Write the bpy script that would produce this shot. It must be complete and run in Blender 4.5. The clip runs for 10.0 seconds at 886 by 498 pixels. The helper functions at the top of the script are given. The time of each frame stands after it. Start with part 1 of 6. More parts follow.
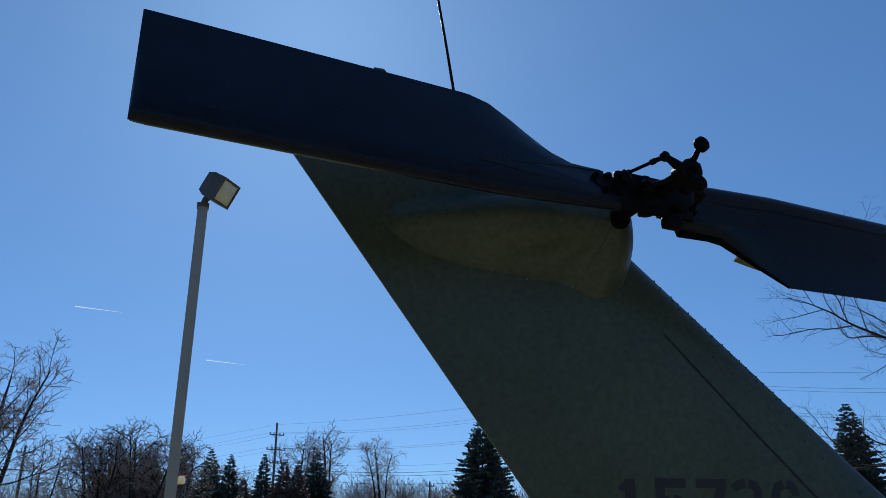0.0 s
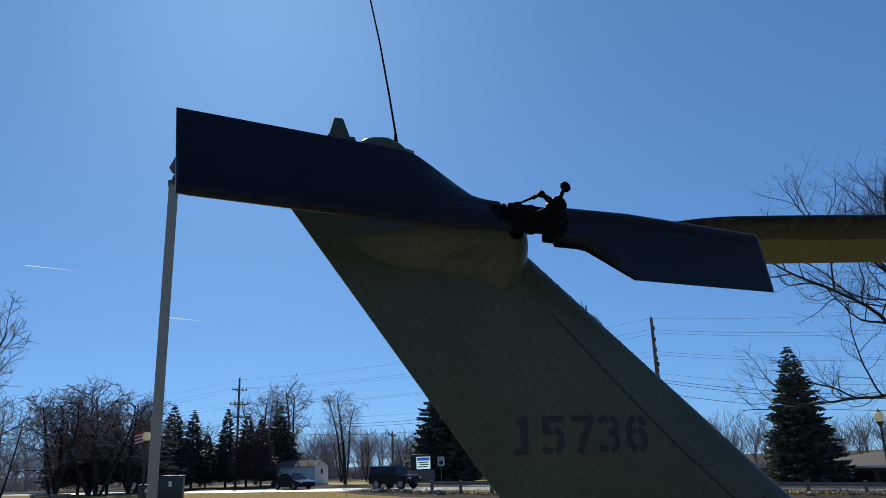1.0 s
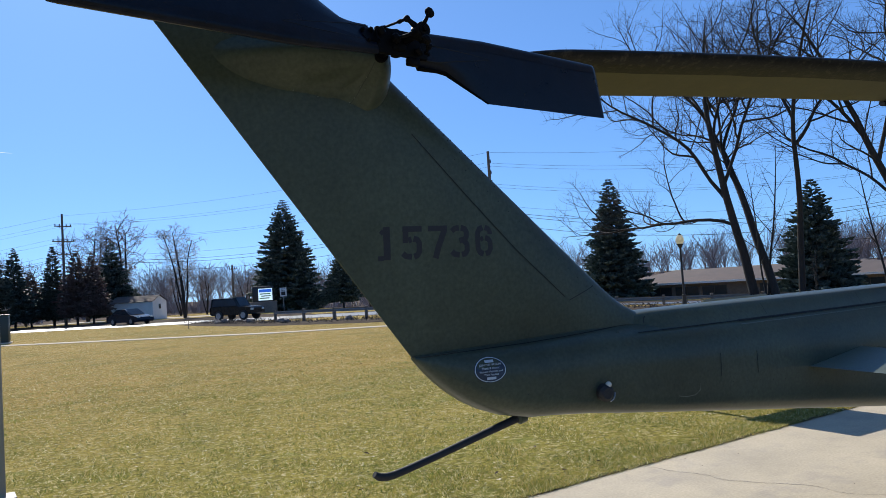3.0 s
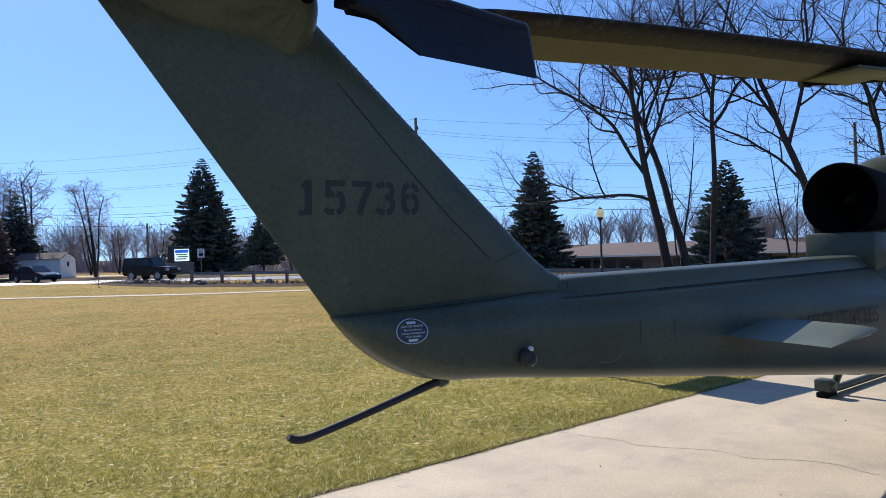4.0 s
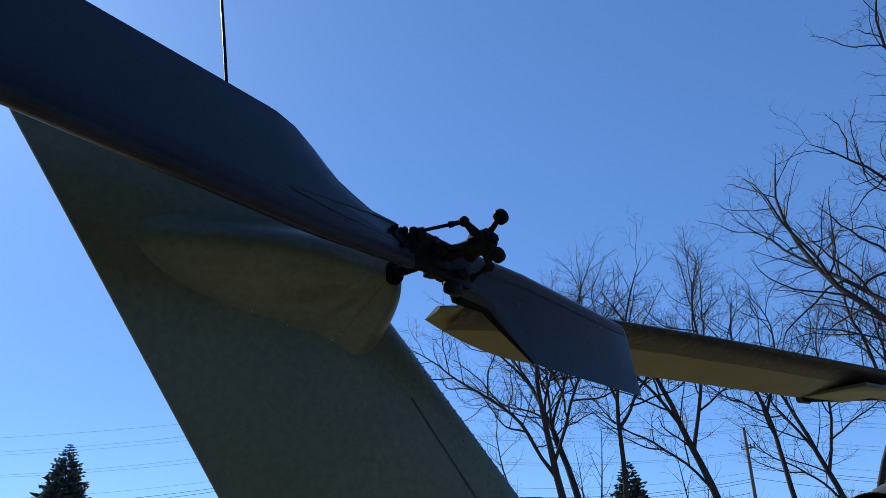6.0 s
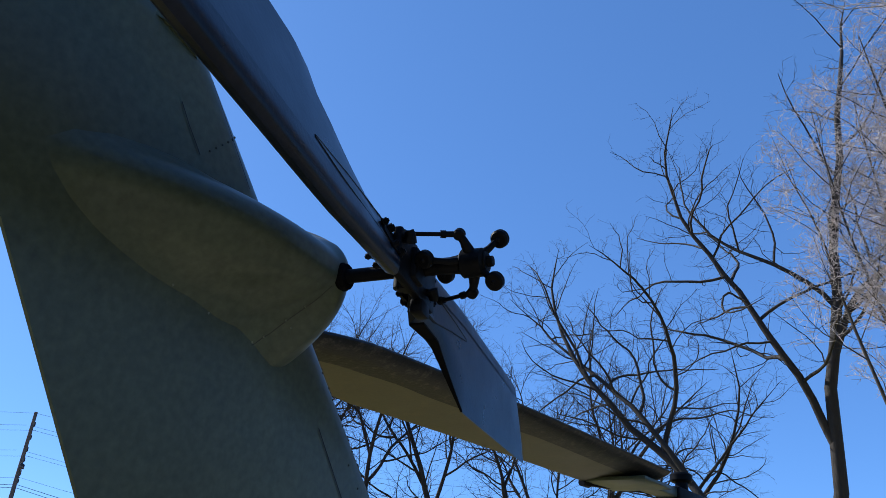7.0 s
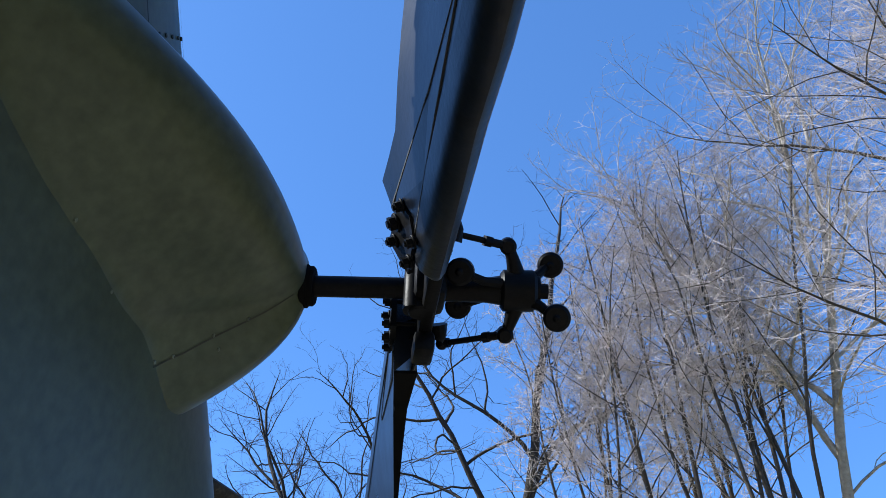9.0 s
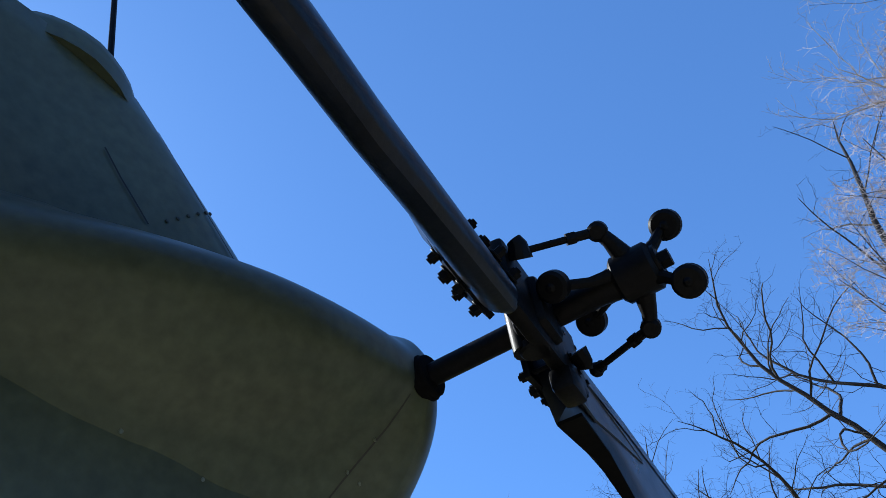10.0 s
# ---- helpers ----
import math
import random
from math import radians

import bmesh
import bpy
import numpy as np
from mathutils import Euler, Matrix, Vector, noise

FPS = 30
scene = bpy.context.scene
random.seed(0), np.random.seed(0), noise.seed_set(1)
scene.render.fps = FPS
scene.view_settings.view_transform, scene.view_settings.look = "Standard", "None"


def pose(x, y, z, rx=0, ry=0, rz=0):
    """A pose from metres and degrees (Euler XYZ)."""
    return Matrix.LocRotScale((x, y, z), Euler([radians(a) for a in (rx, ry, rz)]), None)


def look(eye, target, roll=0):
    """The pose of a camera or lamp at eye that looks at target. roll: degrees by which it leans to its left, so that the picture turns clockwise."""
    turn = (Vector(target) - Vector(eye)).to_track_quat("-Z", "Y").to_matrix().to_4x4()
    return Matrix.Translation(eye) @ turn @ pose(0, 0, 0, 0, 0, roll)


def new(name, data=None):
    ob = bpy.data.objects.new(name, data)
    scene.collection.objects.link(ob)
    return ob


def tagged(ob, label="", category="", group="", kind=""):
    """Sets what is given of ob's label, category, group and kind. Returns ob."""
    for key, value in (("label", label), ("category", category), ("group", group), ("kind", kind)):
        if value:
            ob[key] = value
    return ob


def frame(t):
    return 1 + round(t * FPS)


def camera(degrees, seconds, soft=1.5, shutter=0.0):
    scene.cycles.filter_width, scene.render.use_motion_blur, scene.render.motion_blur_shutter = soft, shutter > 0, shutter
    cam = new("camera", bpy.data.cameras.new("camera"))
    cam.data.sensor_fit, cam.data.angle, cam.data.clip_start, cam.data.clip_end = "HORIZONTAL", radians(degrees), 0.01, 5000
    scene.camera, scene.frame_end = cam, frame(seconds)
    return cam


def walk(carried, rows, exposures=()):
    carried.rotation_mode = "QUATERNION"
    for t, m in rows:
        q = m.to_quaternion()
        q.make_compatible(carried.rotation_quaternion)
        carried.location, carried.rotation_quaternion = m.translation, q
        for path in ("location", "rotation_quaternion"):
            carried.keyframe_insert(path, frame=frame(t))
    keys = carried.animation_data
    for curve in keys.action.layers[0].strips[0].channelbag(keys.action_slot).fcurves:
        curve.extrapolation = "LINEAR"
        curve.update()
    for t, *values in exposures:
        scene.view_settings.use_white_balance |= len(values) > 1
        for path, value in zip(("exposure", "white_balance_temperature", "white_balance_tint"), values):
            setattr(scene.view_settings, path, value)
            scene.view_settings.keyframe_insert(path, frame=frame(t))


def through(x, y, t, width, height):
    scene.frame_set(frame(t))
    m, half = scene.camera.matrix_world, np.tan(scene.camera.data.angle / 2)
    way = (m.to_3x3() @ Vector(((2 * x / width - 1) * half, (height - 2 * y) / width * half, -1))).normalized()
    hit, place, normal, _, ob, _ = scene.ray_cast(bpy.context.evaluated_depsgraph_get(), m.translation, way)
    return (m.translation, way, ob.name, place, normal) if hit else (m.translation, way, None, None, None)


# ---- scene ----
import collections

cam = camera(61.0, 10.0, soft=0.8)
PATH = [
    (0, (-0.78, -2.004, 2.032), (-0.165, -0.223, 2.701), -0.1),
    (0.5, (-0.863, -2.454, 2.01), (-0.137, -0.715, 2.678), -2.3),
    (1, (-1.001, -2.822, 1.963), (-0.273, -1.041, 2.51), -1.9),
    (1.5, (-1.007, -3.018, 1.933), (-0.259, -1.215, 2.371), -0.9),
    (2, (-1.145, -3.049, 1.957), (-0.275, -1.29, 2.344), -1.7),
    (2.5, (-1.247, -3.043, 1.915), (-0.263, -1.322, 2.18), -3.3),
    (3, (-1.215, -2.995, 1.858), (-0.103, -1.336, 1.952), -3.7),
    (3.2, (-1.201, -2.993, 1.834), (-0.02, -1.38, 1.887), -3.3),
    (4.3, (-1.078, -2.771, 1.82), (0.196, -1.229, 1.816), -1.9),
    (4.5, (-1.002, -2.654, 1.834), (0.242, -1.088, 1.864), -1.7),
    (5, (-0.936, -2.339, 1.828), (0.283, -0.765, 2.016), -0.6),
    (5.5, (-1.006, -2.004, 2.027), (0.29, -0.57, 2.543), -1.6),
    (5.7, (-1.003, -1.857, 2.113), (0.315, -0.497, 2.754), -2.0),
    (6.8, (-1.037, -1.206, 2.164), (0.576, -0.363, 2.993), 2.9),
    (7, (-1.008, -1.095, 2.182), (0.645, -0.361, 3.037), 4.1),
    (7.5, (-0.883, -0.878, 2.203), (0.79, -0.38, 3.179), 5.2),
    (8, (-0.729, -0.705, 2.212), (0.93, -0.445, 3.299), 5.0),
    (8.5, (-0.636, -0.517, 2.23), (1.013, -0.48, 3.361), 3.4),
    (9, (-0.582, -0.442, 2.234), (1.037, -0.433, 3.409), 1.5),
    (9.5, (-0.503, -0.542, 2.237), (1.011, -0.255, 3.512), -2.8),
    (10, (-0.378, -0.682, 2.275), (0.927, -0.012, 3.634), -10.2),
]
SOLAR = (-0.100, -0.805, -0.590)   # the way the sunlight travels
walk(cam, [(t, look(eye, target, roll)) for t, eye, target, roll in PATH], exposures=[
    (0.0, -0.34, 6450, 3), (0.5, -0.48, 6450, 3), (1.0, -0.34, 6450, 3), (1.5, -0.2, 6450, 3), (2.5, 0.0, 6450, 5), (3.2, 0.25, 6500, 11), (4.5, 0.36, 6550, 16), (5.2, 0.18, 6450, 15),
    (5.7, 0.08, 6350, 12), (6.8, 0.25, 6150, 10), (7.5, 0.48, 6040, 9), (9.0, 0.72, 5960, 8), (10.0, 0.55, 5960, 8)])

# ---- world and sun ----
world = bpy.data.worlds.new("sky")
scene.world = world
world.use_nodes = True
wn = world.node_tree.nodes
wl = world.node_tree.links
sky = wn.new("ShaderNodeTexSky")
sky.sky_type = "NISHITA"
sky.sun_disc = False
sky.sun_elevation = radians(36.2)
sky.sun_rotation = radians(7.0)
sky.altitude = 0.0
sky.air_density = 0.6
sky.dust_density = 0.3
sky.ozone_density = 6.0
even = wn.new("ShaderNodeGamma")
even.inputs["Gamma"].default_value = 0.55
blue = wn.new("ShaderNodeMixRGB")
blue.blend_type = "MULTIPLY"
blue.inputs["Fac"].default_value = 1.0
blue.inputs["Color2"].default_value = (0.95, 1.57, 2.44, 1)
background = wn["Background"]
background.inputs["Strength"].default_value = 0.13
wl.new(sky.outputs["Color"], even.inputs["Color"])
wl.new(even.outputs["Color"], blue.inputs["Color1"])
wl.new(blue.outputs["Color"], background.inputs["Color"])

sun_data = bpy.data.lights.new("sun", "SUN")
sun_data.energy = 5.0
sun_data.angle = radians(0.5)
sun_data.color = (1.0, 0.95, 0.86)
sun = new("sun", sun_data)
sun.matrix_world = look((0, 40, 60), Vector((0, 40, 60)) + Vector(SOLAR))


# ---- materials ----
def material(name, base, rough=0.6, metal=0.0, vary=0.15, scale=3.0, fine=60.0, bump=0.15, stain=None, stain_amount=0.35,
             rough_vary=0.12, by_object=0.0, by_island=0.0, spec=0.5, stretch=(1, 1, 1), depth=0.01, sheen=0.0):
    """A painted, mineral or metal surface: broad and fine variation of colour, gloss and relief."""
    m = bpy.data.materials.new(name)
    m.use_nodes = True
    n, l = m.node_tree.nodes, m.node_tree.links
    shader = n["Principled BSDF"]
    co = n.new("ShaderNodeTexCoord")
    mp = n.new("ShaderNodeMapping")
    mp.inputs["Scale"].default_value = stretch
    l.new(co.outputs["Object"], mp.inputs["Vector"])
    big = n.new("ShaderNodeTexNoise")
    big.inputs["Scale"].default_value, big.inputs["Detail"].default_value, big.inputs["Roughness"].default_value = scale, 6.0, 0.62
    small = n.new("ShaderNodeTexNoise")
    small.inputs["Scale"].default_value, small.inputs["Detail"].default_value = fine, 4.0
    for tex in (big, small):
        l.new(mp.outputs["Vector"], tex.inputs["Vector"])
    ramp = n.new("ShaderNodeValToRGB")
    ramp.color_ramp.elements[0].position, ramp.color_ramp.elements[1].position = 0.3, 0.72
    dark = [c * (1 - vary) for c in base]
    light = [min(1.0, c * (1 + vary)) for c in base]
    ramp.color_ramp.elements[0].color = (*dark, 1)
    ramp.color_ramp.elements[1].color = (*light, 1)
    l.new(big.outputs["Fac"], ramp.inputs["Fac"])
    colour = ramp.outputs["Color"]
    grain = n.new("ShaderNodeMixRGB")
    grain.blend_type = "OVERLAY"
    grain.inputs["Fac"].default_value = min(1.0, vary * 1.6)
    l.new(colour, grain.inputs["Color1"])
    l.new(small.outputs["Fac"], grain.inputs["Color2"])
    colour = grain.outputs["Color"]
    if stain:
        spots = n.new("ShaderNodeTexNoise")
        spots.inputs["Scale"].default_value, spots.inputs["Detail"].default_value, spots.inputs["Roughness"].default_value = scale * 2.3, 9.0, 0.7
        l.new(mp.outputs["Vector"], spots.inputs["Vector"])
        mask = n.new("ShaderNodeValToRGB")
        mask.color_ramp.elements[0].position, mask.color_ramp.elements[1].position = 0.52, 0.66
        l.new(spots.outputs["Fac"], mask.inputs["Fac"])
        part_of = n.new("ShaderNodeMath")
        part_of.operation = "MULTIPLY"
        part_of.inputs[1].default_value = stain_amount
        l.new(mask.outputs["Color"], part_of.inputs[0])
        mix = n.new("ShaderNodeMixRGB")
        mix.inputs["Color2"].default_value = (*stain, 1)
        l.new(part_of.outputs[0], mix.inputs["Fac"])
        l.new(colour, mix.inputs["Color1"])
        colour = mix.outputs["Color"]
    if by_object or by_island:
        source = n.new("ShaderNodeObjectInfo") if by_object else n.new("ShaderNodeNewGeometry")
        out = source.outputs["Random" if by_object else "Random Per Island"]
        amount = by_object or by_island
        span = n.new("ShaderNodeMapRange")
        span.inputs["To Min"].default_value, span.inputs["To Max"].default_value = 1 - amount, 1 + amount
        l.new(out, span.inputs["Value"])
        tone = n.new("ShaderNodeMixRGB")
        tone.blend_type = "MULTIPLY"
        tone.inputs["Fac"].default_value = 1.0
        l.new(colour, tone.inputs["Color1"])
        l.new(span.outputs["Result"], tone.inputs["Color2"])
        colour = tone.outputs["Color"]
    l.new(colour, shader.inputs["Base Color"])
    gloss = n.new("ShaderNodeMapRange")
    gloss.inputs["To Min"].default_value, gloss.inputs["To Max"].default_value = max(0.02, rough - rough_vary), min(1.0, rough + rough_vary)
    l.new(big.outputs["Fac"], gloss.inputs["Value"])
    l.new(gloss.outputs["Result"], shader.inputs["Roughness"])
    shader.inputs["Metallic"].default_value = metal
    shader.inputs["Specular IOR Level"].default_value = spec
    # even sheen, added to brighten a surface at grazing angles
    shader.inputs["Sheen Weight"].default_value, shader.inputs["Sheen Roughness"].default_value = sheen, 0.45
    if bump:
        relief = n.new("ShaderNodeBump")
        relief.inputs["Strength"].default_value, relief.inputs["Distance"].default_value = bump, depth
        l.new(small.outputs["Fac"], relief.inputs["Height"])
        l.new(relief.outputs["Normal"], shader.inputs["Normal"])
    return m


def leafy(name, base, other, through=0.35, vary=0.3, bent=(), gloss=0.6):
    """Thin growing or withered blades that let some light through."""
    m = bpy.data.materials.new(name)
    m.use_nodes = True
    n, l = m.node_tree.nodes, m.node_tree.links
    shader = n["Principled BSDF"]
    geo = n.new("ShaderNodeNewGeometry")
    mix = n.new("ShaderNodeValToRGB")
    stops = mix.color_ramp.elements
    stops[0].color, stops[1].color = (*base, 1), (*other, 1)
    for where, colour in bent:
        stops.new(where).color = (*colour, 1)
    l.new(geo.outputs["Random Per Island"], mix.inputs["Fac"])
    l.new(mix.outputs["Color"], shader.inputs["Base Color"])
    shader.inputs["Roughness"].default_value = gloss
    shader.inputs["Specular IOR Level"].default_value = 0.3 if bent else 0.2
    thin = n.new("ShaderNodeBsdfTranslucent")
    l.new(mix.outputs["Color"], thin.inputs["Color"])
    both = n.new("ShaderNodeMixShader")
    both.inputs["Fac"].default_value = through
    l.new(shader.outputs["BSDF"], both.inputs[1])
    l.new(thin.outputs["BSDF"], both.inputs[2])
    l.new(both.outputs["Shader"], n["Material Output"].inputs["Surface"])
    return m


def lawn_material():
    m = bpy.data.materials.new("lawn")
    m.use_nodes = True
    n, l = m.node_tree.nodes, m.node_tree.links
    shader = n["Principled BSDF"]
    co = n.new("ShaderNodeTexCoord")
    texs = []
    for scale, detail in ((0.16, 5), (0.9, 6), (9.0, 6), (60.0, 4)):
        tex = n.new("ShaderNodeTexNoise")
        tex.inputs["Scale"].default_value, tex.inputs["Detail"].default_value, tex.inputs["Roughness"].default_value = scale, detail, 0.65
        l.new(co.outputs["Object"], tex.inputs["Vector"])
        texs.append(tex)
    ramp = n.new("ShaderNodeValToRGB")
    e = ramp.color_ramp.elements
    e[0].position, e[0].color = 0.34, (0.155, 0.140, 0.031, 1)
    e[1].position, e[1].color = 0.66, (0.42, 0.275, 0.082, 1)
    mid = e.new(0.5)
    mid.color = (0.305, 0.218, 0.055, 1)
    add = n.new("ShaderNodeMath")
    add.operation = "ADD"
    half = n.new("ShaderNodeMath")
    half.operation = "MULTIPLY"
    half.inputs[1].default_value = 0.5
    l.new(texs[0].outputs["Fac"], add.inputs[0])
    l.new(texs[1].outputs["Fac"], add.inputs[1])
    l.new(add.outputs[0], half.inputs[0])
    l.new(half.outputs[0], ramp.inputs["Fac"])
    # greener beside the pad, drier further out
    split = n.new("ShaderNodeSeparateXYZ")
    l.new(co.outputs["Object"], split.inputs[0])
    out = n.new("ShaderNodeMapRange")
    out.inputs["From Min"].default_value, out.inputs["From Max"].default_value = 4.0, 15.0
    l.new(split.outputs["Y"], out.inputs["Value"])
    season = n.new("ShaderNodeMixRGB")
    season.inputs["Color1"].default_value, season.inputs["Color2"].default_value = (0.92, 1.08, 0.95, 1), (0.98, 0.93, 0.95, 1)
    l.new(out.outputs["Result"], season.inputs["Fac"])
    zone = n.new("ShaderNodeMixRGB")
    zone.blend_type = "MULTIPLY"
    zone.inputs["Fac"].default_value = 1.0
    l.new(ramp.outputs["Color"], zone.inputs["Color1"])
    l.new(season.outputs["Color"], zone.inputs["Color2"])
    fine = n.new("ShaderNodeMixRGB")
    fine.blend_type = "OVERLAY"
    fine.inputs["Fac"].default_value = 0.85
    l.new(zone.outputs["Color"], fine.inputs["Color1"])
    l.new(texs[2].outputs["Fac"], fine.inputs["Color2"])
    finer = n.new("ShaderNodeMixRGB")
    finer.blend_type = "OVERLAY"
    finer.inputs["Fac"].default_value = 0.8
    l.new(fine.outputs["Color"], finer.inputs["Color1"])
    l.new(texs[3].outputs["Fac"], finer.inputs["Color2"])
    # pale flecks, dry bits and painted glints alike, and dark gaps painted between the tufts
    last = finer.outputs["Color"]
    for scale, low, high, colour, amount in ((6.0, 0.57, 0.61, (0.10, 0.095, 0.028, 1), 0.6), (8.5, 0.575, 0.61, (0.62, 0.50, 0.26, 1), 0.65), (22.0, 0.56, 0.60, (0.60, 0.49, 0.24, 1), 0.7), (15.0, 0.635, 0.655, (0.05, 0.05, 0.018, 1), 0.9), (11.0, 0.635, 0.65, (0.80, 0.72, 0.52, 1), 0.95), (13.0, 0.57, 0.63, (0.075, 0.075, 0.022, 1), 0.75), (1.3, 0.56, 0.66, (0.17, 0.20, 0.045, 1), 0.5)):
        tex = n.new("ShaderNodeTexNoise")
        tex.inputs["Scale"].default_value, tex.inputs["Detail"].default_value, tex.inputs["Roughness"].default_value = scale, 5.0, 0.7
        l.new(co.outputs["Object"], tex.inputs["Vector"])
        step = n.new("ShaderNodeMapRange")
        step.inputs["From Min"].default_value, step.inputs["From Max"].default_value, step.inputs["To Max"].default_value = low, high, amount
        l.new(tex.outputs["Fac"], step.inputs["Value"])
        mix = n.new("ShaderNodeMixRGB")
        mix.inputs["Color2"].default_value = colour
        l.new(step.outputs["Result"], mix.inputs["Fac"])
        l.new(last, mix.inputs["Color1"])
        last = mix.outputs["Color"]
    l.new(last, shader.inputs["Base Color"])
    shader.inputs["Roughness"].default_value = 0.9
    shader.inputs["Specular IOR Level"].default_value = 0.02
    relief = n.new("ShaderNodeBump")
    relief.inputs["Strength"].default_value, relief.inputs["Distance"].default_value = 0.7, 0.03
    l.new(texs[3].outputs["Fac"], relief.inputs["Height"])
    l.new(relief.outputs["Normal"], shader.inputs["Normal"])
    return m


def glowing(name, colour, strength):
    m = bpy.data.materials.new(name)
    m.use_nodes = True
    n, l = m.node_tree.nodes, m.node_tree.links
    e = n.new("ShaderNodeEmission")
    e.inputs["Color"].default_value, e.inputs["Strength"].default_value = (*colour, 1), strength
    l.new(e.outputs["Emission"], n["Material Output"].inputs["Surface"])
    return m


OLIVE = material("olive drab paint", (0.051, 0.063, 0.040), 0.36, vary=0.30, scale=1.1, fine=55, bump=0.03, stain=(0.072, 0.076, 0.048), stain_amount=0.22, spec=0.25, sheen=0.04)
OLIVE_LIGHT = material("weathered olive paint", (0.112, 0.132, 0.098), 0.4, vary=0.2, scale=2.5, fine=70, bump=0.03, stain=(0.10, 0.10, 0.08), stain_amount=0.3)
NAVY_BLACK = material("black blade paint", (0.0035, 0.0060, 0.0125), 0.30, vary=0.35, scale=5, fine=90, bump=0.03, stain=(0.016, 0.016, 0.018), stain_amount=0.15, spec=0.20)
BLADE_OLIVE = material("olive yellow blade paint", (0.054, 0.047, 0.023), 0.5, vary=0.18, scale=2.5, fine=50, bump=0.05, stain=(0.09, 0.07, 0.03), stain_amount=0.4)
BLADE_EDGE = material("worn black edge strip", (0.010, 0.0095, 0.009), 0.5, vary=0.5, scale=7, fine=60, bump=0.15, stain=(0.11, 0.09, 0.065), stain_amount=0.4, spec=0.2)
BLADE_EDGE_DARK = material("worn black blade edge", (0.0042, 0.0062, 0.0115), 0.32, vary=0.4, scale=9, fine=90, bump=0.05, stain=(0.020, 0.019, 0.018), stain_amount=0.3, spec=0.20)
MATT_BLACK = material("plain matt black", (0.004, 0.004, 0.004), 0.9, vary=0.3, scale=12, bump=0.02, spec=0.05)
STEEL_DARK = material("oily dark steel", (0.004, 0.004, 0.0045), 0.45, metal=0.0, vary=0.35, scale=20, fine=160, bump=0.05, stain=(0.012, 0.010, 0.009), stain_amount=0.3, spec=0.06)
STEEL = material("bare steel", (0.32, 0.32, 0.33), 0.32, metal=0.9, vary=0.3, scale=25, fine=200, bump=0.04)
STENCIL = material("black stencil paint", (0.010, 0.010, 0.012), 0.55, vary=0.3, scale=10, fine=120, bump=0.03)
SEAM = material("dark seam", (0.008, 0.008, 0.007), 0.8, vary=0.3, bump=0)
SEAM_SOFT = material("shallow painted seam", (0.018, 0.021, 0.015), 0.7, vary=0.3, bump=0)
RUBBER = material("black rubber", (0.015, 0.015, 0.015), 0.75, vary=0.3, scale=12, bump=0.1)
SOOT = material("sooty exhaust metal", (0.006, 0.0055, 0.005), 0.75, vary=0.4, scale=9, bump=0.1, stain=(0.018, 0.014, 0.010), stain_amount=0.4, spec=0.08)
CLOTH_RED = material("red cloth", (0.45, 0.03, 0.03), 0.8, vary=0.15)
WHITE = material("white paint", (0.72, 0.72, 0.70), 0.5, vary=0.08, scale=4, fine=40, bump=0.03)
BLUE_DARK = material("dark blue decal", (0.010, 0.022, 0.045), 0.35, vary=0.15, bump=0)
DECAL_WHITE = material("pale decal print", (0.42, 0.48, 0.52), 0.5, vary=0.05, bump=0)
CONCRETE = material("broom finished concrete", (0.41, 0.345, 0.245), 0.85, vary=0.18, scale=0.9, fine=45, bump=0.25, stain=(0.24, 0.21, 0.185), stain_amount=0.4)
CRACK = material("open crack", (0.14, 0.125, 0.11), 0.9, vary=0.3, bump=0)
PATH_CONCRETE = material("pale path concrete", (0.56, 0.47, 0.35), 0.9, vary=0.12, scale=0.5, fine=20, bump=0.2, spec=0.08)
ASPHALT = material("grey worn asphalt", (0.12, 0.12, 0.12), 0.42, vary=0.2, scale=0.4, fine=30, bump=0.3, spec=0.6)
LAWN = lawn_material()
GRASS = leafy("grass blades", (0.09, 0.14, 0.028), (0.92, 0.84, 0.50), 0.5, bent=((0.42, (0.24, 0.25, 0.045)), (0.80, (0.50, 0.36, 0.11))), gloss=0.42)
LEAF = material("withered leaf", (0.10, 0.055, 0.03), 0.8, vary=0.3, by_object=0.4)
SPRUCE = leafy("spruce needles", (0.055, 0.085, 0.070), (0.20, 0.25, 0.225), 0.36)
RUSTY = leafy("brown needles", (0.21, 0.165, 0.155), (0.37, 0.295, 0.280), 0.6)
HEDGE = leafy("clipped evergreen leaves", (0.018, 0.03, 0.014), (0.04, 0.055, 0.025), 0.2)
BARK = material("dark grey brown bark", (0.030, 0.025, 0.021), 0.9, vary=0.3, scale=1.5, fine=16, bump=0.8, stretch=(1, 1, 0.25), depth=0.03)
BARK_MID = material("ridged maple bark", (0.055, 0.044, 0.034), 0.9, vary=0.35, scale=0.8, fine=14, bump=0.8, stretch=(1, 1, 0.3), depth=0.03)
BARK_PALE = material("pale smooth bark", (0.36, 0.33, 0.29), 0.8, vary=0.3, scale=0.7, fine=12, bump=0.4, stain=(0.14, 0.11, 0.09), stain_amount=0.6)
TWIG = material("dark brown twigs", (0.028, 0.022, 0.019), 0.85, vary=0.25, scale=0.3, fine=3, bump=0)
TWIG_PALE = material("pale budding twigs", (0.46, 0.40, 0.375), 0.8, vary=0.35, scale=0.3, fine=3, bump=0)
# haze over the far trees is put into this pale twig colour
TWIG_FAR = material("twigs paled by painted haze", (0.30, 0.25, 0.235), 0.9, vary=0.3, scale=0.05, fine=0.5, bump=0)
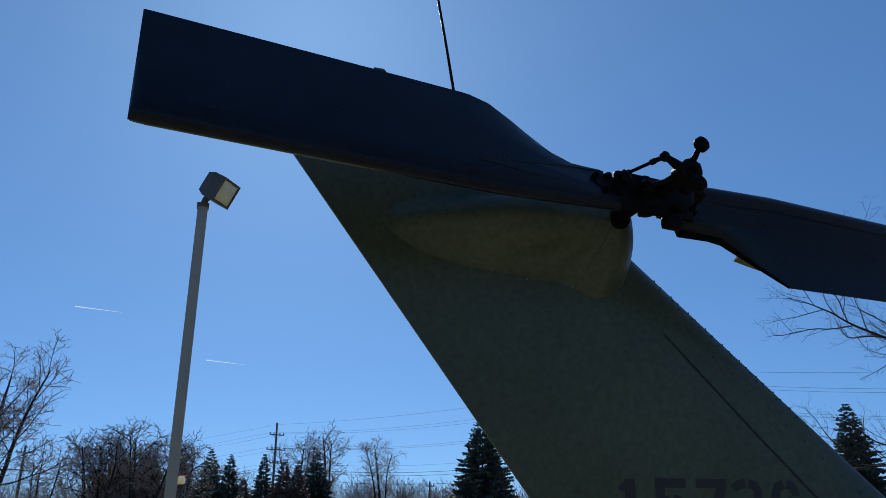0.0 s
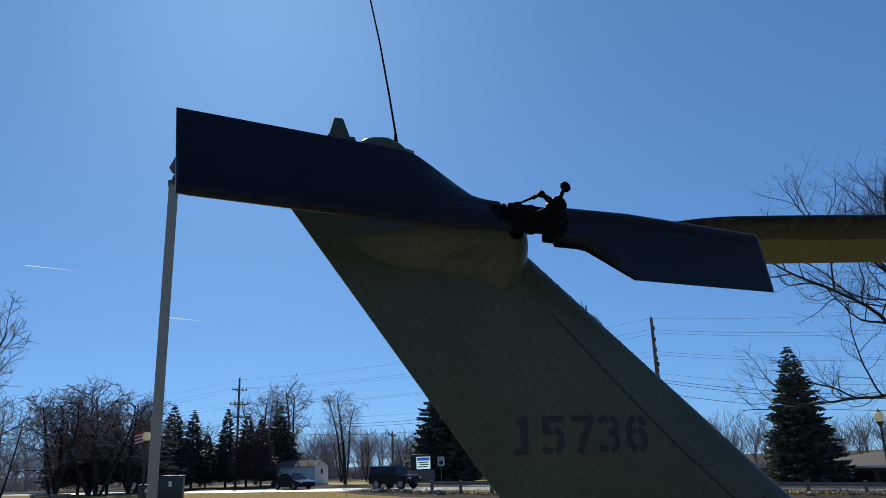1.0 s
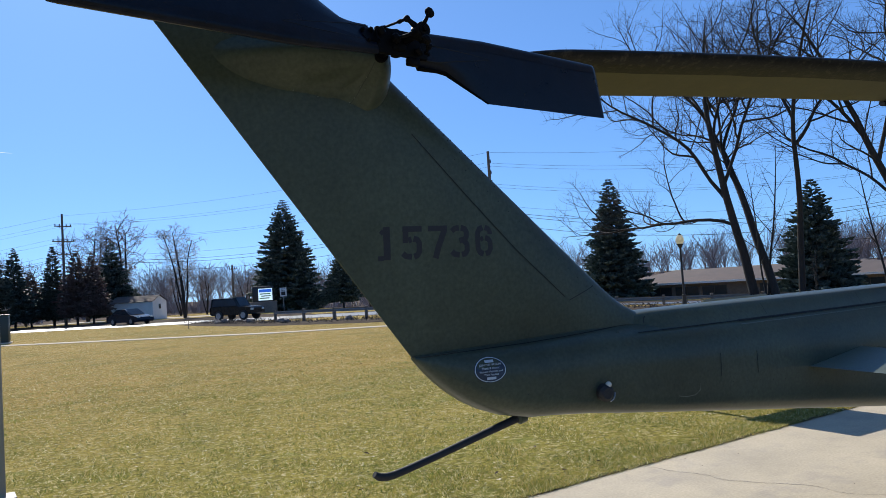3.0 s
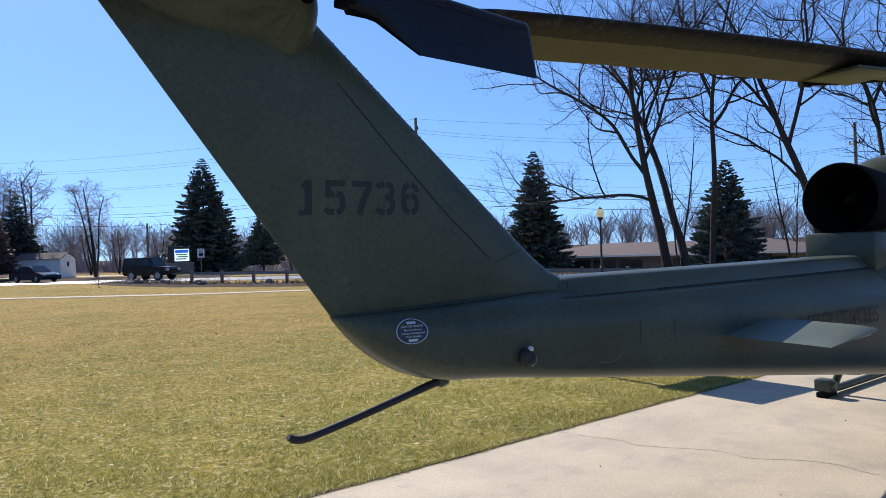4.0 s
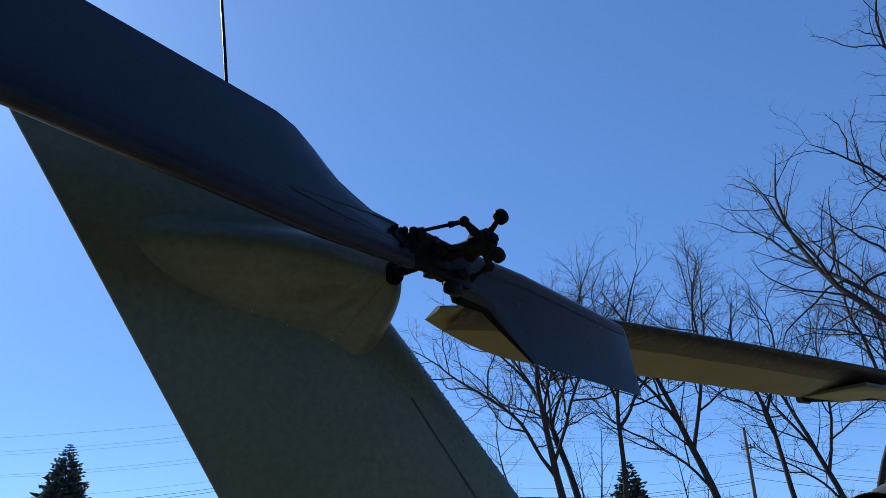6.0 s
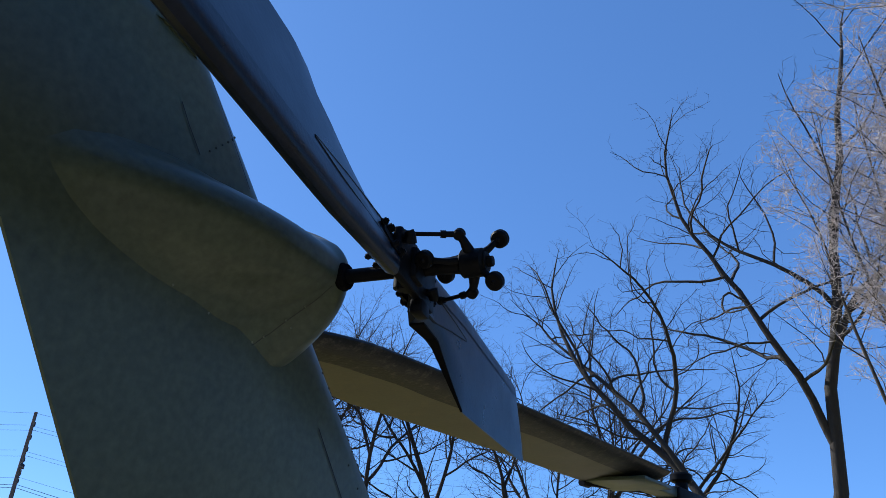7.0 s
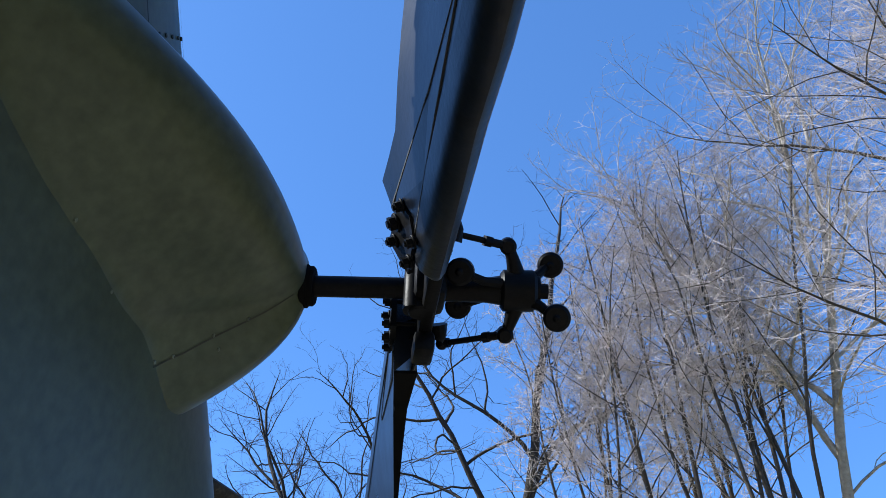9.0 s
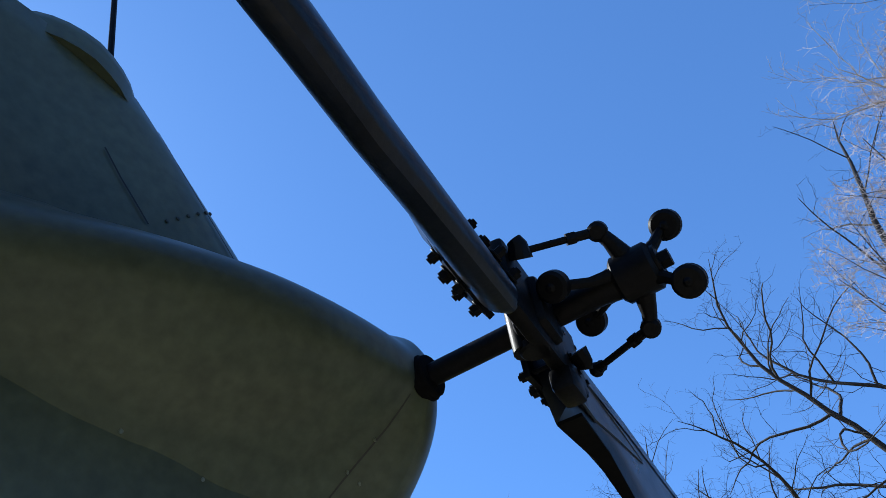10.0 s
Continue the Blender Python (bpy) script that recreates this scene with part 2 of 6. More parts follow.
POLE_WOOD = material("weathered pole wood", (0.17, 0.135, 0.105), 0.9, vary=0.25, scale=1, fine=15, bump=0.4, stretch=(1, 1, 0.1))
POLE_TAN = material("tan painted steel pole", (0.30, 0.275, 0.235), 0.5, vary=0.1, scale=2, fine=60, bump=0.04)
BRONZE = material("dark bronze housing", (0.07, 0.060, 0.052), 0.5, vary=0.2, scale=6, bump=0.05)
LENS = material("frosted lamp lens", (0.62, 0.60, 0.52), 0.3, vary=0.08, scale=8, fine=120, bump=0.3)
BLACK_IRON = material("black painted iron", (0.02, 0.02, 0.021), 0.5, vary=0.25, scale=6, bump=0.05)
GLOBE = leafy("milky lamp globe", (0.86, 0.80, 0.62), (0.88, 0.82, 0.64), 0.7, gloss=0.25)
BOX_GREEN = material("dark green cabinet paint", (0.020, 0.038, 0.034), 0.5, vary=0.15, scale=2, bump=0.04)
SIDING = material("pale lapped siding", (0.72, 0.72, 0.70), 0.7, vary=0.06, scale=1, bump=0.05)
SHINGLE = material("brown roof shingles", (0.105, 0.075, 0.06), 0.9, vary=0.2, scale=0.8, fine=8, bump=0.5, by_object=0.1)
BRICK_TAN = material("tan brick", (0.20, 0.155, 0.125), 0.85, vary=0.2, scale=1, fine=8, bump=0.3)
WINDOW = material("dark window glass", (0.03, 0.04, 0.05), 0.08, vary=0.2, scale=0.5, bump=0, rough_vary=0.03)
GALVANISED = material("galvanised rail", (0.22, 0.22, 0.22), 0.5, metal=0.4, vary=0.15, scale=3, bump=0.05)
BRUSH_EARTH = material("dark mulch and brush", (0.085, 0.066, 0.050), 0.95, vary=0.4, scale=1.5, fine=12, bump=0.8, depth=0.05, spec=0.02)
LITTER = material("brown leaf litter", (0.105, 0.078, 0.060), 0.95, vary=0.35, scale=0.12, fine=1.5, bump=0, spec=0.02)
BOARD_TAN = material("tan plaque board", (0.30, 0.255, 0.15), 0.6, vary=0.12, scale=2, bump=0.05)
CAR_DARK = material("dark blue car paint", (0.010, 0.016, 0.028), 0.18, vary=0.1, bump=0, rough_vary=0.04, spec=0.25)
CAR_BLACK = material("black car paint", (0.008, 0.008, 0.009), 0.22, vary=0.1, bump=0, rough_vary=0.04, spec=0.25)
CAR_GLASS = material("car glass", (0.02, 0.025, 0.03), 0.06, vary=0.1, bump=0, rough_vary=0.02)
LAMP_RED = material("red tail lens", (0.35, 0.01, 0.01), 0.2, bump=0)
WIRE = material("black wire", (0.03, 0.03, 0.03), 0.6, bump=0)
WATER_TOWER = material("white tank paint", (0.68, 0.69, 0.70), 0.5, vary=0.04, scale=0.2, bump=0)
SIGN_SCREEN = glowing("sign screen", (0.55, 0.75, 0.95), 1.1)
SIGN_BLUE = glowing("sign blue band", (0.02, 0.10, 0.55), 1.0)
SIGN_INK = glowing("sign dark lines", (0.05, 0.14, 0.10), 0.6)
# the trails' glow stands for sunlight on the vapour
CONTRAIL = glowing("contrail", (0.80, 0.88, 1.0), 1.0)
SIGN_WHITE = material("sign sheeting", (0.68, 0.68, 0.66), 0.5, vary=0.04, bump=0)
CABINET_BLUE = material("blue grey cladding", (0.07, 0.09, 0.12), 0.6, vary=0.15, scale=1, bump=0.05)
TARP_GREEN = material("green tarpaulin", (0.02, 0.16, 0.07), 0.6, vary=0.2, scale=2, bump=0.2)


# ---- mesh tools ----
class Shape:
    """Verts and faces gathered for one mesh."""

    def __init__(self):
        self.v, self.f = [], []

    def add(self, verts, faces, m=None):
        k = len(self.v)
        for p in verts:
            q = (m @ Vector(p)) if m is not None else p
            self.v.append((q[0], q[1], q[2]))
        for face in faces:
            self.f.append(tuple(i + k for i in face))
        return self

    def box(self, a, b, m=None, c=0.0):
        """A box from corner a to corner b; c: the chamfer of its edges."""
        if c <= 0:
            vs = [(x, y, z) for x in (a[0], b[0]) for y in (a[1], b[1]) for z in (a[2], b[2])]
            fs = [(0, 1, 3, 2), (4, 6, 7, 5), (0, 4, 5, 1), (2, 3, 7, 6), (0, 2, 6, 4), (1, 5, 7, 3)]
            return self.add(vs, fs, m)
        bm = bmesh.new()
        bmesh.ops.create_cube(bm, size=1.0)
        for vert in bm.verts:
            vert.co = Vector([(a[i] + b[i]) / 2 + vert.co[i] * (b[i] - a[i]) for i in range(3)])
        bmesh.ops.bevel(bm, geom=bm.edges[:], offset=c, segments=2, affect="EDGES", profile=0.5)
        bm.verts.index_update()
        self.add([vert.co[:] for vert in bm.verts], [[vert.index for vert in face.verts] for face in bm.faces], m)
        bm.free()
        return self

    def tube(self, points, radii, n=8, caps=True, m=None):
        pts = [Vector(p) for p in points]
        if not hasattr(radii, "__len__"):
            radii = [radii] * len(pts)
        side = None
        vs, fs = [], []
        for i, p in enumerate(pts):
            d = (pts[min(i + 1, len(pts) - 1)] - pts[max(i - 1, 0)]).normalized()
            if side is None:
                side = d.orthogonal().normalized()
            side = (side - d * side.dot(d))
            side = side.normalized() if side.length > 1e-6 else d.orthogonal().normalized()
            other = d.cross(side)
            for k in range(n):
                a = 2 * math.pi * k / n
                vs.append(p + (side * math.cos(a) + other * math.sin(a)) * radii[i])
        for i in range(len(pts) - 1):
            for k in range(n):
                fs.append((i * n + k, i * n + (k + 1) % n, (i + 1) * n + (k + 1) % n, (i + 1) * n + k))
        if caps:
            fs.append(tuple(range(n - 1, -1, -1)))
            fs.append(tuple((len(pts) - 1) * n + k for k in range(n)))
        return self.add(vs, fs, m)

    def rings(self, loops, caps=True, m=None, closed=True):
        """Skins equal loops of points."""
        n = len(loops[0])
        vs = [p for loop in loops for p in loop]
        fs = []
        for i in range(len(loops) - 1):
            for k in range(n if closed else n - 1):
                fs.append((i * n + k, i * n + (k + 1) % n, (i + 1) * n + (k + 1) % n, (i + 1) * n + k))
        if caps:
            fs.append(tuple(range(n - 1, -1, -1)))
            fs.append(tuple((len(loops) - 1) * n + k for k in range(n)))
        return self.add(vs, fs, m)

    def ball(self, centre, radius, n=12, m=None, squash=(1, 1, 1)):
        loops = []
        for i in range(n // 2 + 1):
            a = math.pi * min(max(i, 0.02), n // 2 - 0.02) / (n // 2)
            loops.append([(centre[0] + radius * squash[0] * math.sin(a) * math.cos(2 * math.pi * k / n),
                           centre[1] + radius * squash[1] * math.sin(a) * math.sin(2 * math.pi * k / n),
                           centre[2] + radius * squash[2] * math.cos(a)) for k in range(n)])
        return self.rings(loops, True, m)

    def disc(self, centre, axis, radius, thick, n=16, edge=0.0):
        c, a = Vector(centre), Vector(axis).normalized()
        e = edge or thick * 0.2
        return self.tube([c - a * thick / 2, c - a * (thick / 2 - e), c + a * (thick / 2 - e), c + a * thick / 2],
                         [radius - e, radius, radius, radius - e], n)

    def prism(self, outline, low, high, m=None):
        """An outline in x and z, carried along y."""
        n = len(outline)
        vs = [(x, low, z) for x, z in outline] + [(x, high, z) for x, z in outline]
        fs = [tuple(range(n)), tuple(range(2 * n - 1, n - 1, -1))] + [(i, n + i, n + (i + 1) % n, (i + 1) % n) for i in range(n)]
        return self.add(vs, fs, m)


def mesh_of(name, shape, mat, smooth=35):
    me = bpy.data.meshes.new(name)
    me.from_pydata(shape.v, [], shape.f)
    me.update()
    bm = bmesh.new()
    bm.from_mesh(me)
    if len(bm.faces) < 60000:
        bmesh.ops.recalc_face_normals(bm, faces=bm.faces[:])
    bm.to_mesh(me)
    bm.free()
    me.materials.append(mat)
    if smooth:
        me.shade_smooth()
        me.set_sharp_from_angle(angle=radians(smooth))
    return me


def part(name, shape, mat, parent, label="", smooth=35):
    ob = new(name, mesh_of(name, shape, mat, smooth))
    ob.parent = parent
    return tagged(ob, label) if label else ob


def single(name, shape, mat, label, category, kind="", group="", smooth=35):
    return tagged(new(name, mesh_of(name, shape, mat, smooth)), label, category, group, kind)


def thing(name, place, label, category, group="", turn=0.0, kind=""):
    ob = new(name)
    ob.matrix_world = pose(*place, 0, 0, turn)
    return tagged(ob, label, category, group, kind)


# ---- ground ----
def ground_z(x):
    """The land falls gently beyond the lawn, and again beyond the road."""
    k = min(1.0, max(0.0, (x - 54.0) / 8.0))
    return -0.035 * min(40.0, max(0.0, x - 30.0)) - 1.25 * k * k * (3 - 2 * k)


def ground_sheet():
    s = Shape()
    steps = [-3000, -800, -250, -120, -60, -30, -12, 0, 12, 30, 40, 50, 54, 56, 58, 60, 62, 70, 120, 250, 800, 3000]
    n = len(steps)
    vs = [(x, y + 20, ground_z(x) - 0.012) for x in steps for y in steps]
    fs = [(i * n + j, (i + 1) * n + j, (i + 1) * n + j + 1, i * n + j + 1) for i in range(n - 1) for j in range(n - 1)]
    s.add(vs, fs)
    single("ground", s, LAWN, "mown lawn of patchy yellow green winter grass", "lawn", "structure", smooth=0)


def ribbon(line, width, z):
    s = Shape()
    left, right = [], []
    pts = []
    for (x0, y0), (x1, y1) in zip(line[:-1], line[1:]):
        n = max(1, int(math.hypot(x1 - x0, y1 - y0) / 2.5))
        pts += [Vector((x0 + (x1 - x0) * k / n, y0 + (y1 - y0) * k / n, 0)) for k in range(n)]
    pts.append(Vector((*line[-1], 0)))
    for i, p in enumerate(pts):
        d = (pts[min(i + 1, len(pts) - 1)] - pts[max(i - 1, 0)]).normalized()
        side = Vector((-d.y, d.x, 0)) * width / 2
        left.append(p + side)
        right.append(p - side)
    loops = [[(a.x, a.y, ground_z(a.x) + z), (b.x, b.y, ground_z(b.x) + z), (b.x, b.y, ground_z(b.x) + z - 0.12), (a.x, a.y, ground_z(a.x) + z - 0.12)] for a, b in zip(left, right)]
    return s.rings(loops)


ground_sheet()
ROAD = [(-150, 240), (-60, 148), (-12, 97), (3.8, 79), (12.6, 68.6), (19.8, 58.4), (25.5, 50), (36, 34), (44, 17), (50, -6), (54, -40), (60, -140)]
single("road", ribbon(ROAD, 6.4, 0.01), ASPHALT, "grey worn asphalt road shining against the sun", "road", "structure")
VERGE = [(x + 7.2, y + 5.0) for x, y in ROAD]
single("verge", ribbon(VERGE, 9.5, 0.004), BRUSH_EARTH, "rough brown leaf strewn verge beyond the road", "verge", "structure")
GROVE = [(-26, 76), (-14, 66), (-7, 62), (-1.5, 63)]
single("ground", ribbon(GROVE, 11.0, 0.006), LITTER, "dark leaf strewn ground under the roadside grove", "leaf litter", "structure")
DRIVE = [(-70, 250), (-11, 139), (7, 113), (16, 96), (24, 86), (45, 80), (80, 74)]
single("pavement", ribbon(DRIVE, 6.0, 0.005), PATH_CONCRETE, "pale drive beyond the road", "drive", "structure")
FOOTPATH = [(-40, 74), (-20, 64), (-1.5, 50.5), (6.2, 40.8), (12.6, 33), (19, 28), (26, 20), (29, 8)]
single("pavement", ribbon(FOOTPATH, 1.0, 0.01), PATH_CONCRETE, "narrow pale concrete footpath across the lawn", "footpath", "structure")


def pad():
    """The concrete slab under the aircraft, in cast panels with open joints."""
    root = tagged(new("pavement"), "pale concrete parking pad with stains and a long crack", "concrete pad", kind="structure")
    s = Shape()
    s.box((-5.0, -7.0, -0.14), (18.0, 2.12, -0.02))
    part("slab_bed", s, CRACK, root)
    for x0, x1 in ((-5.0, 12.2), (12.2, 18.0)):
        s = Shape()
        s.box((x0 + 0.004, -7.0, -0.10), (x1 - 0.004, 2.12, 0.0), c=0.006)
        part("slab", s, CONCRETE, root)
    rng = random.Random(5)
    s = Shape()
    p, loops, drift = Vector((4.32, 2.05, 0)), [], 0.0
    while p.y > -1.2:
        w = 0.0014 + 0.0028 * rng.random() ** 2
        loops.append([(p.x - w, p.y, 0.002), (p.x + w, p.y + 0.004, 0.002)])
        drift = 0.86 * drift + rng.uniform(-0.0075, 0.0072)
        p += Vector((drift + rng.uniform(-0.004, 0.004), -0.022, 0))
    vs = [q for loop in loops for q in loop]
    s.add(vs, [(2 * i, 2 * i + 1, 2 * i + 3, 2 * i + 2) for i in range(len(loops) - 1)])
    part("crack", s, CRACK, root, "long wandering crack", smooth=0)
    s = Shape()
    for k in range(22):
        x, y = rng.uniform(2, 9), rng.uniform(-1, 2.05)
        r = rng.uniform(0.003, 0.007)
        s.ball((x, y, r * 0.5), r, 6, squash=(1.3, 1, 0.7))
    # dark strip stands in for the shadow line along the slab's edge
    shade_line = Shape()
    edge = []
    for k in range(240):
        x = -4.9 + 0.07 * k
        edge.append([(x, 2.085 + 0.022 * noise.noise(Vector((x * 3.0, 1.0, 0))), 0.003), (x, 2.16 + 0.02 * noise.noise(Vector((x * 4.0, 5.0, 0))), 0.005)])
    flat = [q for pair in edge for q in pair]
    shade_line.add(flat, [(2 * i, 2 * i + 2, 2 * i + 3, 2 * i + 1) for i in range(len(edge) - 1)])
    part("edge_shade", shade_line, BRUSH_EARTH, root, "dark soil spilled along the slab's edge", smooth=0)
    grit = part("grit", s, BRUSH_EARTH, root, "scattered grit")
    tagged(grit, kind="stuff")


pad()


def grass_blades():
    """Short upright and leaning blades over the lawn that lies near."""
    rng = np.random.default_rng(11)
    n = 320000
    y = 2.10 + 24.0 * rng.random(n) ** 2.2 * (0.45 + 0.55 * rng.random(n))
    x = -5.0 + rng.random(n) * (13.5 + 0.9 * (y - 2))
    tuft = np.array([noise.noise(Vector((a * 1.7, b * 1.7, 3.0))) for a, b in zip(x, y)])
    ok = rng.random(n) < 0.66 + 0.7 * tuft
    x, y, tuft = x[ok], y[ok], tuft[ok]
    n = len(x)
    h = (0.016 + 0.026 * rng.random(n)) * (1 + 0.8 * tuft)
    w = 0.0020 + 0.0034 * rng.random(n) ** 2 + 0.00012 * (y - 2)
    a = rng.random(n) * 2 * np.pi
    lean = (0.015 + 0.04 * rng.random(n))
    b = rng.random(n) * 2 * np.pi
    base = np.stack([x, y, np.full(n, -0.014)], 1)
    side = np.stack([np.cos(a) * w, np.sin(a) * w, np.zeros(n)], 1)
    tip = base + np.stack([np.cos(b) * lean, np.sin(b) * lean, h], 1)
    v = np.empty((n * 3, 3))
    v[0::3], v[1::3], v[2::3] = base - side, base + side, tip
    me = bpy.data.meshes.new("grass")
    me.from_pydata(v.tolist(), [], np.arange(n * 3).reshape(-1, 3).tolist())
    me.materials.append(GRASS)
    tagged(new("grass", me), "short yellow green winter grass blades beside the pad", "grass", kind="stuff")
    # the fringe that grows over the slab's edge
    s = Shape()
    r = random.Random(8)
    for k in range(7000):
        px = r.uniform(-4.8, 12)
        py = 2.12 + r.uniform(-0.035, 0.05) + 0.03 * noise.noise(Vector((px * 2.0, 0, 0)))
        q = Vector((px, py, -0.012))
        d = Vector((r.uniform(-0.03, 0.03), r.uniform(-0.05, 0.01), r.uniform(0.02, 0.06)))
        e = Vector((0.004, r.uniform(-0.003, 0.003), 0))
        s.add([q - e, q + e, q + d], [(0, 1, 2)])
    tagged(new("grass", mesh_of("grass_fringe", s, GRASS, 0)), "ragged grass fringe growing over the concrete edge", "grass", kind="stuff")


grass_blades()


def leaves_on_lawn():
    r = random.Random(21)
    s = Shape()
    vs = [(-0.5, 0, 0), (-0.2, 0.28, 0.12), (0.2, 0.22, 0.2), (0.5, 0, 0.06), (0.2, -0.25, 0.16), (-0.2, -0.25, 0.1), (0, 0, 0.02)]
    s.add(vs, [(6, 0, 1), (6, 1, 2), (6, 2, 3), (6, 3, 4), (6, 4, 5), (6, 5, 0)])
    first = None
    for k in range(90):
        px, py = r.uniform(-5, 9), 2.4 + 16 * r.random() ** 1.3
        size = r.uniform(0.035, 0.07)
        m = pose(px, py, 0.012, r.uniform(-20, 20), r.uniform(-20, 20), r.uniform(0, 360)) @ Matrix.Scale(size, 4)
        if first is None:
            first = tagged(new("fallen_leaf", mesh_of("fallen_leaf", s, LEAF, 0)), "curled brown fallen leaf on the lawn", "leaf", "leaves on the lawn")
            ob = first
        else:
            ob = tagged(new("fallen_leaf", first.data), "curled brown fallen leaf on the lawn", "leaf", "leaves on the lawn")
        ob.matrix_world = m


leaves_on_lawn()


# ---- the helicopter: fin, tail boom, rotors ----
FIN_BASE, FIN_TOP = 1.50, 3.240


def fin_te(z):
    return 0.585 - (z - 1.525) * 0.755


def fin_le(z):
    return 2.000 - (z - 1.630) * 1.222 + 0.16 * math.exp(-max(0.0, z - 1.60) / 0.045)


def fin_half(x, z):
    """Half the fin's thickness: blunt in front, sharp behind."""
    a, b = fin_le(z), fin_te(z)
    u = min(1.0, max(0.0, (a - x) / (a - b)))
    full = 0.092 - 0.024 * (z - 1.6)
    nose = math.sqrt(max(0.0, 1 - (1 - min(1.0, u / 0.16)) ** 2))
    tail = 1.0 if u < 0.3 else 1 - ((u - 0.3) / 0.7) ** 1.4 * 0.975
    return full * nose * tail


def boom_top(x):
    return 1.535 if x < 0.62 else 1.535 + 0.045 * min(1.0, (x - 0.62) / 0.9)


def boom_low(x):
    return 1.16 + 0.36 * (max(0.0, 1.41 - x) / 0.825) ** 2.6 if x < 1.41 else 1.16 - 0.126 * (x - 1.41)


def boom_half(x):
    return 0.02 + 0.17 * (1 - math.exp(-(x - 0.585) / 0.3)) + 0.045 * (x - 0.585)


def boom_squareness(x):
    """The lower half of the section: round at the tail's end, flat sided further on."""
    k = min(1.0, max(0.0, (x - 0.9) / 1.1))
    return 2.5 + 3.0 * k * k * (3 - 2 * k)


def boom_side(x, z):
    """The boom's half breadth at a height."""
    hi, lo = boom_top(x), boom_low(x)
    v = max(-1.0, min(1.0, 2 * (z - lo) / (hi - lo) - 1))
    p = 2.5 if v > 0 else boom_squareness(x)
    return boom_half(x) * (1 - abs(v) ** p) ** (1 / p)


def fin_shape():
    s = Shape()
    us = [0, 0.006, 0.02, 0.045, 0.08, 0.12, 0.17, 0.24, 0.33, 0.45, 0.58, 0.72, 0.86, 1.0]
    loops = []
    levels = [FIN_BASE + (FIN_TOP - FIN_BASE) * k / 40 for k in range(41)] + [FIN_TOP + 0.012, FIN_TOP + 0.018]
    for i, z in enumerate(levels):
        zz = min(z, FIN_TOP)
        shrink = (1.0, 0.75, 0.35)[max(0, i - 40)]
        a, b = fin_le(zz), fin_te(zz)
        # the tip of the rear edge is rounded off towards the top
        b += 0.10 * max(0.0, (zz - 3.12) / 0.142) ** 2
        right = [(a + (b - a) * u, -fin_half(a + (b - a) * u, zz) * shrink - 0.002, z) for u in us]
        left = [(x, -y, zc) for x, y, zc in right]
        loops.append(right + left[::-1])
    return s.rings(loops)


def boom_shape():
    s = Shape()
    xs = [0.586, 0.60, 0.63, 0.67, 0.72, 0.78, 0.86, 0.95, 1.06, 1.2, 1.36, 1.55, 1.8, 2.1, 2.5, 3.0, 3.6, 4.2, 4.8, 5.4, 6.0]
    loops = []
    for x in xs:
        hi, lo, w = boom_top(x), boom_low(x), boom_half(x)
        loop = []
        for k in range(56):
            a = 2 * math.pi * k / 56
            c, d = math.cos(a), math.sin(a)
            p = 2.5 if d > 0 else boom_squareness(x)
            r = (abs(c) ** p + abs(d) ** p) ** (-1 / p)
            loop.append((x, w * c * r, (hi + lo) / 2 + (hi - lo) / 2 * d * r))
        loops.append(loop)
    return s.rings(loops)


def on_fin(x, z, lift=0.003):
    return (x, -fin_half(x, z) - 0.002 - lift, z)


def on_boom(x, z, lift=0.003):
    return (x, -boom_side(x, z) - lift, z)


def strip(line, width, place, lift=0.0025):
    """A narrow band laid on the skin along a line in x and z."""
    s = Shape()
    pts = []
    for (x0, z0), (x1, z1) in zip(line[:-1], line[1:]):
        n = max(2, int(math.hypot(x1 - x0, z1 - z0) / 0.03))
        pts += [(x0 + (x1 - x0) * i / n, z0 + (z1 - z0) * i / n) for i in range(n)]
    pts.append(line[-1])
    vs = []
    for i, (x, z) in enumerate(pts):
        xa, za = pts[max(0, i - 1)]
        xb, zb = pts[min(len(pts) - 1, i + 1)]
        d = math.hypot(xb - xa, zb - za) or 1
        nx, nz = -(zb - za) / d * width / 2, (xb - xa) / d * width / 2
        vs += [place(x + nx, z + nz, lift), place(x - nx, z - nz, lift)]
    return s.add(vs, [(2 * i, 2 * i + 1, 2 * i + 3, 2 * i + 2) for i in range(len(pts) - 1)])


def patch(outline, place, lift=0.003, n=3):
    """A small flat figure laid on the skin: outline in x and z, fanned and divided."""
    bm = bmesh.new()
    face = bm.faces.new([bm.verts.new((x, 0, z)) for x, z in outline])
    bmesh.ops.triangulate(bm, faces=[face])
    bmesh.ops.subdivide_edges(bm, edges=bm.edges[:], cuts=n, use_grid_fill=True)
    bm.verts.index_update()
    s = Shape()
    s.add([place(v.co.x, v.co.z, lift) for v in bm.verts], [[v.index for v in f.verts] for f in bm.faces])
    bm.free()
    return s


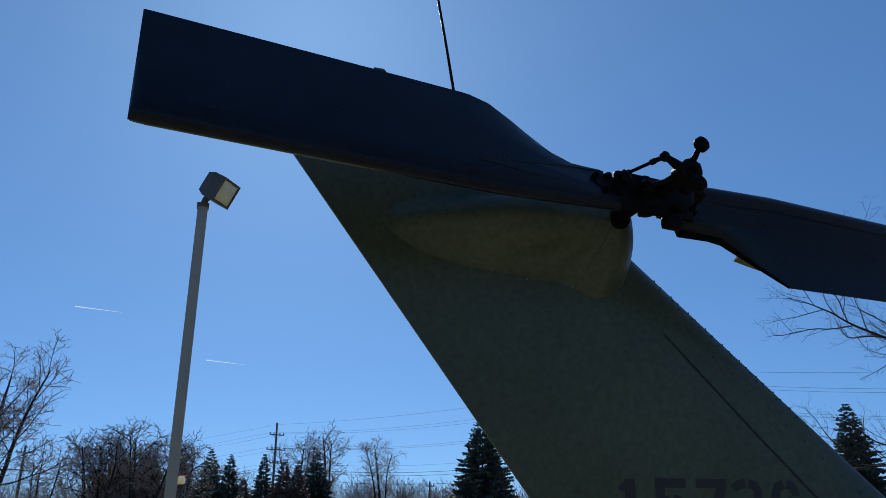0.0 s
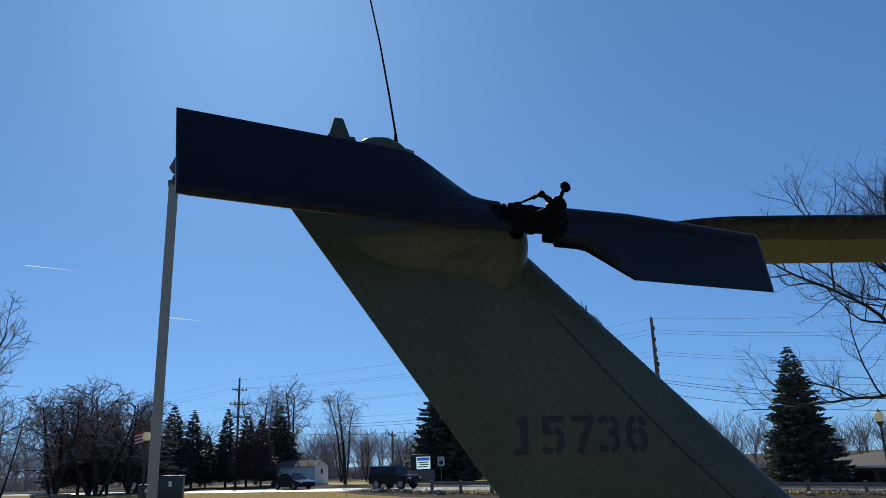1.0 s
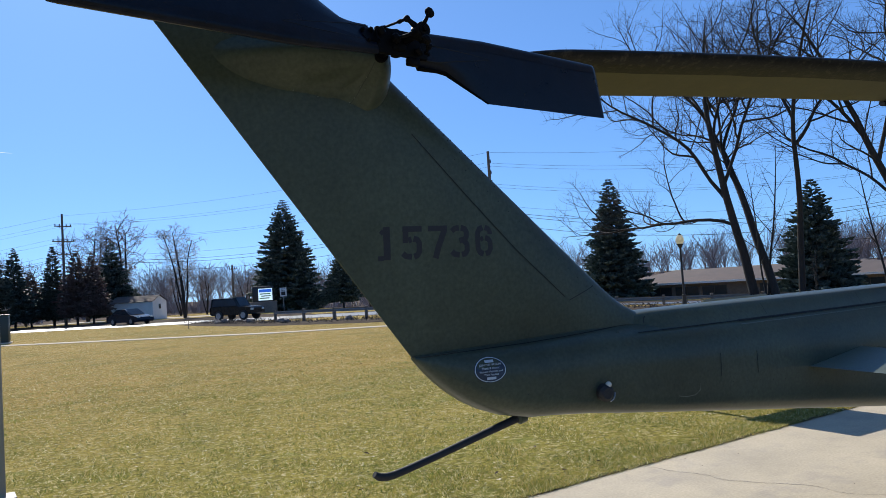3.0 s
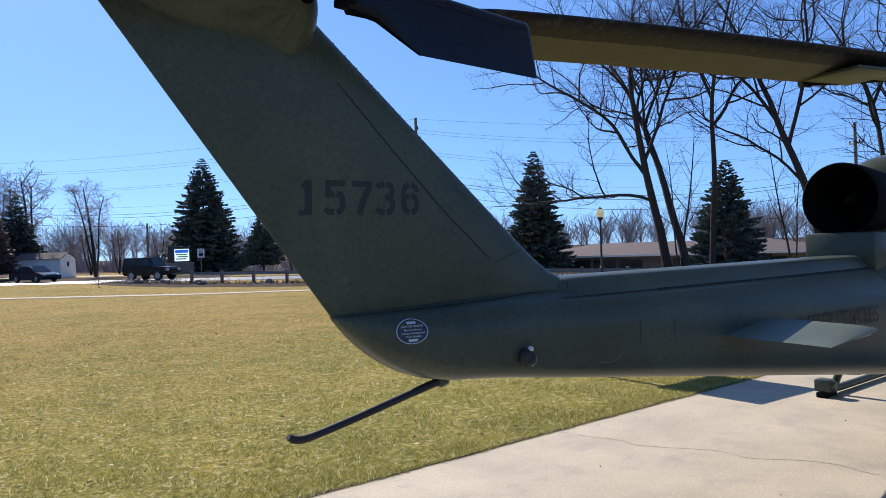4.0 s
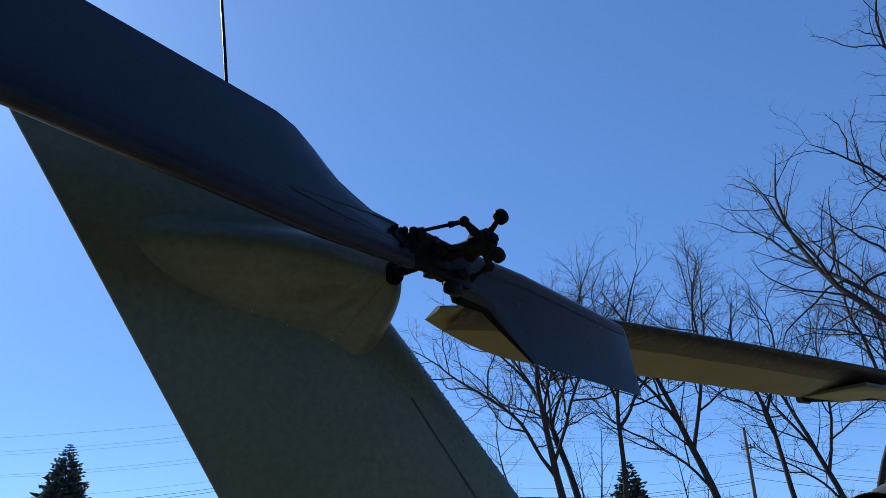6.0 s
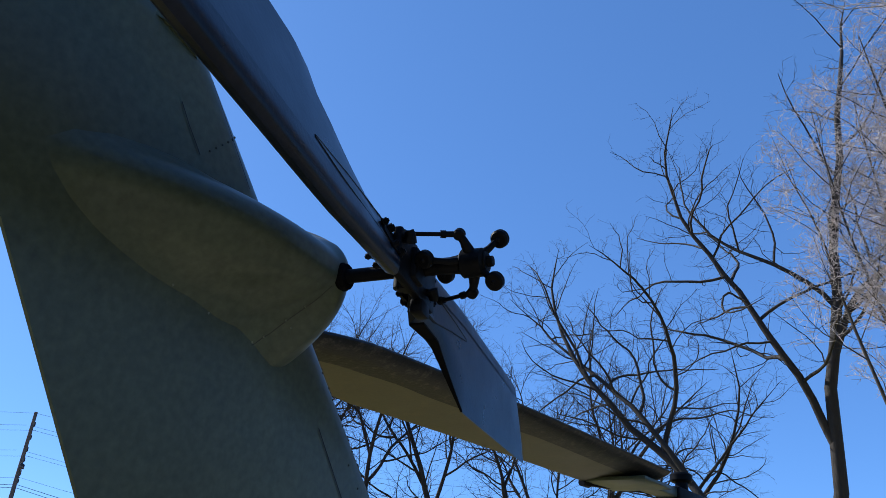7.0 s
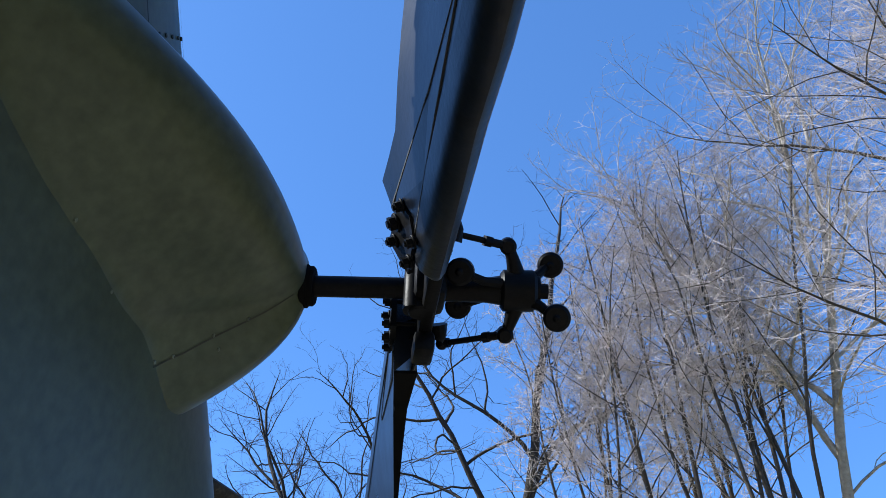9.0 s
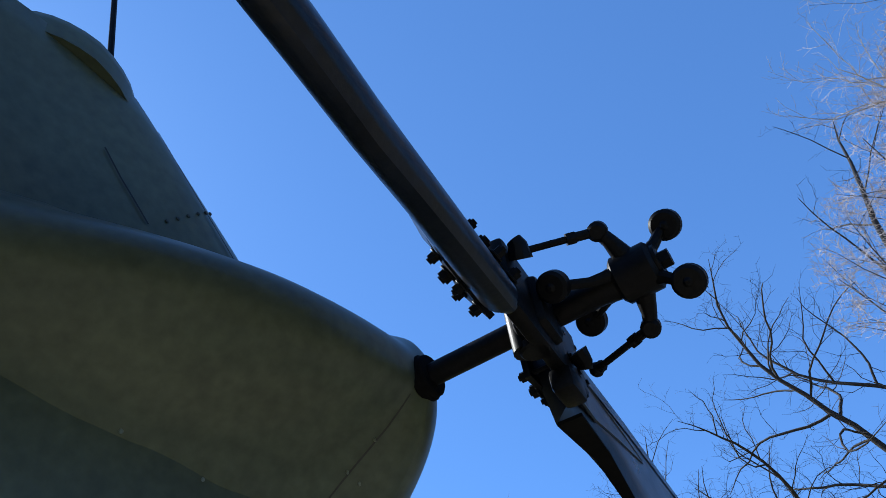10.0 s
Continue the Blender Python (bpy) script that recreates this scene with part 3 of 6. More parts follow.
# stencil digits on a grid 4 wide and 7 high: bent strokes of (width, points), with the bridges of the stencil between them
DIGITS = {
    "1": [(1.45, (2.15, 0.1), (2.15, 3.5), (2.05, 6.95)), (0.95, (0.45, 0.48), (1.5, 0.48)), (0.8, (0.95, 5.5), (1.5, 6.2))],
    "5": [(1.1, (0.3, 6.42), (4.05, 6.42)), (1.2, (0.9, 5.9), (0.85, 3.5)), (1.15, (1.4, 4.0), (2.05, 4.3)), (1.2, (2.4, 4.35), (3.1, 4.15), (3.5, 3.5), (3.5, 1.6), (3.1, 0.85), (2.45, 0.6)), (1.15, (0.3, 1.35), (0.9, 0.75), (2.05, 0.58))],
    "7": [(1.1, (0.2, 6.42), (4.1, 6.42)), (1.3, (3.5, 6.0), (3.0, 4.6), (2.2, 2.4), (1.6, 0.05))],
    "3": [(1.15, (0.4, 5.75), (1.0, 6.3), (1.95, 6.45)), (1.2, (2.35, 6.45), (3.15, 6.2), (3.5, 5.5), (3.45, 4.5), (3.05, 3.9), (2.0, 3.65)), (1.2, (3.1, 3.5), (3.55, 2.8), (3.55, 1.5), (3.15, 0.8), (2.4, 0.58)), (1.15, (0.35, 1.4), (0.85, 0.8), (1.95, 0.56))],
    "6": [(1.2, (1.95, 6.42), (1.2, 6.1), (0.8, 5.3), (0.75, 3.5), (0.8, 1.7), (1.2, 0.9), (1.95, 0.58)), (1.15, (2.4, 6.42), (3.1, 6.15), (3.5, 5.4), (3.5, 4.9)), (1.15, (2.4, 4.15), (3.1, 3.85), (3.5, 3.2), (3.5, 1.7), (3.1, 0.88), (2.4, 0.58)), (1.0, (1.3, 3.75), (1.95, 4.1))],
}


def stencil_number(parent):
    h = 0.153
    u = h / 7
    for digit, x in zip("15736", (0.409, 0.535, 0.669, 0.790, 0.925)):
        s = Shape()
        for w, *line in DIGITS[digit]:
            p = strip([(x + px * u * 1.2, 1.981 + pz * u) for px, pz in line], w * u * 1.08, on_fin, 0.0012)
            s.add(p.v, p.f)
        part("stencil_digit", s, STENCIL, parent, "black stencilled digit", smooth=0)


def letters(text, size, parent, mat, where, name="lettering", extrude=0.0006):
    curve = bpy.data.curves.new(name, "FONT")
    curve.body, curve.size, curve.align_x, curve.align_y, curve.extrude = text, size, "CENTER", "CENTER", extrude
    tmp = bpy.data.objects.new(name, curve)
    scene.collection.objects.link(tmp)
    deps = bpy.context.evaluated_depsgraph_get()
    me = bpy.data.meshes.new_from_object(tmp.evaluated_get(deps))
    bpy.data.objects.remove(tmp)
    me.materials.clear()
    me.materials.append(mat)
    ob = new(name, me)
    ob.matrix_world = where
    ob.parent = parent
    return ob


FAIR_X, FAIR_Z, FAIR_TIP = 0.382, 2.858, -0.233


def fairing_reach(c, d):
    """Reach of the fairing's foot from its nose: short ahead, long behind."""
    rx = 0.143 if c > 0 else 0.70
    rz = 0.180 if d > 0 else 0.207
    return (1 - 0.08 * max(0.0, -c) * max(0.0, -d) - 0.46 * max(0.0, -c) * max(0.0, d)) / math.sqrt((c / rx) ** 2 + (d / rz) ** 2)


def fairing_y(c, d, rho):
    rear, up = max(0.0, -c), max(0.0, d)
    r = fairing_reach(c, d) * rho
    low = 0.003 - max(0.03 * max(0.0, c), fin_half(FAIR_X + r * c, FAIR_Z + r * d))
    under = rear * max(0.0, -d)
    bulge = max(0.0, 1 - rho ** (2.05 + 0.575 * rear + 0.65 * up - 1.0 * under)) ** (0.995 + 0.80 * rear + 0.2 * up + 3.0 * under)
    # ripple put into the shape for bands of reflected light
    band_ripple = 0.015 * math.sin(14.0 * math.atan2(d, c) + 1.2) * max(0.0, rear - 0.45) * 1.5 * min(1.0, max(0.0, 0.50 - 1.8 * d)) * min(1.0, max(0.0, rho - 0.30) * 2.6) * max(0.0, 1 - rho) ** 1.6 * 3.4
    return low + (FAIR_TIP - low) * bulge + band_ripple


def on_fairing(x, z, lift=0.003):
    dx, dz = x - FAIR_X, z - FAIR_Z
    n = math.hypot(dx, dz) or 1e-6
    rho = min(1.0, n / fairing_reach(dx / n, dz / n))
    return (x, min(fairing_y(dx / n, dz / n, rho), -fin_half(x, z)) - lift, z)


def fairing_shape():
    """The streamlined housing over the tail rotor gearbox, drawn out rearwards over the fin."""
    s = Shape()
    n, rings_n = 96, 30
    loops = []
    for j in range(rings_n + 1):
        rho = 0.05 + 0.95 * j / rings_n
        loop = []
        for k in range(n):
            a = 2 * math.pi * k / n
            c, d = math.cos(a), math.sin(a)
            r = fairing_reach(c, d) * rho
            loop.append((FAIR_X + r * c, fairing_y(c, d, rho), FAIR_Z + r * d))
        loops.append(loop)
    return s.rings(loops, caps=False).add([(FAIR_X, FAIR_TIP - 0.001, FAIR_Z)] + loops[0], [(0, 1 + k, 1 + (k + 1) % n) for k in range(n)])


HELI = tagged(new("helicopter"), "olive drab military attack helicopter standing on a concrete pad", "helicopter")


def build_tail():
    fin = part("tail_fin", fin_shape(), OLIVE, HELI, "swept olive drab vertical fin", smooth=50)
    part("tail_boom", boom_shape(), OLIVE, HELI, "tapering olive drab tail boom", smooth=50)
    fairing = part("gearbox_fairing", fairing_shape(), OLIVE, HELI, "bulging olive fairing over the tail rotor gearbox", smooth=60)
    part("seam", strip([(0.356, 2.826), (0.349, 2.79), (0.338, 2.75), (0.328, 2.71), (0.312, 2.682), (0.293, 2.668), (0.306, 2.654), (0.345, 2.642), (0.375, 2.642)], 0.0024, on_fairing, 0.0010), SEAM_SOFT, fairing, smooth=0)
    part("seam", strip([(-0.14, 2.742), (-0.03, 2.718), (0.08, 2.693), (0.196, 2.672), (0.300, 2.655)], 0.0022, on_fairing, 0.0010), SEAM_SOFT, fairing, smooth=0)
    for x, z in ((0.343, 2.775), (0.334, 2.742), (0.322, 2.702), (0.305, 2.684), (0.25, 2.68), (0.16, 2.70), (0.05, 2.72), (0.352, 2.73)):
        px, py, pz = on_fairing(x, z, 0.0)
        part("screw", Shape().disc((px, py - 0.0005, pz), (0, 1, 0.2), 0.0028, 0.002, 10), OLIVE_LIGHT, fairing)
    stencil_number(fin)
    # the cover over the drive shaft along the boom's back: upright sides and a rounded top
    s = Shape()
    loops = []
    for x in [1.86, 1.93, 2.0, 2.1, 2.3, 2.7, 3.2, 3.8, 4.4, 5.0, 5.6, 6.0]:
        k = min(1.0, max(0.0, (x - 1.86) / 0.30))
        k = k * k * (3 - 2 * k)
        w = 0.07 + (boom_side(max(x, 2.1), 1.535) + 0.004 - 0.07) * k
        u = w - 0.045 * k
        top = 1.618 + 0.020 * k
        half = [(w, 1.47), (w, 1.545), (u + 0.004, top - 0.030), (u - 0.008, top - 0.012), (u - 0.026, top - 0.003), (u * 0.5, top + 0.002)]
        loops.append([(x, -y, z) for y, z in half] + [(x, y, z) for y, z in half[::-1]])
    s.rings(loops)
    cover = part("drive_shaft_cover", s, OLIVE, HELI, "long cover over the tail drive shaft", smooth=50)

    def on_cover(x, z, lift=0.003):
        f = min(1.0, max(0.0, (z - 1.545) / 0.063))
        return (x, -boom_side(max(x, 2.1), 1.535) - 0.005 + 0.041 * f - lift, z)

    part("seam", strip([(1.97, 1.575), (1.985, 1.60), (2.005, 1.612)], 0.006, on_cover), SEAM, cover, smooth=0)
    for x in (3.05, 4.15, 5.2):
        part("seam", strip([(x, 1.545), (x, 1.615)], 0.004, on_cover), SEAM_SOFT, cover, smooth=0)
    s = Shape()
    s.disc((1.775, -0.150, 1.532), (0.1, -1, 0), 0.019, 0.012, 20)
    hole = part("hinge_boss", s, OLIVE, HELI, "round boss at the foot of the fin")
    # dark disc painted for the shade inside the hole
    part("hole_shade", Shape().disc((1.7755, -0.155, 1.532), (0.1, -1, 0), 0.012, 0.006, 18), SEAM, hole, "dark recess")
    # seams
    part("seam", strip([(0.61, 2.56), (0.905, 2.265), (1.175, 2.005), (1.47, 1.755)], 0.0042, on_fin), SEAM, fin, "dark joint of the shaft cover", smooth=0)
    part("seam", strip([(1.50, 1.735), (1.69, 1.80)], 0.004, on_fin), SEAM, fin, smooth=0)
    part("seam", strip([(0.60, 1.530), (1.2, 1.545), (1.9, 1.575)], 0.003, lambda x, z, q: (x, -max(fin_half(x, max(z, 1.5)), boom_side(x, min(z, boom_top(x) - 0.01))) - 0.004, z)), SEAM, fin, "joint between fin and boom", smooth=0)
    part("seam", strip([(0.20, 3.02), (0.02, 3.20)], 0.003, on_fin), SEAM, fin, smooth=0)
    part("seam", strip([(1.90, 1.532), (2.75, 1.530)], 0.0045, on_boom, 0.006), SEAM, HELI, "thin lower joint of the shaft cover", smooth=0)
    part("seam", strip([(2.75, 1.530), (4.2, 1.528), (5.8, 1.53)], 0.010, on_boom, 0.006), SEAM, HELI, "dark lower joint of the shaft cover", smooth=0)
    part("seam", strip([(2.46, 1.37), (2.45, 1.24)], 0.0045, on_boom), SEAM, HELI, smooth=0)
    part("seam", strip([(2.78, 1.35), (2.775, 1.22)], 0.0045, on_boom), SEAM, HELI, smooth=0)
    part("seam", strip([(2.75, 1.508), (3.6, 1.505), (5.8, 1.505)], 0.004, on_boom), OLIVE_LIGHT, HELI, "pale worn lip under the joint", smooth=0)
    part("seam", strip([(2.10, 1.172), (2.16, 1.160), (2.23, 1.162), (2.27, 1.185), (2.275, 1.22)], 0.0035, on_boom), OLIVE_LIGHT, HELI, "scratched rim of an access cover", smooth=0)
    # rivets in rows on the fin's front and beside the fairing
    first = Shape().disc((0, 0, 0), (0, 1, 0), 0.0030, 0.002, 8)
    me = mesh_of("rivet", first, SEAM_SOFT, 50)
    spots = [(fin_le(z) - 0.05 - 0.015 * (i % 2), z) for i, z in enumerate([2.30 + 0.027 * k for k in range(16)])]
    spots += [(fin_le(z) - 0.155, z) for z in [1.75 + 0.05 * k for k in range(16)]]
    spots += [(0.053 + 0.0165 * k, 3.032 + 0.0182 * k) for k in range(6)]
    spots += [(fin_le(z) - 0.018 - 0.014 * (i % 2), z) for i, z in enumerate([2.36 + 0.024 * k for k in range(17)])]
    for x, z in spots:
        ob = new("rivet", me)
        ob.location = on_fin(x, z, 0.0008)
        ob.parent = fin
    for k in range(34):
        ob = new("rivet", me)
        ob.location = on_boom(0.75 + 0.12 * k, boom_low(0.75 + 0.12 * k) + 0.32 * (boom_top(0.75 + 0.12 * k) - boom_low(0.75 + 0.12 * k)), 0.0008)
        ob.parent = HELI
    # joint above the fairing, and a bolt with its strip at the fin's upper front
    part("seam", strip([(-0.055, 3.086), (-0.024, 3.052), (0.0, 3.030), (0.026, 3.005)], 0.0028, on_fin), SEAM, fin, smooth=0)
    part("bolt", Shape().disc((0.097, -0.010, 3.194), (0.7, -0.4, 0.5), 0.006, 0.012, 8), STEEL_DARK, fin, "small dark bolt head")
    part("edge_strip", Shape().tube([(0.102, -0.010, 3.185), (0.128, -0.010, 3.163), (0.152, -0.010, 3.143)], 0.004, 6), SEAM, fin, "dark strip of sealant")
    # antennas and beacon on the fin's tip
    s = Shape()
    s.rings([[(x, 0.036 * c, 3.244) for x, c in ((-0.36, -1), (-0.232, -1), (-0.232, 1), (-0.36, 1))],
             [(x, 0.036 * c, 3.272) for x, c in ((-0.352, -1), (-0.240, -1), (-0.240, 1), (-0.352, 1))]])
    s.rings([[(x, 0.022 * c, 3.270) for x, c in ((-0.345, -1), (-0.255, -1), (-0.255, 1), (-0.345, 1))],
             [(x, 0.014 * c, 3.355) for x, c in ((-0.322, -1), (-0.283, -1), (-0.283, 1), (-0.322, 1))],
             [(x, 0.008 * c, 3.363) for x, c in ((-0.317, -1), (-0.288, -1), (-0.288, 1), (-0.317, 1))]])
    part("blade_antenna", s, OLIVE, HELI, "stubby blade antenna on a base plate")
    s = Shape()
    s.rings([[(-0.105 + 0.108 * r * math.cos(a), 0.070 * r * math.sin(a), z - 0.02 * max(0, math.cos(a))) for a in [2 * math.pi * k / 28 for k in range(28)]]
             for r, z in ((1.0, 3.220), (1.0, 3.250), (0.96, 3.266), (0.85, 3.278), (0.6, 3.287), (0.25, 3.291))])
    part("antenna_dome", s, OLIVE, HELI, "flat domed antenna housing", smooth=60)
    s = Shape()
    s.tube([(-0.048, 0, 3.27), (-0.05, 0, 3.33)], [0.011, 0.006], 10)
    s.tube([(-0.05, 0, 3.33), (-0.075, 0, 3.50), (-0.115, 0, 3.75), (-0.175, 0, 4.05), (-0.25, 0, 4.35)], [0.0052, 0.0048, 0.0042, 0.0036, 0.003], 8)
    part("whip_antenna", s, STEEL_DARK, HELI, "thin black whip antenna")
    # position light in its cup
    lamp = part("position_light", Shape().disc((1.556, -0.238, 1.262), (-0.25, -1, -0.1), 0.043, 0.075, 24), RUBBER, HELI, "black cup of the position light")
    part("lens", Shape().ball((1.566, -0.262, 1.302), 0.016, 14), LENS, lamp, "pale round lens")
    part("lamp_rim", Shape().tube([(1.558, -0.277, 1.220), (1.580, -0.274, 1.228), (1.593, -0.272, 1.243), (1.600, -0.268, 1.260)], 0.0035, 8), STEEL, lamp, "bright chipped rim")
    # tail bumper
    s = Shape()
    pts = [(1.30, 0, 1.19), (1.197, 0, 1.168), (0.95, 0, 1.118), (0.70, 0, 1.066), (0.52, 0, 1.032), (0.45, 0, 1.021), (0.41, 0, 1.019), (0.375, 0, 1.026), (0.352, 0, 1.042)]
    s.tube(pts, [0.020, 0.020, 0.018, 0.017, 0.017, 0.0175, 0.018, 0.018, 0.014], 14)
    part("tail_skid", s, RUBBER, HELI, "black curved tube bumper under the tail")
    part("skid_collar", Shape().disc((1.20, 0, 1.168), (0.98, 0, 0.2), 0.034, 0.06, 18), OLIVE, HELI)
    # ragged sealant along the belly joint, in short lengths
    s = Shape()
    r = random.Random(4)
    x = 1.75
    while x < 4.2:
        run = r.uniform(0.06, 0.32)
        pts = [(x + run * k / 5, -boom_half(x) * 0.25 - 0.01 * r.random(), boom_low(x + run * k / 5) - 0.001 - 0.008 * r.random() * math.sin(math.pi * k / 5)) for k in range(6)]
        s.tube(pts, 0.0022, 4)
        x += run + r.uniform(0.05, 0.45)
    part("belly_seam", s, SEAM, HELI, "ragged sealant along the belly joint")
    # horizontal stabilisers, one each side
    for side in (-1, 1):
        s = Shape()
        loops = []
        for k, y in enumerate((0.22, 0.45, 0.70, 0.95, 1.01, 1.03)):
            te = 3.29 - 0.135 * (y - 0.22) / 0.81
            le = te + 0.70 - 0.04 * y
            thin = (1, 1, 1, 1, 0.8, 0.35)[k]
            up, down = [], []
            for u in (0, 0.02, 0.06, 0.14, 0.28, 0.45, 0.65, 0.85, 1.0):
                x = le + (te - le) * u
                h = 0.044 * thin * (math.sqrt(u / 0.25) if u < 0.14 else (1 - u) / 0.86 * 0.75 + 0.003)
                z = 1.197 + 0.062 * (x - 3.2)
                up.append((x, side * y, z + h))
                down.append((x, side * y, z - h))
            loops.append(up + down[::-1][1:-1])
        s.rings(loops)
        part("stabiliser", s, OLIVE_LIGHT, HELI, "olive horizontal stabiliser with a square tip", smooth=40)
    # round decal
    decal = part("decal", patch([(0.918 + 0.082 * math.cos(2 * math.pi * k / 36), 1.445 + 0.060 * math.sin(2 * math.pi * k / 36)) for k in range(36)], on_boom, 0.0012, 1), BLUE_DARK, HELI, "oval dark blue decal with a pale rim and print", smooth=0)
    s = Shape()
    ring = [(0.918 + 0.082 * r * math.cos(2 * math.pi * k / 48), 1.445 + 0.060 * r * math.sin(2 * math.pi * k / 48)) for r in (0.91, 0.96) for k in range(48)]
    s.add([on_boom(x, z, 0.0022) for x, z in ring], [(k, (k + 1) % 48, 48 + (k + 1) % 48, 48 + k) for k in range(48)])
    part("decal_rim", s, DECAL_WHITE, decal, smooth=0)
    for text, z, size in (("JOIN THE NATION", 1.468, 0.0135), ("Thank & Honor", 1.452, 0.0145), ("Vietnam Veterans and", 1.437, 0.0135), ("Their Families", 1.422, 0.0135)):
        x = 0.918
        slope = math.degrees(math.atan2(boom_side(x + 0.04, z) - boom_side(x - 0.04, z), 0.08))
        p = on_boom(x, z, 0.0045)
        letters(text, size, decal, DECAL_WHITE, pose(p[0], p[1], p[2], 90, 0, -slope))
    for z in (1.484, 1.405):
        s = patch([(0.895, z - 0.006), (0.941, z - 0.006), (0.941, z + 0.006), (0.895, z + 0.006)], on_boom, 0.0035, 1)
        part("decal_bar", s, DECAL_WHITE, decal, smooth=0)
    # service name on the boom
    p = on_boom(4.75, 1.17, 0.006)
    letters("UNITED STATES", 0.19, HELI, STENCIL, pose(p[0], p[1] - 0.012, p[2], 90, 0, -3.0), "service_lettering")


build_tail()


def tail_rotor():
    """Two bladed tail rotor on the starboard side, rocked on its hinge; x runs along the blades, -y outboard."""
    u, v, c = Vector((0.9938, 0.1114, 0.0050)), Vector((-0.1114, 0.9938, -0.0030)), Vector((-0.0053, 0.0024, 1.0))
    frame_m = Matrix(((u.x, v.x, c.x, 0.3525), (u.y, v.y, c.y, -0.418), (u.z, v.z, c.z, 2.849), (0, 0, 0, 1)))
    rotor = new("tail_rotor")
    rotor.parent = HELI
    rotor.matrix_world = frame_m
    tagged(rotor, "black two bladed tail rotor with bolted grips")
    turn = Matrix.Rotation(math.pi, 4, "Y")

    def pitched(x, y, z, rear):
        """A point of a blade, turned to its pitch: the two blades stand at different pitch."""
        a = radians(14.5 + 1.8 * x + 10.0 * max(0.0, (0.40 - x) / 0.28) if rear else -2.0 - 7.0 * x)
        off = 0.0145 - 0.007 * x + 0.011 * max(0.0, (0.55 - x) / 0.45) if rear else 0.026 - 0.004 * x
        return Vector((x, y * math.cos(a) - z * math.sin(a) + off, y * math.sin(a) + z * math.cos(a)))

    def blade_shape(rear):
        s = Shape()
        loops = []
        for x in (0.098, 0.104, 0.125, 0.17, 0.22, 0.28, 0.33, 0.38, 0.44, 0.4975, 0.52, 0.7, 0.9, 1.1, 1.275, 1.295, 1.301):
            le = (0.086 if rear else 0.093) - 0.021 * max(0.0, (0.50 - x) / 0.40)
            k = min(1.0, max(0.0, (x - 0.215) / 0.245 if rear else (x - 0.26) / 0.2375))
            te = -0.100 - (0.137 + 0.016 * (x - 0.5) / 0.8) * k if rear else -0.086 - 0.115 * k
            if x < 0.125:
                te = -0.02
            thick = 0.0195 * (0.72 if x < 0.1 else 0.92 if x < 0.11 else 1.0 if x < 1.28 else 0.8 if x < 1.298 else 0.35)
            up, down = [], []
            for w in (0, 0.015, 0.05, 0.10, 0.17, 0.26, 0.40, 0.58, 0.78, 1.0):
                z = le + (te - le) * w
                d = (le - z) / 0.288
                h = thick * math.sqrt(max(0.0, 1 - (1 - min(1.0, d / 0.10)) ** 2)) * (1.0 if d < 0.16 else 1 - (d - 0.16) / 0.86 * 0.92)
                if w > 0.5:
                    h = max(h, 0.019 * (0.50 - x) / 0.40)
                up.append(pitched(x, h + 0.0008, z, rear))
                down.append(pitched(x, -h - 0.0008, z, rear))
            loops.append(up + down[::-1][1:])
        return s.rings(loops)

    def on_blade(x, z, side, lift, rear):
        d = (0.084 - z) / 0.288
        h = 0.0195 * (1.0 if d < 0.16 else 1 - (d - 0.16) / 0.86 * 0.92)
        if z < 0.0:
            h = max(h, 0.019 * (0.50 - x) / 0.40)
        return pitched(x, side * (h + lift), z, rear)

    for m, rear in ((Matrix.Identity(4), False), (turn, True)):
        ob = new("blade", mesh_of("blade", blade_shape(rear), NAVY_BLACK, 45))
        ob.parent = rotor
        ob.matrix_basis = m
        tagged(ob, "satin black tail rotor blade with a cut away root")
        # abrasion strip on the leading edge
        s = Shape()
        loops = []
        for x in (0.106, 0.16, 0.24, 0.32, 0.40, 0.50, 0.70, 0.90, 1.10, 1.27):
            le = (0.086 if rear else 0.093) - 0.021 * max(0.0, (0.50 - x) / 0.40)
            rim = []
            for g in (0.058, 0.042, 0.029, 0.019, 0.011, 0.005, 0.0015):
                rim.append((g, 0.0195 * math.sqrt(max(0.0, 1 - (1 - min(1.0, g / 0.0288)) ** 2)) + 0.0016))
            loops.append([pitched(x, h, le - g, rear) for g, h in rim] + [pitched(x, 0.0, le + 0.0012, rear)] + [pitched(x, -h, le - g, rear) for g, h in rim[::-1]])
        s.rings(loops, caps=False, closed=False)
        part("edge_strip", s, BLADE_EDGE_DARK, ob, "worn leading edge strip")
        # tapering doublers on both faces, with dark edges
        for side in (-1, 1):
            s, e = Shape(), Shape()
            outer = [(0.12, 0.020), (0.26, 0.016), (0.40, 0.012), (0.52, 0.004)]
            inner = [(0.12, -0.055), (0.22, -0.050), (0.36, -0.025), (0.52, 0.000)]
            s.add([on_blade(x, z, side, 0.0016, rear) for x, z in outer + inner[::-1]], [tuple(range(8)) if side > 0 else tuple(range(7, -1, -1))])
            for line in (outer, inner):
                pts = [on_blade(x, z, side, 0.0012, rear) for x, z in line]
                e.tube(pts, [0.003, 0.0026, 0.002, 0.0012], 5, False)
            dbl = part("doubler", s, NAVY_BLACK, ob, smooth=0)
            part("doubler_edge", e, SEAM, dbl)
        s = Shape()
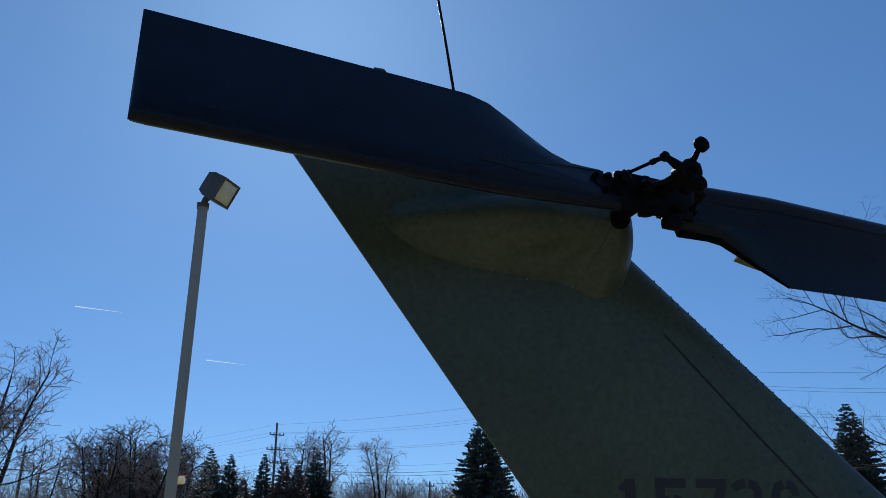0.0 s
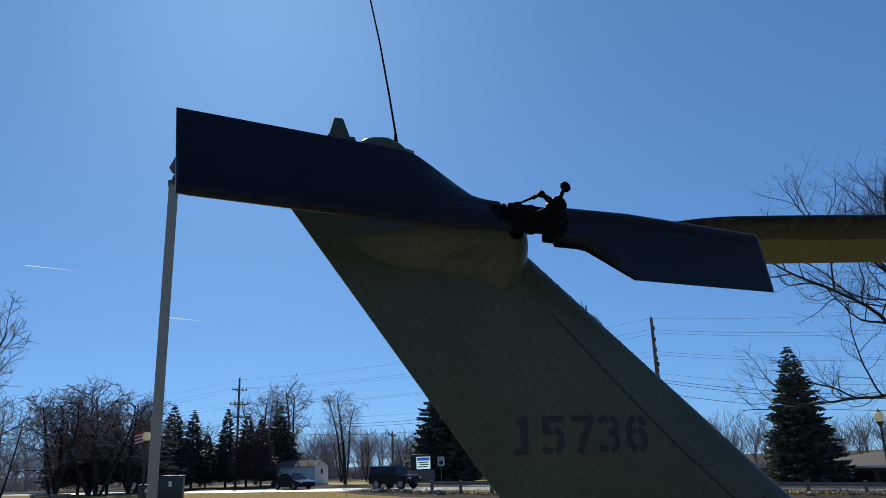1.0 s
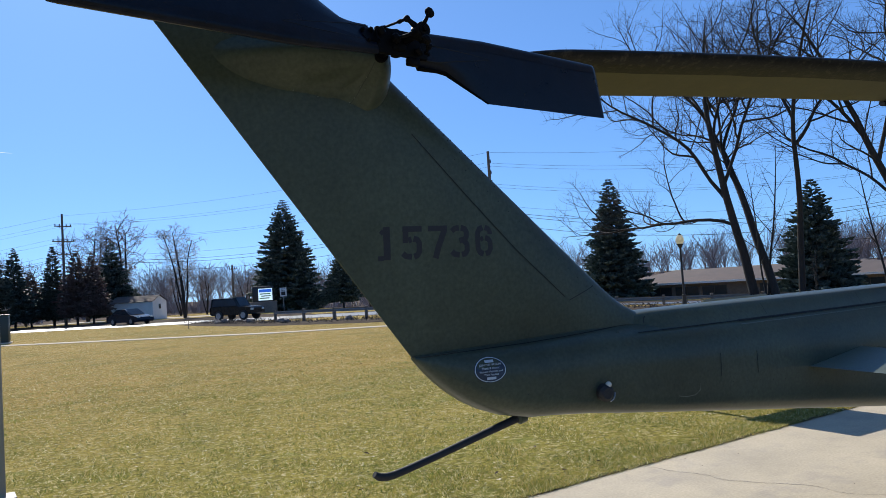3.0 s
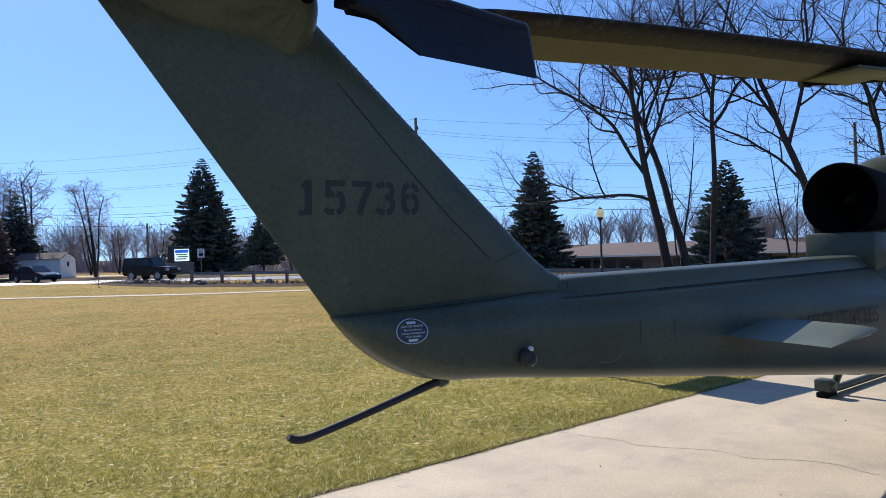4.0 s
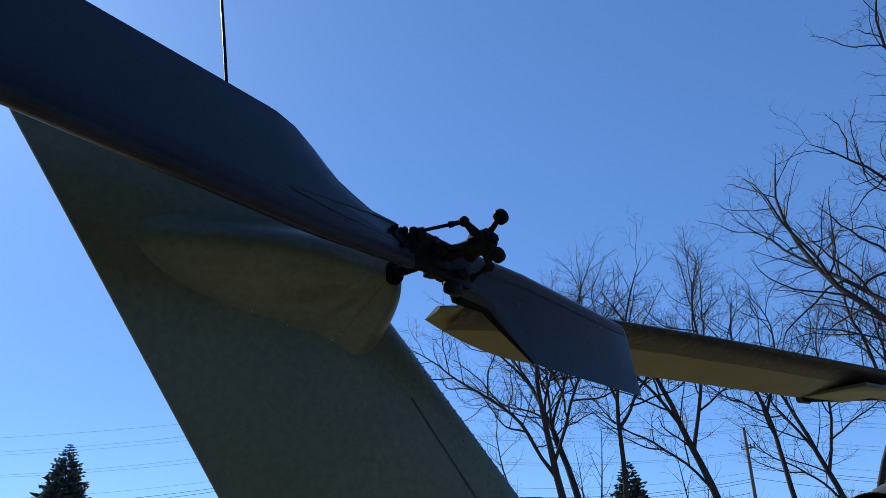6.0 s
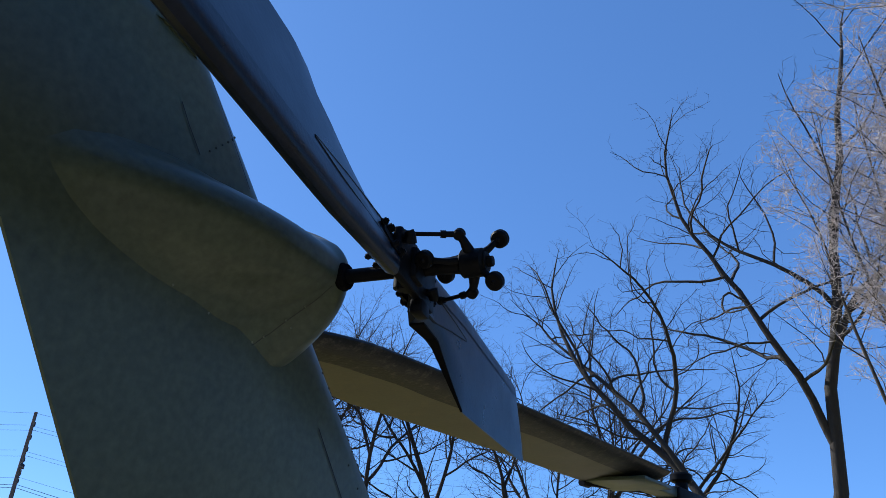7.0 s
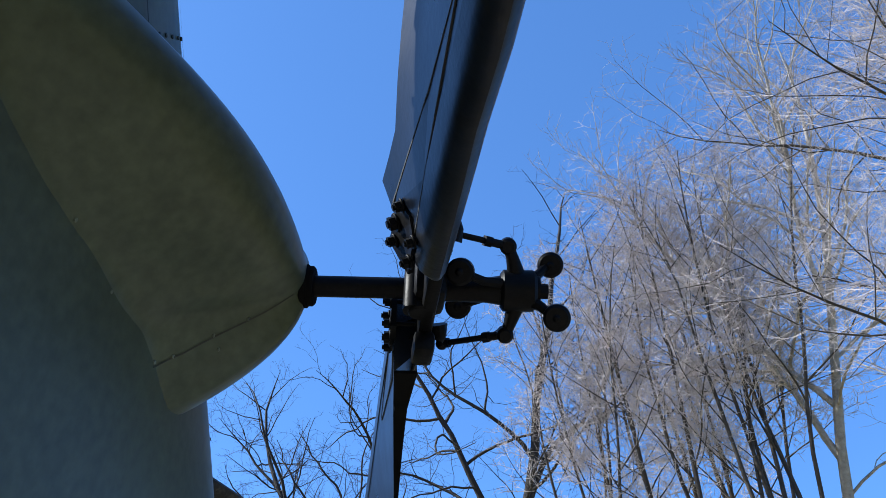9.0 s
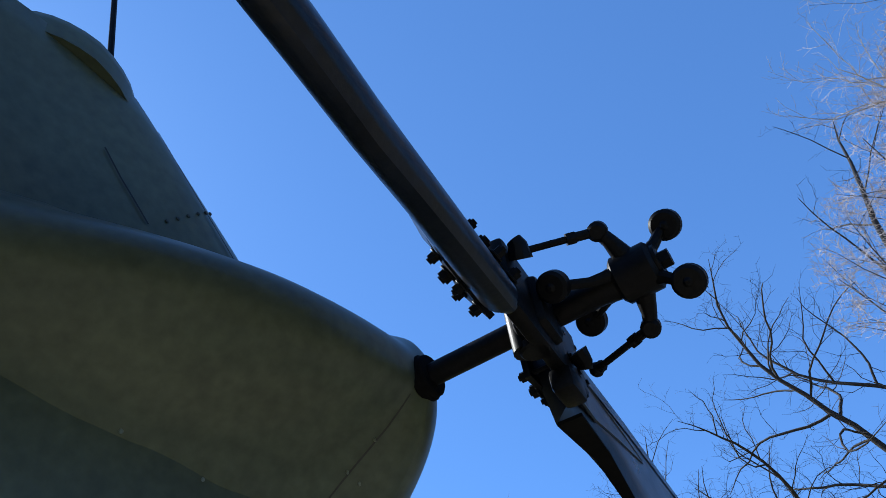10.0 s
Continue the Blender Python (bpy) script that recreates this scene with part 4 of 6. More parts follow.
        for side in (-1, 1):
            ring = [(0.070, 0.026), (0.150, 0.024), (0.168, 0.000), (0.152, -0.036), (0.070, -0.036)]
            outer = [on_blade(x, z, side, 0.0065, rear) for x, z in ring]
            inner = [on_blade(x, z, side, -0.002, rear) for x, z in ring]
            s.rings([inner, outer] if side < 0 else [inner[::-1], outer[::-1]])
        grip = part("grip_plate", s, STEEL_DARK, ob, "dark bolted grip plates")
        for x, z, r in ((0.088, -0.022, 0.0075), (0.118, -0.030, 0.0100), (0.158, -0.026, 0.0075), (0.146, 0.026, 0.0070), (0.098, 0.024, 0.0080)):
            b = Shape()
            b.tube([on_blade(x, z, -1, 0.004, rear), on_blade(x, z, 1, 0.004, rear)], r * 0.5, 6)
            for side in (-1, 1):
                p0, p1 = on_blade(x, z, side, 0.004, rear), on_blade(x, z, side, 0.020, rear)
                n = (p1 - p0).normalized()
                b.disc(p0 + n * 0.003, n, r * 1.35, 0.003, 14)
                b.tube([p0 + n * 0.004, p0 + n * 0.013], r, 6)
                b.tube([p0 + n * 0.012, p1], r * 0.55, 8)
            part("bolt", b, STEEL_DARK, grip)
        # matt black strip on the cut away trailing edge: the under face's shade as colour
        s = Shape()
        vs = []
        for x in (0.126, 0.17, 0.22, 0.26, 0.30, 0.34, 0.38, 0.42, 0.46, 0.4975):
            te = -0.086 - 0.115 * min(1.0, max(0.0, (x - 0.26) / 0.2375))
            d = (0.086 - te) / 0.288
            h = max(0.0195 * (1 - (d - 0.16) / 0.86 * 0.92), 0.019 * (0.50 - x) / 0.40) + 0.0004
            vs += [pitched(x, -h, te - 0.002, rear), pitched(x, h, te - 0.002, rear), pitched(x, h, te + 0.003, rear), pitched(x, -h, te + 0.003, rear)]
        s.rings([vs[k:k + 4] for k in range(0, len(vs), 4)])
        if not rear:
            part("root_edge_shade", s, MATT_BLACK, ob, "matt black closing strip")
        # pitch horn towards the link
        s = Shape()
        s.tube([(0.085, -0.022, -0.02), (0.096, -0.026, -0.034), (0.100, -0.024, -0.040)], [0.016, 0.012, 0.010], 10)
        part("pitch_horn", s, STEEL_DARK, ob)
    # yoke and trunnion
    s = Shape()
    s.box((-0.105, -0.011, -0.055), (0.150, 0.011, 0.052), c=0.006)
    s.box((0.048, -0.016, -0.086), (0.105, 0.016, -0.052), c=0.007)
    s.box((-0.034, -0.024, -0.038), (0.034, 0.024, 0.038), c=0.010)
    part("yoke", s, STEEL_DARK, rotor, "flat dark steel yoke")
    s = Shape()
    s.tube([(0, 0.02, -0.050), (0, 0.02, 0.050)], 0.018, 14)
    s.disc((0, 0.01, 0.048), (0, 0, 1), 0.020, 0.014)
    s.disc((0, 0.01, -0.048), (0, 0, 1), 0.020, 0.014)
    part("trunnion", s, STEEL_DARK, rotor)

    # the shaft and the pitch control crosshead stand square to the fin
    head = new("pitch_crosshead")
    head.parent = HELI
    tagged(head, "black pitch control crosshead with round counterweights")
    ax = Vector((0.382, 0, 2.858))

    def at(dx, y, dz):
        return (ax.x + dx, y, ax.z + dz)

    s = Shape()
    s.tube([at(0, -0.20, 0), at(0, -0.415, 0)], 0.0165, 20)
    s.tube([at(0, -0.40, 0), at(0, -0.43, 0)], 0.024, 20)
    part("rotor_shaft", s, STEEL_DARK, HELI, "dark steel tail rotor shaft")
    s = Shape()
    s.disc(at(0, -0.236, 0), (0, 1, 0), 0.031, 0.014, 24)
    s.disc(at(0, -0.228, 0), (0, 1, 0), 0.034, 0.012, 24)
    part("shaft_collar", s, MATT_BLACK, HELI, "black seal round the shaft")
    s = Shape()
    s.tube([at(0, -0.42, 0), at(0, -0.50, 0), at(0, -0.53, 0), at(0, -0.585, 0)], [0.019, 0.019, 0.023, 0.023], 18)
    s.tube([at(0, -0.525, 0), at(0, -0.53, 0), at(0, -0.575, 0), at(0, -0.58, 0)], [0.026, 0.032, 0.032, 0.026], 18)
    s.tube([at(0, -0.58, 0), at(0, -0.598, 0)], 0.012, 6)
    part("sleeve", s, STEEL_DARK, head)
    for sgn in (1, -1):
        hx, hz = -0.048 * sgn, 0.049 * sgn
        s = Shape()
        s.tube([at(hx * 0.3, -0.55, hz * 0.3), at(hx * 0.75, -0.542, hz * 0.75), at(hx, -0.535, hz)], [0.015, 0.0098, 0.0088], 12)
        s.disc(at(hx, -0.535, hz), (0.7, 0, 0.7), 0.0130, 0.021, 16)
        part("horn", s, STEEL_DARK, head, "forged horn")
        end = at(-0.098 * sgn, -0.432 + 0.006 * sgn, 0.040 * sgn)
        h = Vector(at(hx, -0.535, hz))
        e = Vector(end)
        s = Shape()
        s.tube([h, h.lerp(e, 0.24)], 0.0066, 10)
        s.tube([h.lerp(e, 0.24), h.lerp(e, 0.34)], 0.0088, 6)
        s.tube([h.lerp(e, 0.30), h.lerp(e, 0.92)], 0.0048, 10)
        s.tube([h.lerp(e, 0.88), e], 0.0080, 8)
        s.ball(e, 0.0105, 10)
        part("pitch_link", s, STEEL_DARK, head, "slim adjustable rod")
        bx, bz = (0.012, 0.058) if sgn > 0 else (-0.010, -0.052)
        s = Shape()
        s.tube([at(0, -0.56, 0.012 * sgn), at(bx * 0.6, -0.585, bz * 0.6), at(bx, -0.603, bz)], [0.012, 0.0078, 0.0065], 10)
        part("weight_arm", s, STEEL_DARK, head)
        s = Shape()
        s.disc(at(bx, -0.607, bz), (-0.75, 0.15, -0.6), 0.0205, 0.020, 24, 0.004)
        s.disc(at(bx, -0.607, bz), (-0.75, 0.15, -0.6), 0.008, 0.027, 12)
        part("counterweight", s, STEEL_DARK, head, "round dark counterweight")
        wx, wz = -0.060 * sgn, -0.008 * sgn
        s = Shape()
        s.tube([at(wx, -0.463, wz), at(wx * 0.5, -0.50, wz * 0.5), at(wx * 0.25, -0.545, 0)], [0.0065, 0.0070, 0.010], 10)
        part("weight_arm", s, STEEL_DARK, head)
        s = Shape()
        s.disc(at(wx, -0.463, wz), (-0.75, 0.15, -0.6), 0.0205, 0.022, 24, 0.004)
        s.disc(at(wx, -0.463, wz), (-0.75, 0.15, -0.6), 0.0085, 0.029, 12)
        part("counterweight", s, STEEL_DARK, head, "round dark counterweight")


tail_rotor()


def main_rotor():
    mast = Vector((7.9, -0.205, 3.40))
    d = Vector((-0.970, 0.2425, 0))
    n = Vector((-0.2425, -0.970, 0))
    rotor = new("main_rotor")
    rotor.parent = HELI
    rotor.matrix_world = Matrix(((d.x, n.x, 0, mast.x), (d.y, n.y, 0, mast.y), (0, 0, 1, mast.z), (0, 0, 0, 1)))
    tagged(rotor, "two bladed main rotor with one blade over the tail")

    def section(x, lead, trail, thick):
        up, down = [], []
        for w in (0, 0.012, 0.04, 0.09, 0.16, 0.26, 0.4, 0.6, 0.8, 1.0):
            y = lead + (trail - lead) * w
            h = thick * (math.sqrt(w / 0.26) * (1.55 - 0.55 * min(1, w / 0.26)) if w < 0.26 else (1 - w) / 0.74 * 0.94 + 0.06)
            z = 0.223 * y - 0.05 * max(0.0, (x - 3.0) / 2.86) ** 2
            up.append((x, y, z + h))
            down.append((x, y, z - h * 0.8))
        return up + down[::-1][1:-1]

    first = None
    for m in (Matrix.Identity(4), Matrix.Rotation(math.pi, 4, "Z")):
        if first is None:
            s = Shape()
            loops = []
            for x in (1.20, 1.24, 1.7, 2.4, 3.2, 4.0, 4.7, 5.0, 5.2, 5.4, 5.6, 5.75, 5.88, 5.97, 6.02, 6.04):
                k = max(0.0, (x - 5.0) / 1.04)
                j = max(0.0, (x - 5.45) / 0.65)
                loops.append(section(x, 0.33 - 0.13 * j ** 1.6, -0.33 + 0.39 * k ** 1.5, 0.042 * (1 - 0.6 * k)))
            s.rings(loops)
            me = mesh_of("rotor_blade", s, BLADE_OLIVE, 40)
            s = Shape()
            loops = []
            for x in [1.22 + 0.12 * i for i in range(40)]:
                j = max(0.0, (x - 5.45) / 0.65)
                lead = 0.332 - 0.13 * j ** 1.6
                wave = 0.012 * noise.noise(Vector((x * 3.1, 0.3, 0)))
                pts = []
                for w, h in ((0.185 + wave, -0.0335), (0.145, -0.0362), (0.105, -0.0375), (0.075, -0.036), (0.045, -0.031), (0.02, -0.022), (0.004, -0.011), (-0.001, 0.0), (0.004, 0.013), (0.02, 0.028), (0.05, 0.041), (0.10, 0.047)):
                    y = lead - w * 1.25
                    pts.append((x, y, 0.223 * y + h * 1.04 - 0.05 * max(0.0, (x - 3.0) / 2.86) ** 2))
                loops.append(pts)
            s.rings(loops, caps=False, closed=False)
            strip_me = mesh_of("edge_strip", s, BLADE_EDGE, 50)
            s = Shape()
            s.box((0.30, -0.11, -0.05), (1.35, 0.11, 0.05), c=0.02)
            s.box((1.10, -0.30, -0.075), (1.75, 0.30, -0.040), c=0.01)
            grip_me = mesh_of("blade_grip", s, OLIVE, 40)
            s = Shape()
            s.tube([(0.55, -0.13, 0.0), (1.65, -0.335, -0.075)], 0.028, 10)
            s.tube([(0.55, -0.13, 0.0), (0.62, -0.14, 0.0)], 0.045, 10)
            s.tube([(1.60, -0.33, -0.075), (1.72, -0.345, -0.075)], 0.04, 8)
            brace_me = mesh_of("drag_brace", s, STEEL_DARK, 40)
            first = True
        ob = new("rotor_blade", me)
        ob.parent = rotor
        ob.matrix_basis = m
        tagged(ob, "olive yellow rotor blade with a raked tip and black leading edge")
        for name, data in (("edge_strip", strip_me), ("blade_grip", grip_me), ("drag_brace", brace_me)):
            o = new(name, data)
            o.parent = ob
        tagged(o, "dark drag brace")
    s = Shape()
    s.box((-0.45, -0.14, -0.09), (0.45, 0.14, 0.07), c=0.03)
    s.tube([(0, 0, -1.1), (0, 0, 0.25)], 0.07, 18)
    s.disc((0, 0, 0.22), (0, 0, 1), 0.12, 0.10, 20)
    part("hub", s, STEEL_DARK, rotor, "dark hub on the mast")


main_rotor()


def fuselage():
    def oval(x, w, lo, hi, p=3.0, n=32):
        loop = []
        for k in range(n):
            a = 2 * math.pi * k / n
            c, d = math.cos(a), math.sin(a)
            r = (abs(c) ** p + abs(d) ** p) ** (-1 / p)
            loop.append((x, w * c * r, (hi + lo) / 2 + (hi - lo) / 2 * d * r))
        return loop

    s = Shape()
    s.rings([oval(x, w, lo, hi) for x, w, lo, hi in ((5.7, 0.40, 0.60, 1.55), (6.3, 0.44, 0.58, 1.72), (7.0, 0.48, 0.58, 1.85), (8.2, 0.48, 0.56, 1.9), (9.4, 0.46, 0.56, 1.75),
                                                      (10.6, 0.42, 0.58, 1.5), (11.6, 0.34, 0.62, 1.3), (12.2, 0.22, 0.70, 1.15), (12.45, 0.08, 0.82, 1.02))])
    part("fuselage", s, OLIVE, HELI, "narrow olive drab fuselage", smooth=50)
    s = Shape()
    s.rings([oval(x, w, lo, hi, 2.6) for x, w, lo, hi in ((6.64, 0.36, 1.5, 2.42), (6.75, 0.42, 1.5, 2.54), (7.0, 0.45, 1.5, 2.60), (7.8, 0.45, 1.5, 2.62), (8.4, 0.40, 1.5, 2.5), (8.9, 0.34, 1.5, 2.3))])
    part("engine_cowling", s, OLIVE, HELI, "olive engine cowling", smooth=50)
    s = Shape()
    s.box((5.75, -0.30, 1.50), (6.25, 0.30, 1.84), c=0.03)
    part("engine_deck", s, OLIVE, HELI, "olive deck under the exhaust")
    s = Shape()
    s.rings([oval(x, w, 1.5, hi, 2.2) for x, w, hi in ((8.7, 0.34, 2.2), (9.3, 0.38, 2.3), (10.2, 0.36, 2.15), (11.0, 0.28, 1.8), (11.5, 0.18, 1.5))])
    part("canopy", s, CAR_GLASS, HELI, "dark tandem canopy", smooth=50)
    # exhaust pipe, hollow, with a cone inside
    s = Shape()
    prof = [(5.80, 0.315), (5.792, 0.322), (5.80, 0.33), (6.0, 0.325), (6.3, 0.30), (6.6, 0.27), (6.6, 0.24), (6.3, 0.27), (6.0, 0.30), (5.82, 0.312)]
    loops = [[(x, r * math.cos(2 * math.pi * k / 40), 2.13 + r * math.sin(2 * math.pi * k / 40)) for k in range(40)] for x, r in prof]
    s.rings(loops + [loops[0]], caps=False)
    pipe = part("exhaust_pipe", s, SOOT, HELI, "wide sooty exhaust pipe", smooth=50)
    s = Shape()
    s.tube([(6.0, 0, 2.13), (6.02, 0, 2.13), (6.2, 0, 2.13), (6.58, 0, 2.13)], [0.03, 0.05, 0.06, 0.07], 24)
    s.disc((6.58, 0, 2.13), (1, 0, 0), 0.25, 0.02, 24)
    part("exhaust_cone", s, SOOT, pipe, "inner cone")
    part("cone_cap", Shape().disc((5.995, 0, 2.13), (1, 0, 0), 0.025, 0.02, 18), SOOT, pipe, "sooty cap")
    # skids
    for side in (-1, 1):
        y = side * 0.95
        gear = new("landing_skid")
        gear.parent = HELI
        tagged(gear, "tubular landing skid with a worn shoe")
        s = Shape()
        s.tube([(7.48, y, 0.075), (7.9, y, 0.055), (10.2, y, 0.055), (10.7, y, 0.12), (10.95, y, 0.24)], 0.042, 14)
        part("skid_tube", s, OLIVE, gear)
        s = Shape()
        s.box((7.43, y - 0.055, 0.0), (7.73, y + 0.055, 0.06), c=0.012)
        part("skid_shoe", s, STEEL_DARK, gear)
        s = Shape()
        s.box((7.46, y - 0.09, 0.06), (7.62, y + 0.09, 0.20), c=0.02)
        s.disc((7.54, y - 0.10, 0.13), (0, 1, 0), 0.06, 0.05, 18)
        part("tie_down_block", s, OLIVE, gear, "rough olive block strapped to the skid")
        for x in (7.75, 9.4):
            s = Shape()
            s.tube([(x, y, 0.08), (x + 0.02, y * 0.9, 0.32), (x + 0.04, y * 0.62, 0.55), (x + 0.05, y * 0.3, 0.70)], [0.045, 0.04, 0.045, 0.05], 12)
            part("cross_tube", s, OLIVE, gear)
    for side in (-1, 1):
        s = Shape()
        s.rings([[(x, side * y, z) for x, z in ((7.7, 1.33), (8.5, 1.36), (8.5, 1.46), (7.9, 1.45))] for y in (0.40, 1.0, 1.55)])
        part("stub_wing", s, OLIVE, HELI, "short olive stub wing")


fuselage()


# ---- the surroundings ----
class Lines:
    """Bent tapering tubes, gathered by their number of joints and skinned together."""

    def __init__(self):
        self.sets = collections.defaultdict(list)

    def put(self, pts, radii, sides):
        self.sets[(len(pts), sides)].append([(p[0], p[1], p[2], r) for p, r in zip(pts, radii)])

    def mesh(self, name, mat, smooth):
        verts, faces, k0 = [], [], 0
        for (n, sides), rows in sorted(self.sets.items()):
            a = np.array(rows)
            p, r = a[:, :, :3], a[:, :, 3]
            d = np.empty_like(p)
            d[:, 1:-1] = p[:, 2:] - p[:, :-2]
            d[:, 0], d[:, -1] = p[:, 1] - p[:, 0], p[:, -1] - p[:, -2]
            d /= np.linalg.norm(d, axis=2, keepdims=True) + 1e-9
            lead = p[:, -1] - p[:, 0]
            ref = np.where(np.abs(lead[:, 2:3]) > 0.8 * np.linalg.norm(lead, axis=1, keepdims=True), np.array([[1.0, 0.13, 0.0]]), np.array([[0.0, 0.0, 1.0]]))[:, None, :]
            side = np.cross(d, np.broadcast_to(ref, d.shape))
            side /= np.linalg.norm(side, axis=2, keepdims=True) + 1e-9
            other = np.cross(d, side)
            turn = 2 * np.pi * np.arange(sides) / sides
            ring = p[:, :, None, :] + (side[:, :, None, :] * np.cos(turn)[:, None] + other[:, :, None, :] * np.sin(turn)[:, None]) * r[:, :, None, None]
            verts.append(ring.reshape(-1, 3))
            base = k0 + np.arange(len(rows))[:, None, None] * (n * sides) + np.arange(n - 1)[:, None] * sides
            i, j = np.arange(sides), (np.arange(sides) + 1) % sides
            faces.append(np.stack([base + i, base + j, base + j + sides, base + i + sides], -1).reshape(-1, 4))
            k0 += len(rows) * n * sides
        me = bpy.data.meshes.new(name)
        me.from_pydata(np.concatenate(verts).tolist(), [], np.concatenate(faces).tolist())
        me.materials.append(mat)
        if smooth:
            me.shade_smooth()
        return me


def grow(seed, stems, clear=0.3, limb=0.46, ratio=0.56, dense=(0.9, 1.5, 2.4, 3.4), angle=(62, 34), lift=0.05, bend=0.35, kink=0.10, girth=0.0088, fine=0.0048, least=0.28, extra=(), split=3, tipward=0.82):
    """A leafless tree at the origin. stems: (x, y, azimuth and degrees of lean, height, radius). Each shoot bears smaller
    ones at wide angles low down and narrow ones near its tip, all turning up to the light."""
    rng = random.Random(seed)
    wood, twig = Lines(), Lines()

    def shoot(p, d, length, r0, level, rise, tip, birth=0.0):
        n = max(2 if level < 4 else 1, min(16, round(length / (0.9, 0.62, 0.42, 0.3, 0.30)[min(level, 4)])))
        n = n if n < 5 else n + n % 2
        curl = aside(rng, d, 90) * bend * rng.uniform(0.2, 1.0)
        p, step = Vector(p), length / n
        pts, radii, ways = [p.copy()], [r0], [d.copy()]
        for i in range(n):
            if i == n // 2:
                curl = (curl * -0.4 + aside(rng, d, 90) * bend * 0.8)
            d = (d + curl / n + Vector((0, 0, rise * step)) + Vector((rng.uniform(-1, 1), rng.uniform(-1, 1), rng.uniform(-1, 1))) * kink * (0.45 if kink < 0.2 else 0.9, 1.0, 1.5, 1.9, 1.9)[level]).normalized()
            p = p + d * step
            t = (i + 1) / n
            pts.append(p.copy())
            radii.append(tip + (r0 - tip) * (1 - t) ** 0.75)
            ways.append(d.copy())
        (wood if level < split else twig).put(pts, radii, (9, 6, 4, 3, 3)[min(level, 4)])
        if level > 3:
            return pts
        low = clear if level == 0 else 0.14
        count = max(1, round(length * (1 - low) * dense[level]))
        spin = rng.uniform(0, 6.28)
        for k in range(count):
            t = low + (0.985 - low) * ((k + rng.uniform(0.15, 0.85)) / count) ** tipward
            i = min(n - 1, int(t * n))
            f = t * n - i
            q, way, r = pts[i].lerp(pts[i + 1], f), ways[i + 1], radii[i] + (radii[i + 1] - radii[i]) * f
            spin += 2.4 + rng.uniform(-0.5, 0.5)
            off = radians(angle[0] + (angle[1] - angle[0]) * t + rng.uniform(-10, 10))
            a = way.orthogonal().normalized()
            a.rotate(Matrix.Rotation(spin, 3, way))
            out = (way * math.cos(off) + a * math.sin(off)).normalized()
            reach = length * (limb * (1.08 - 0.62 * t) if level == 0 else ratio * (1.10 - 0.74 * t)) * rng.uniform(0.62, 1.12)
            if level > 0 and out.z < -0.1:
                reach *= 0.6
                out.z *= 0.4
                out.normalize()
            if reach < least:
                reach = least * rng.uniform(0.8, 1.2)
            thick = min(r * 0.72, max(fine, girth * reach ** 1.15))
            shoot(q, out, reach, max(fine * 0.8, thick), level + 1, lift * (1.0, 1.8, 2.4, 2.4)[level], max(fine * 0.7, thick * 0.24) if level < 2 else fine * 0.55)
        return pts

    for k, (x, y, az, lean, height, r0) in enumerate(stems):
        tilt = Vector((math.cos(radians(az)) * math.sin(radians(lean)), math.sin(radians(az)) * math.sin(radians(lean)), math.cos(radians(lean))))
        trunk = shoot((x, y, -0.25), tilt, height, r0, 0, lift * 0.12, fine * 1.6)
        for at, b, el, length, rise in extra if k == 0 else ():
            way = Vector((math.cos(radians(b)) * math.cos(radians(el)), math.sin(radians(b)) * math.cos(radians(el)), math.sin(radians(el))))
            i = min(len(trunk) - 2, int(at * (len(trunk) - 1)))
            q = trunk[i].lerp(trunk[i + 1], at * (len(trunk) - 1) - i)
            shoot(q, way, length, min(r0 * 0.62, girth * 0.95 * length ** 1.1), 1, rise, fine * 1.5)
    return wood, twig


def aside(rng, d, angle):
    """A direction that leaves d at about this angle."""
    a = d.orthogonal().normalized()
    a.rotate(Matrix.Rotation(rng.uniform(0, 2 * math.pi), 3, d))
    return (d * math.cos(radians(angle)) + a * math.sin(radians(angle))).normalized()


TREE_MESHES = {}


def plant(kind, x, y, z, size=1.0, turn=0.0, label="", name="bare_tree", group=""):
    """Stands a tree of a kind that has been grown, or grows it."""
    if kind not in TREE_MESHES:
        wood, twig = TREE_KINDS[kind]()
        m = TREE_MATS.get(kind, (BARK, TWIG))
        TREE_MESHES[kind] = (wood.mesh("trunk", m[0], True), twig.mesh("crown", m[1], False))
    root = thing(name, (x, y, z), label, "tree", group, turn)
    root.scale = (size, size, size)
    for part_name, me in zip(("trunk", "crown"), TREE_MESHES[kind]):
        ob = new(part_name, me)
        ob.parent = root
    return root


def clump(seed, count, height, radius, lean, spread, r0):
    """Stems of one root that fan out, all drawn a little one way."""
    rng = random.Random(seed)
    rows = []
    for k in range(count):
        a = 360 * k / count + rng.uniform(-25, 25)
        x, y = math.cos(radians(a)) * radius, math.sin(radians(a)) * radius
        vx, vy = math.cos(radians(a)) * spread * rng.uniform(0.3, 1.0), math.sin(radians(a)) * spread * rng.uniform(0.3, 1.0) + lean
        rows.append((x, y, math.degrees(math.atan2(vy, vx)), math.hypot(vx, vy), height * rng.uniform(0.84, 1.03), r0 * rng.uniform(0.75, 1.1)))
    return rows


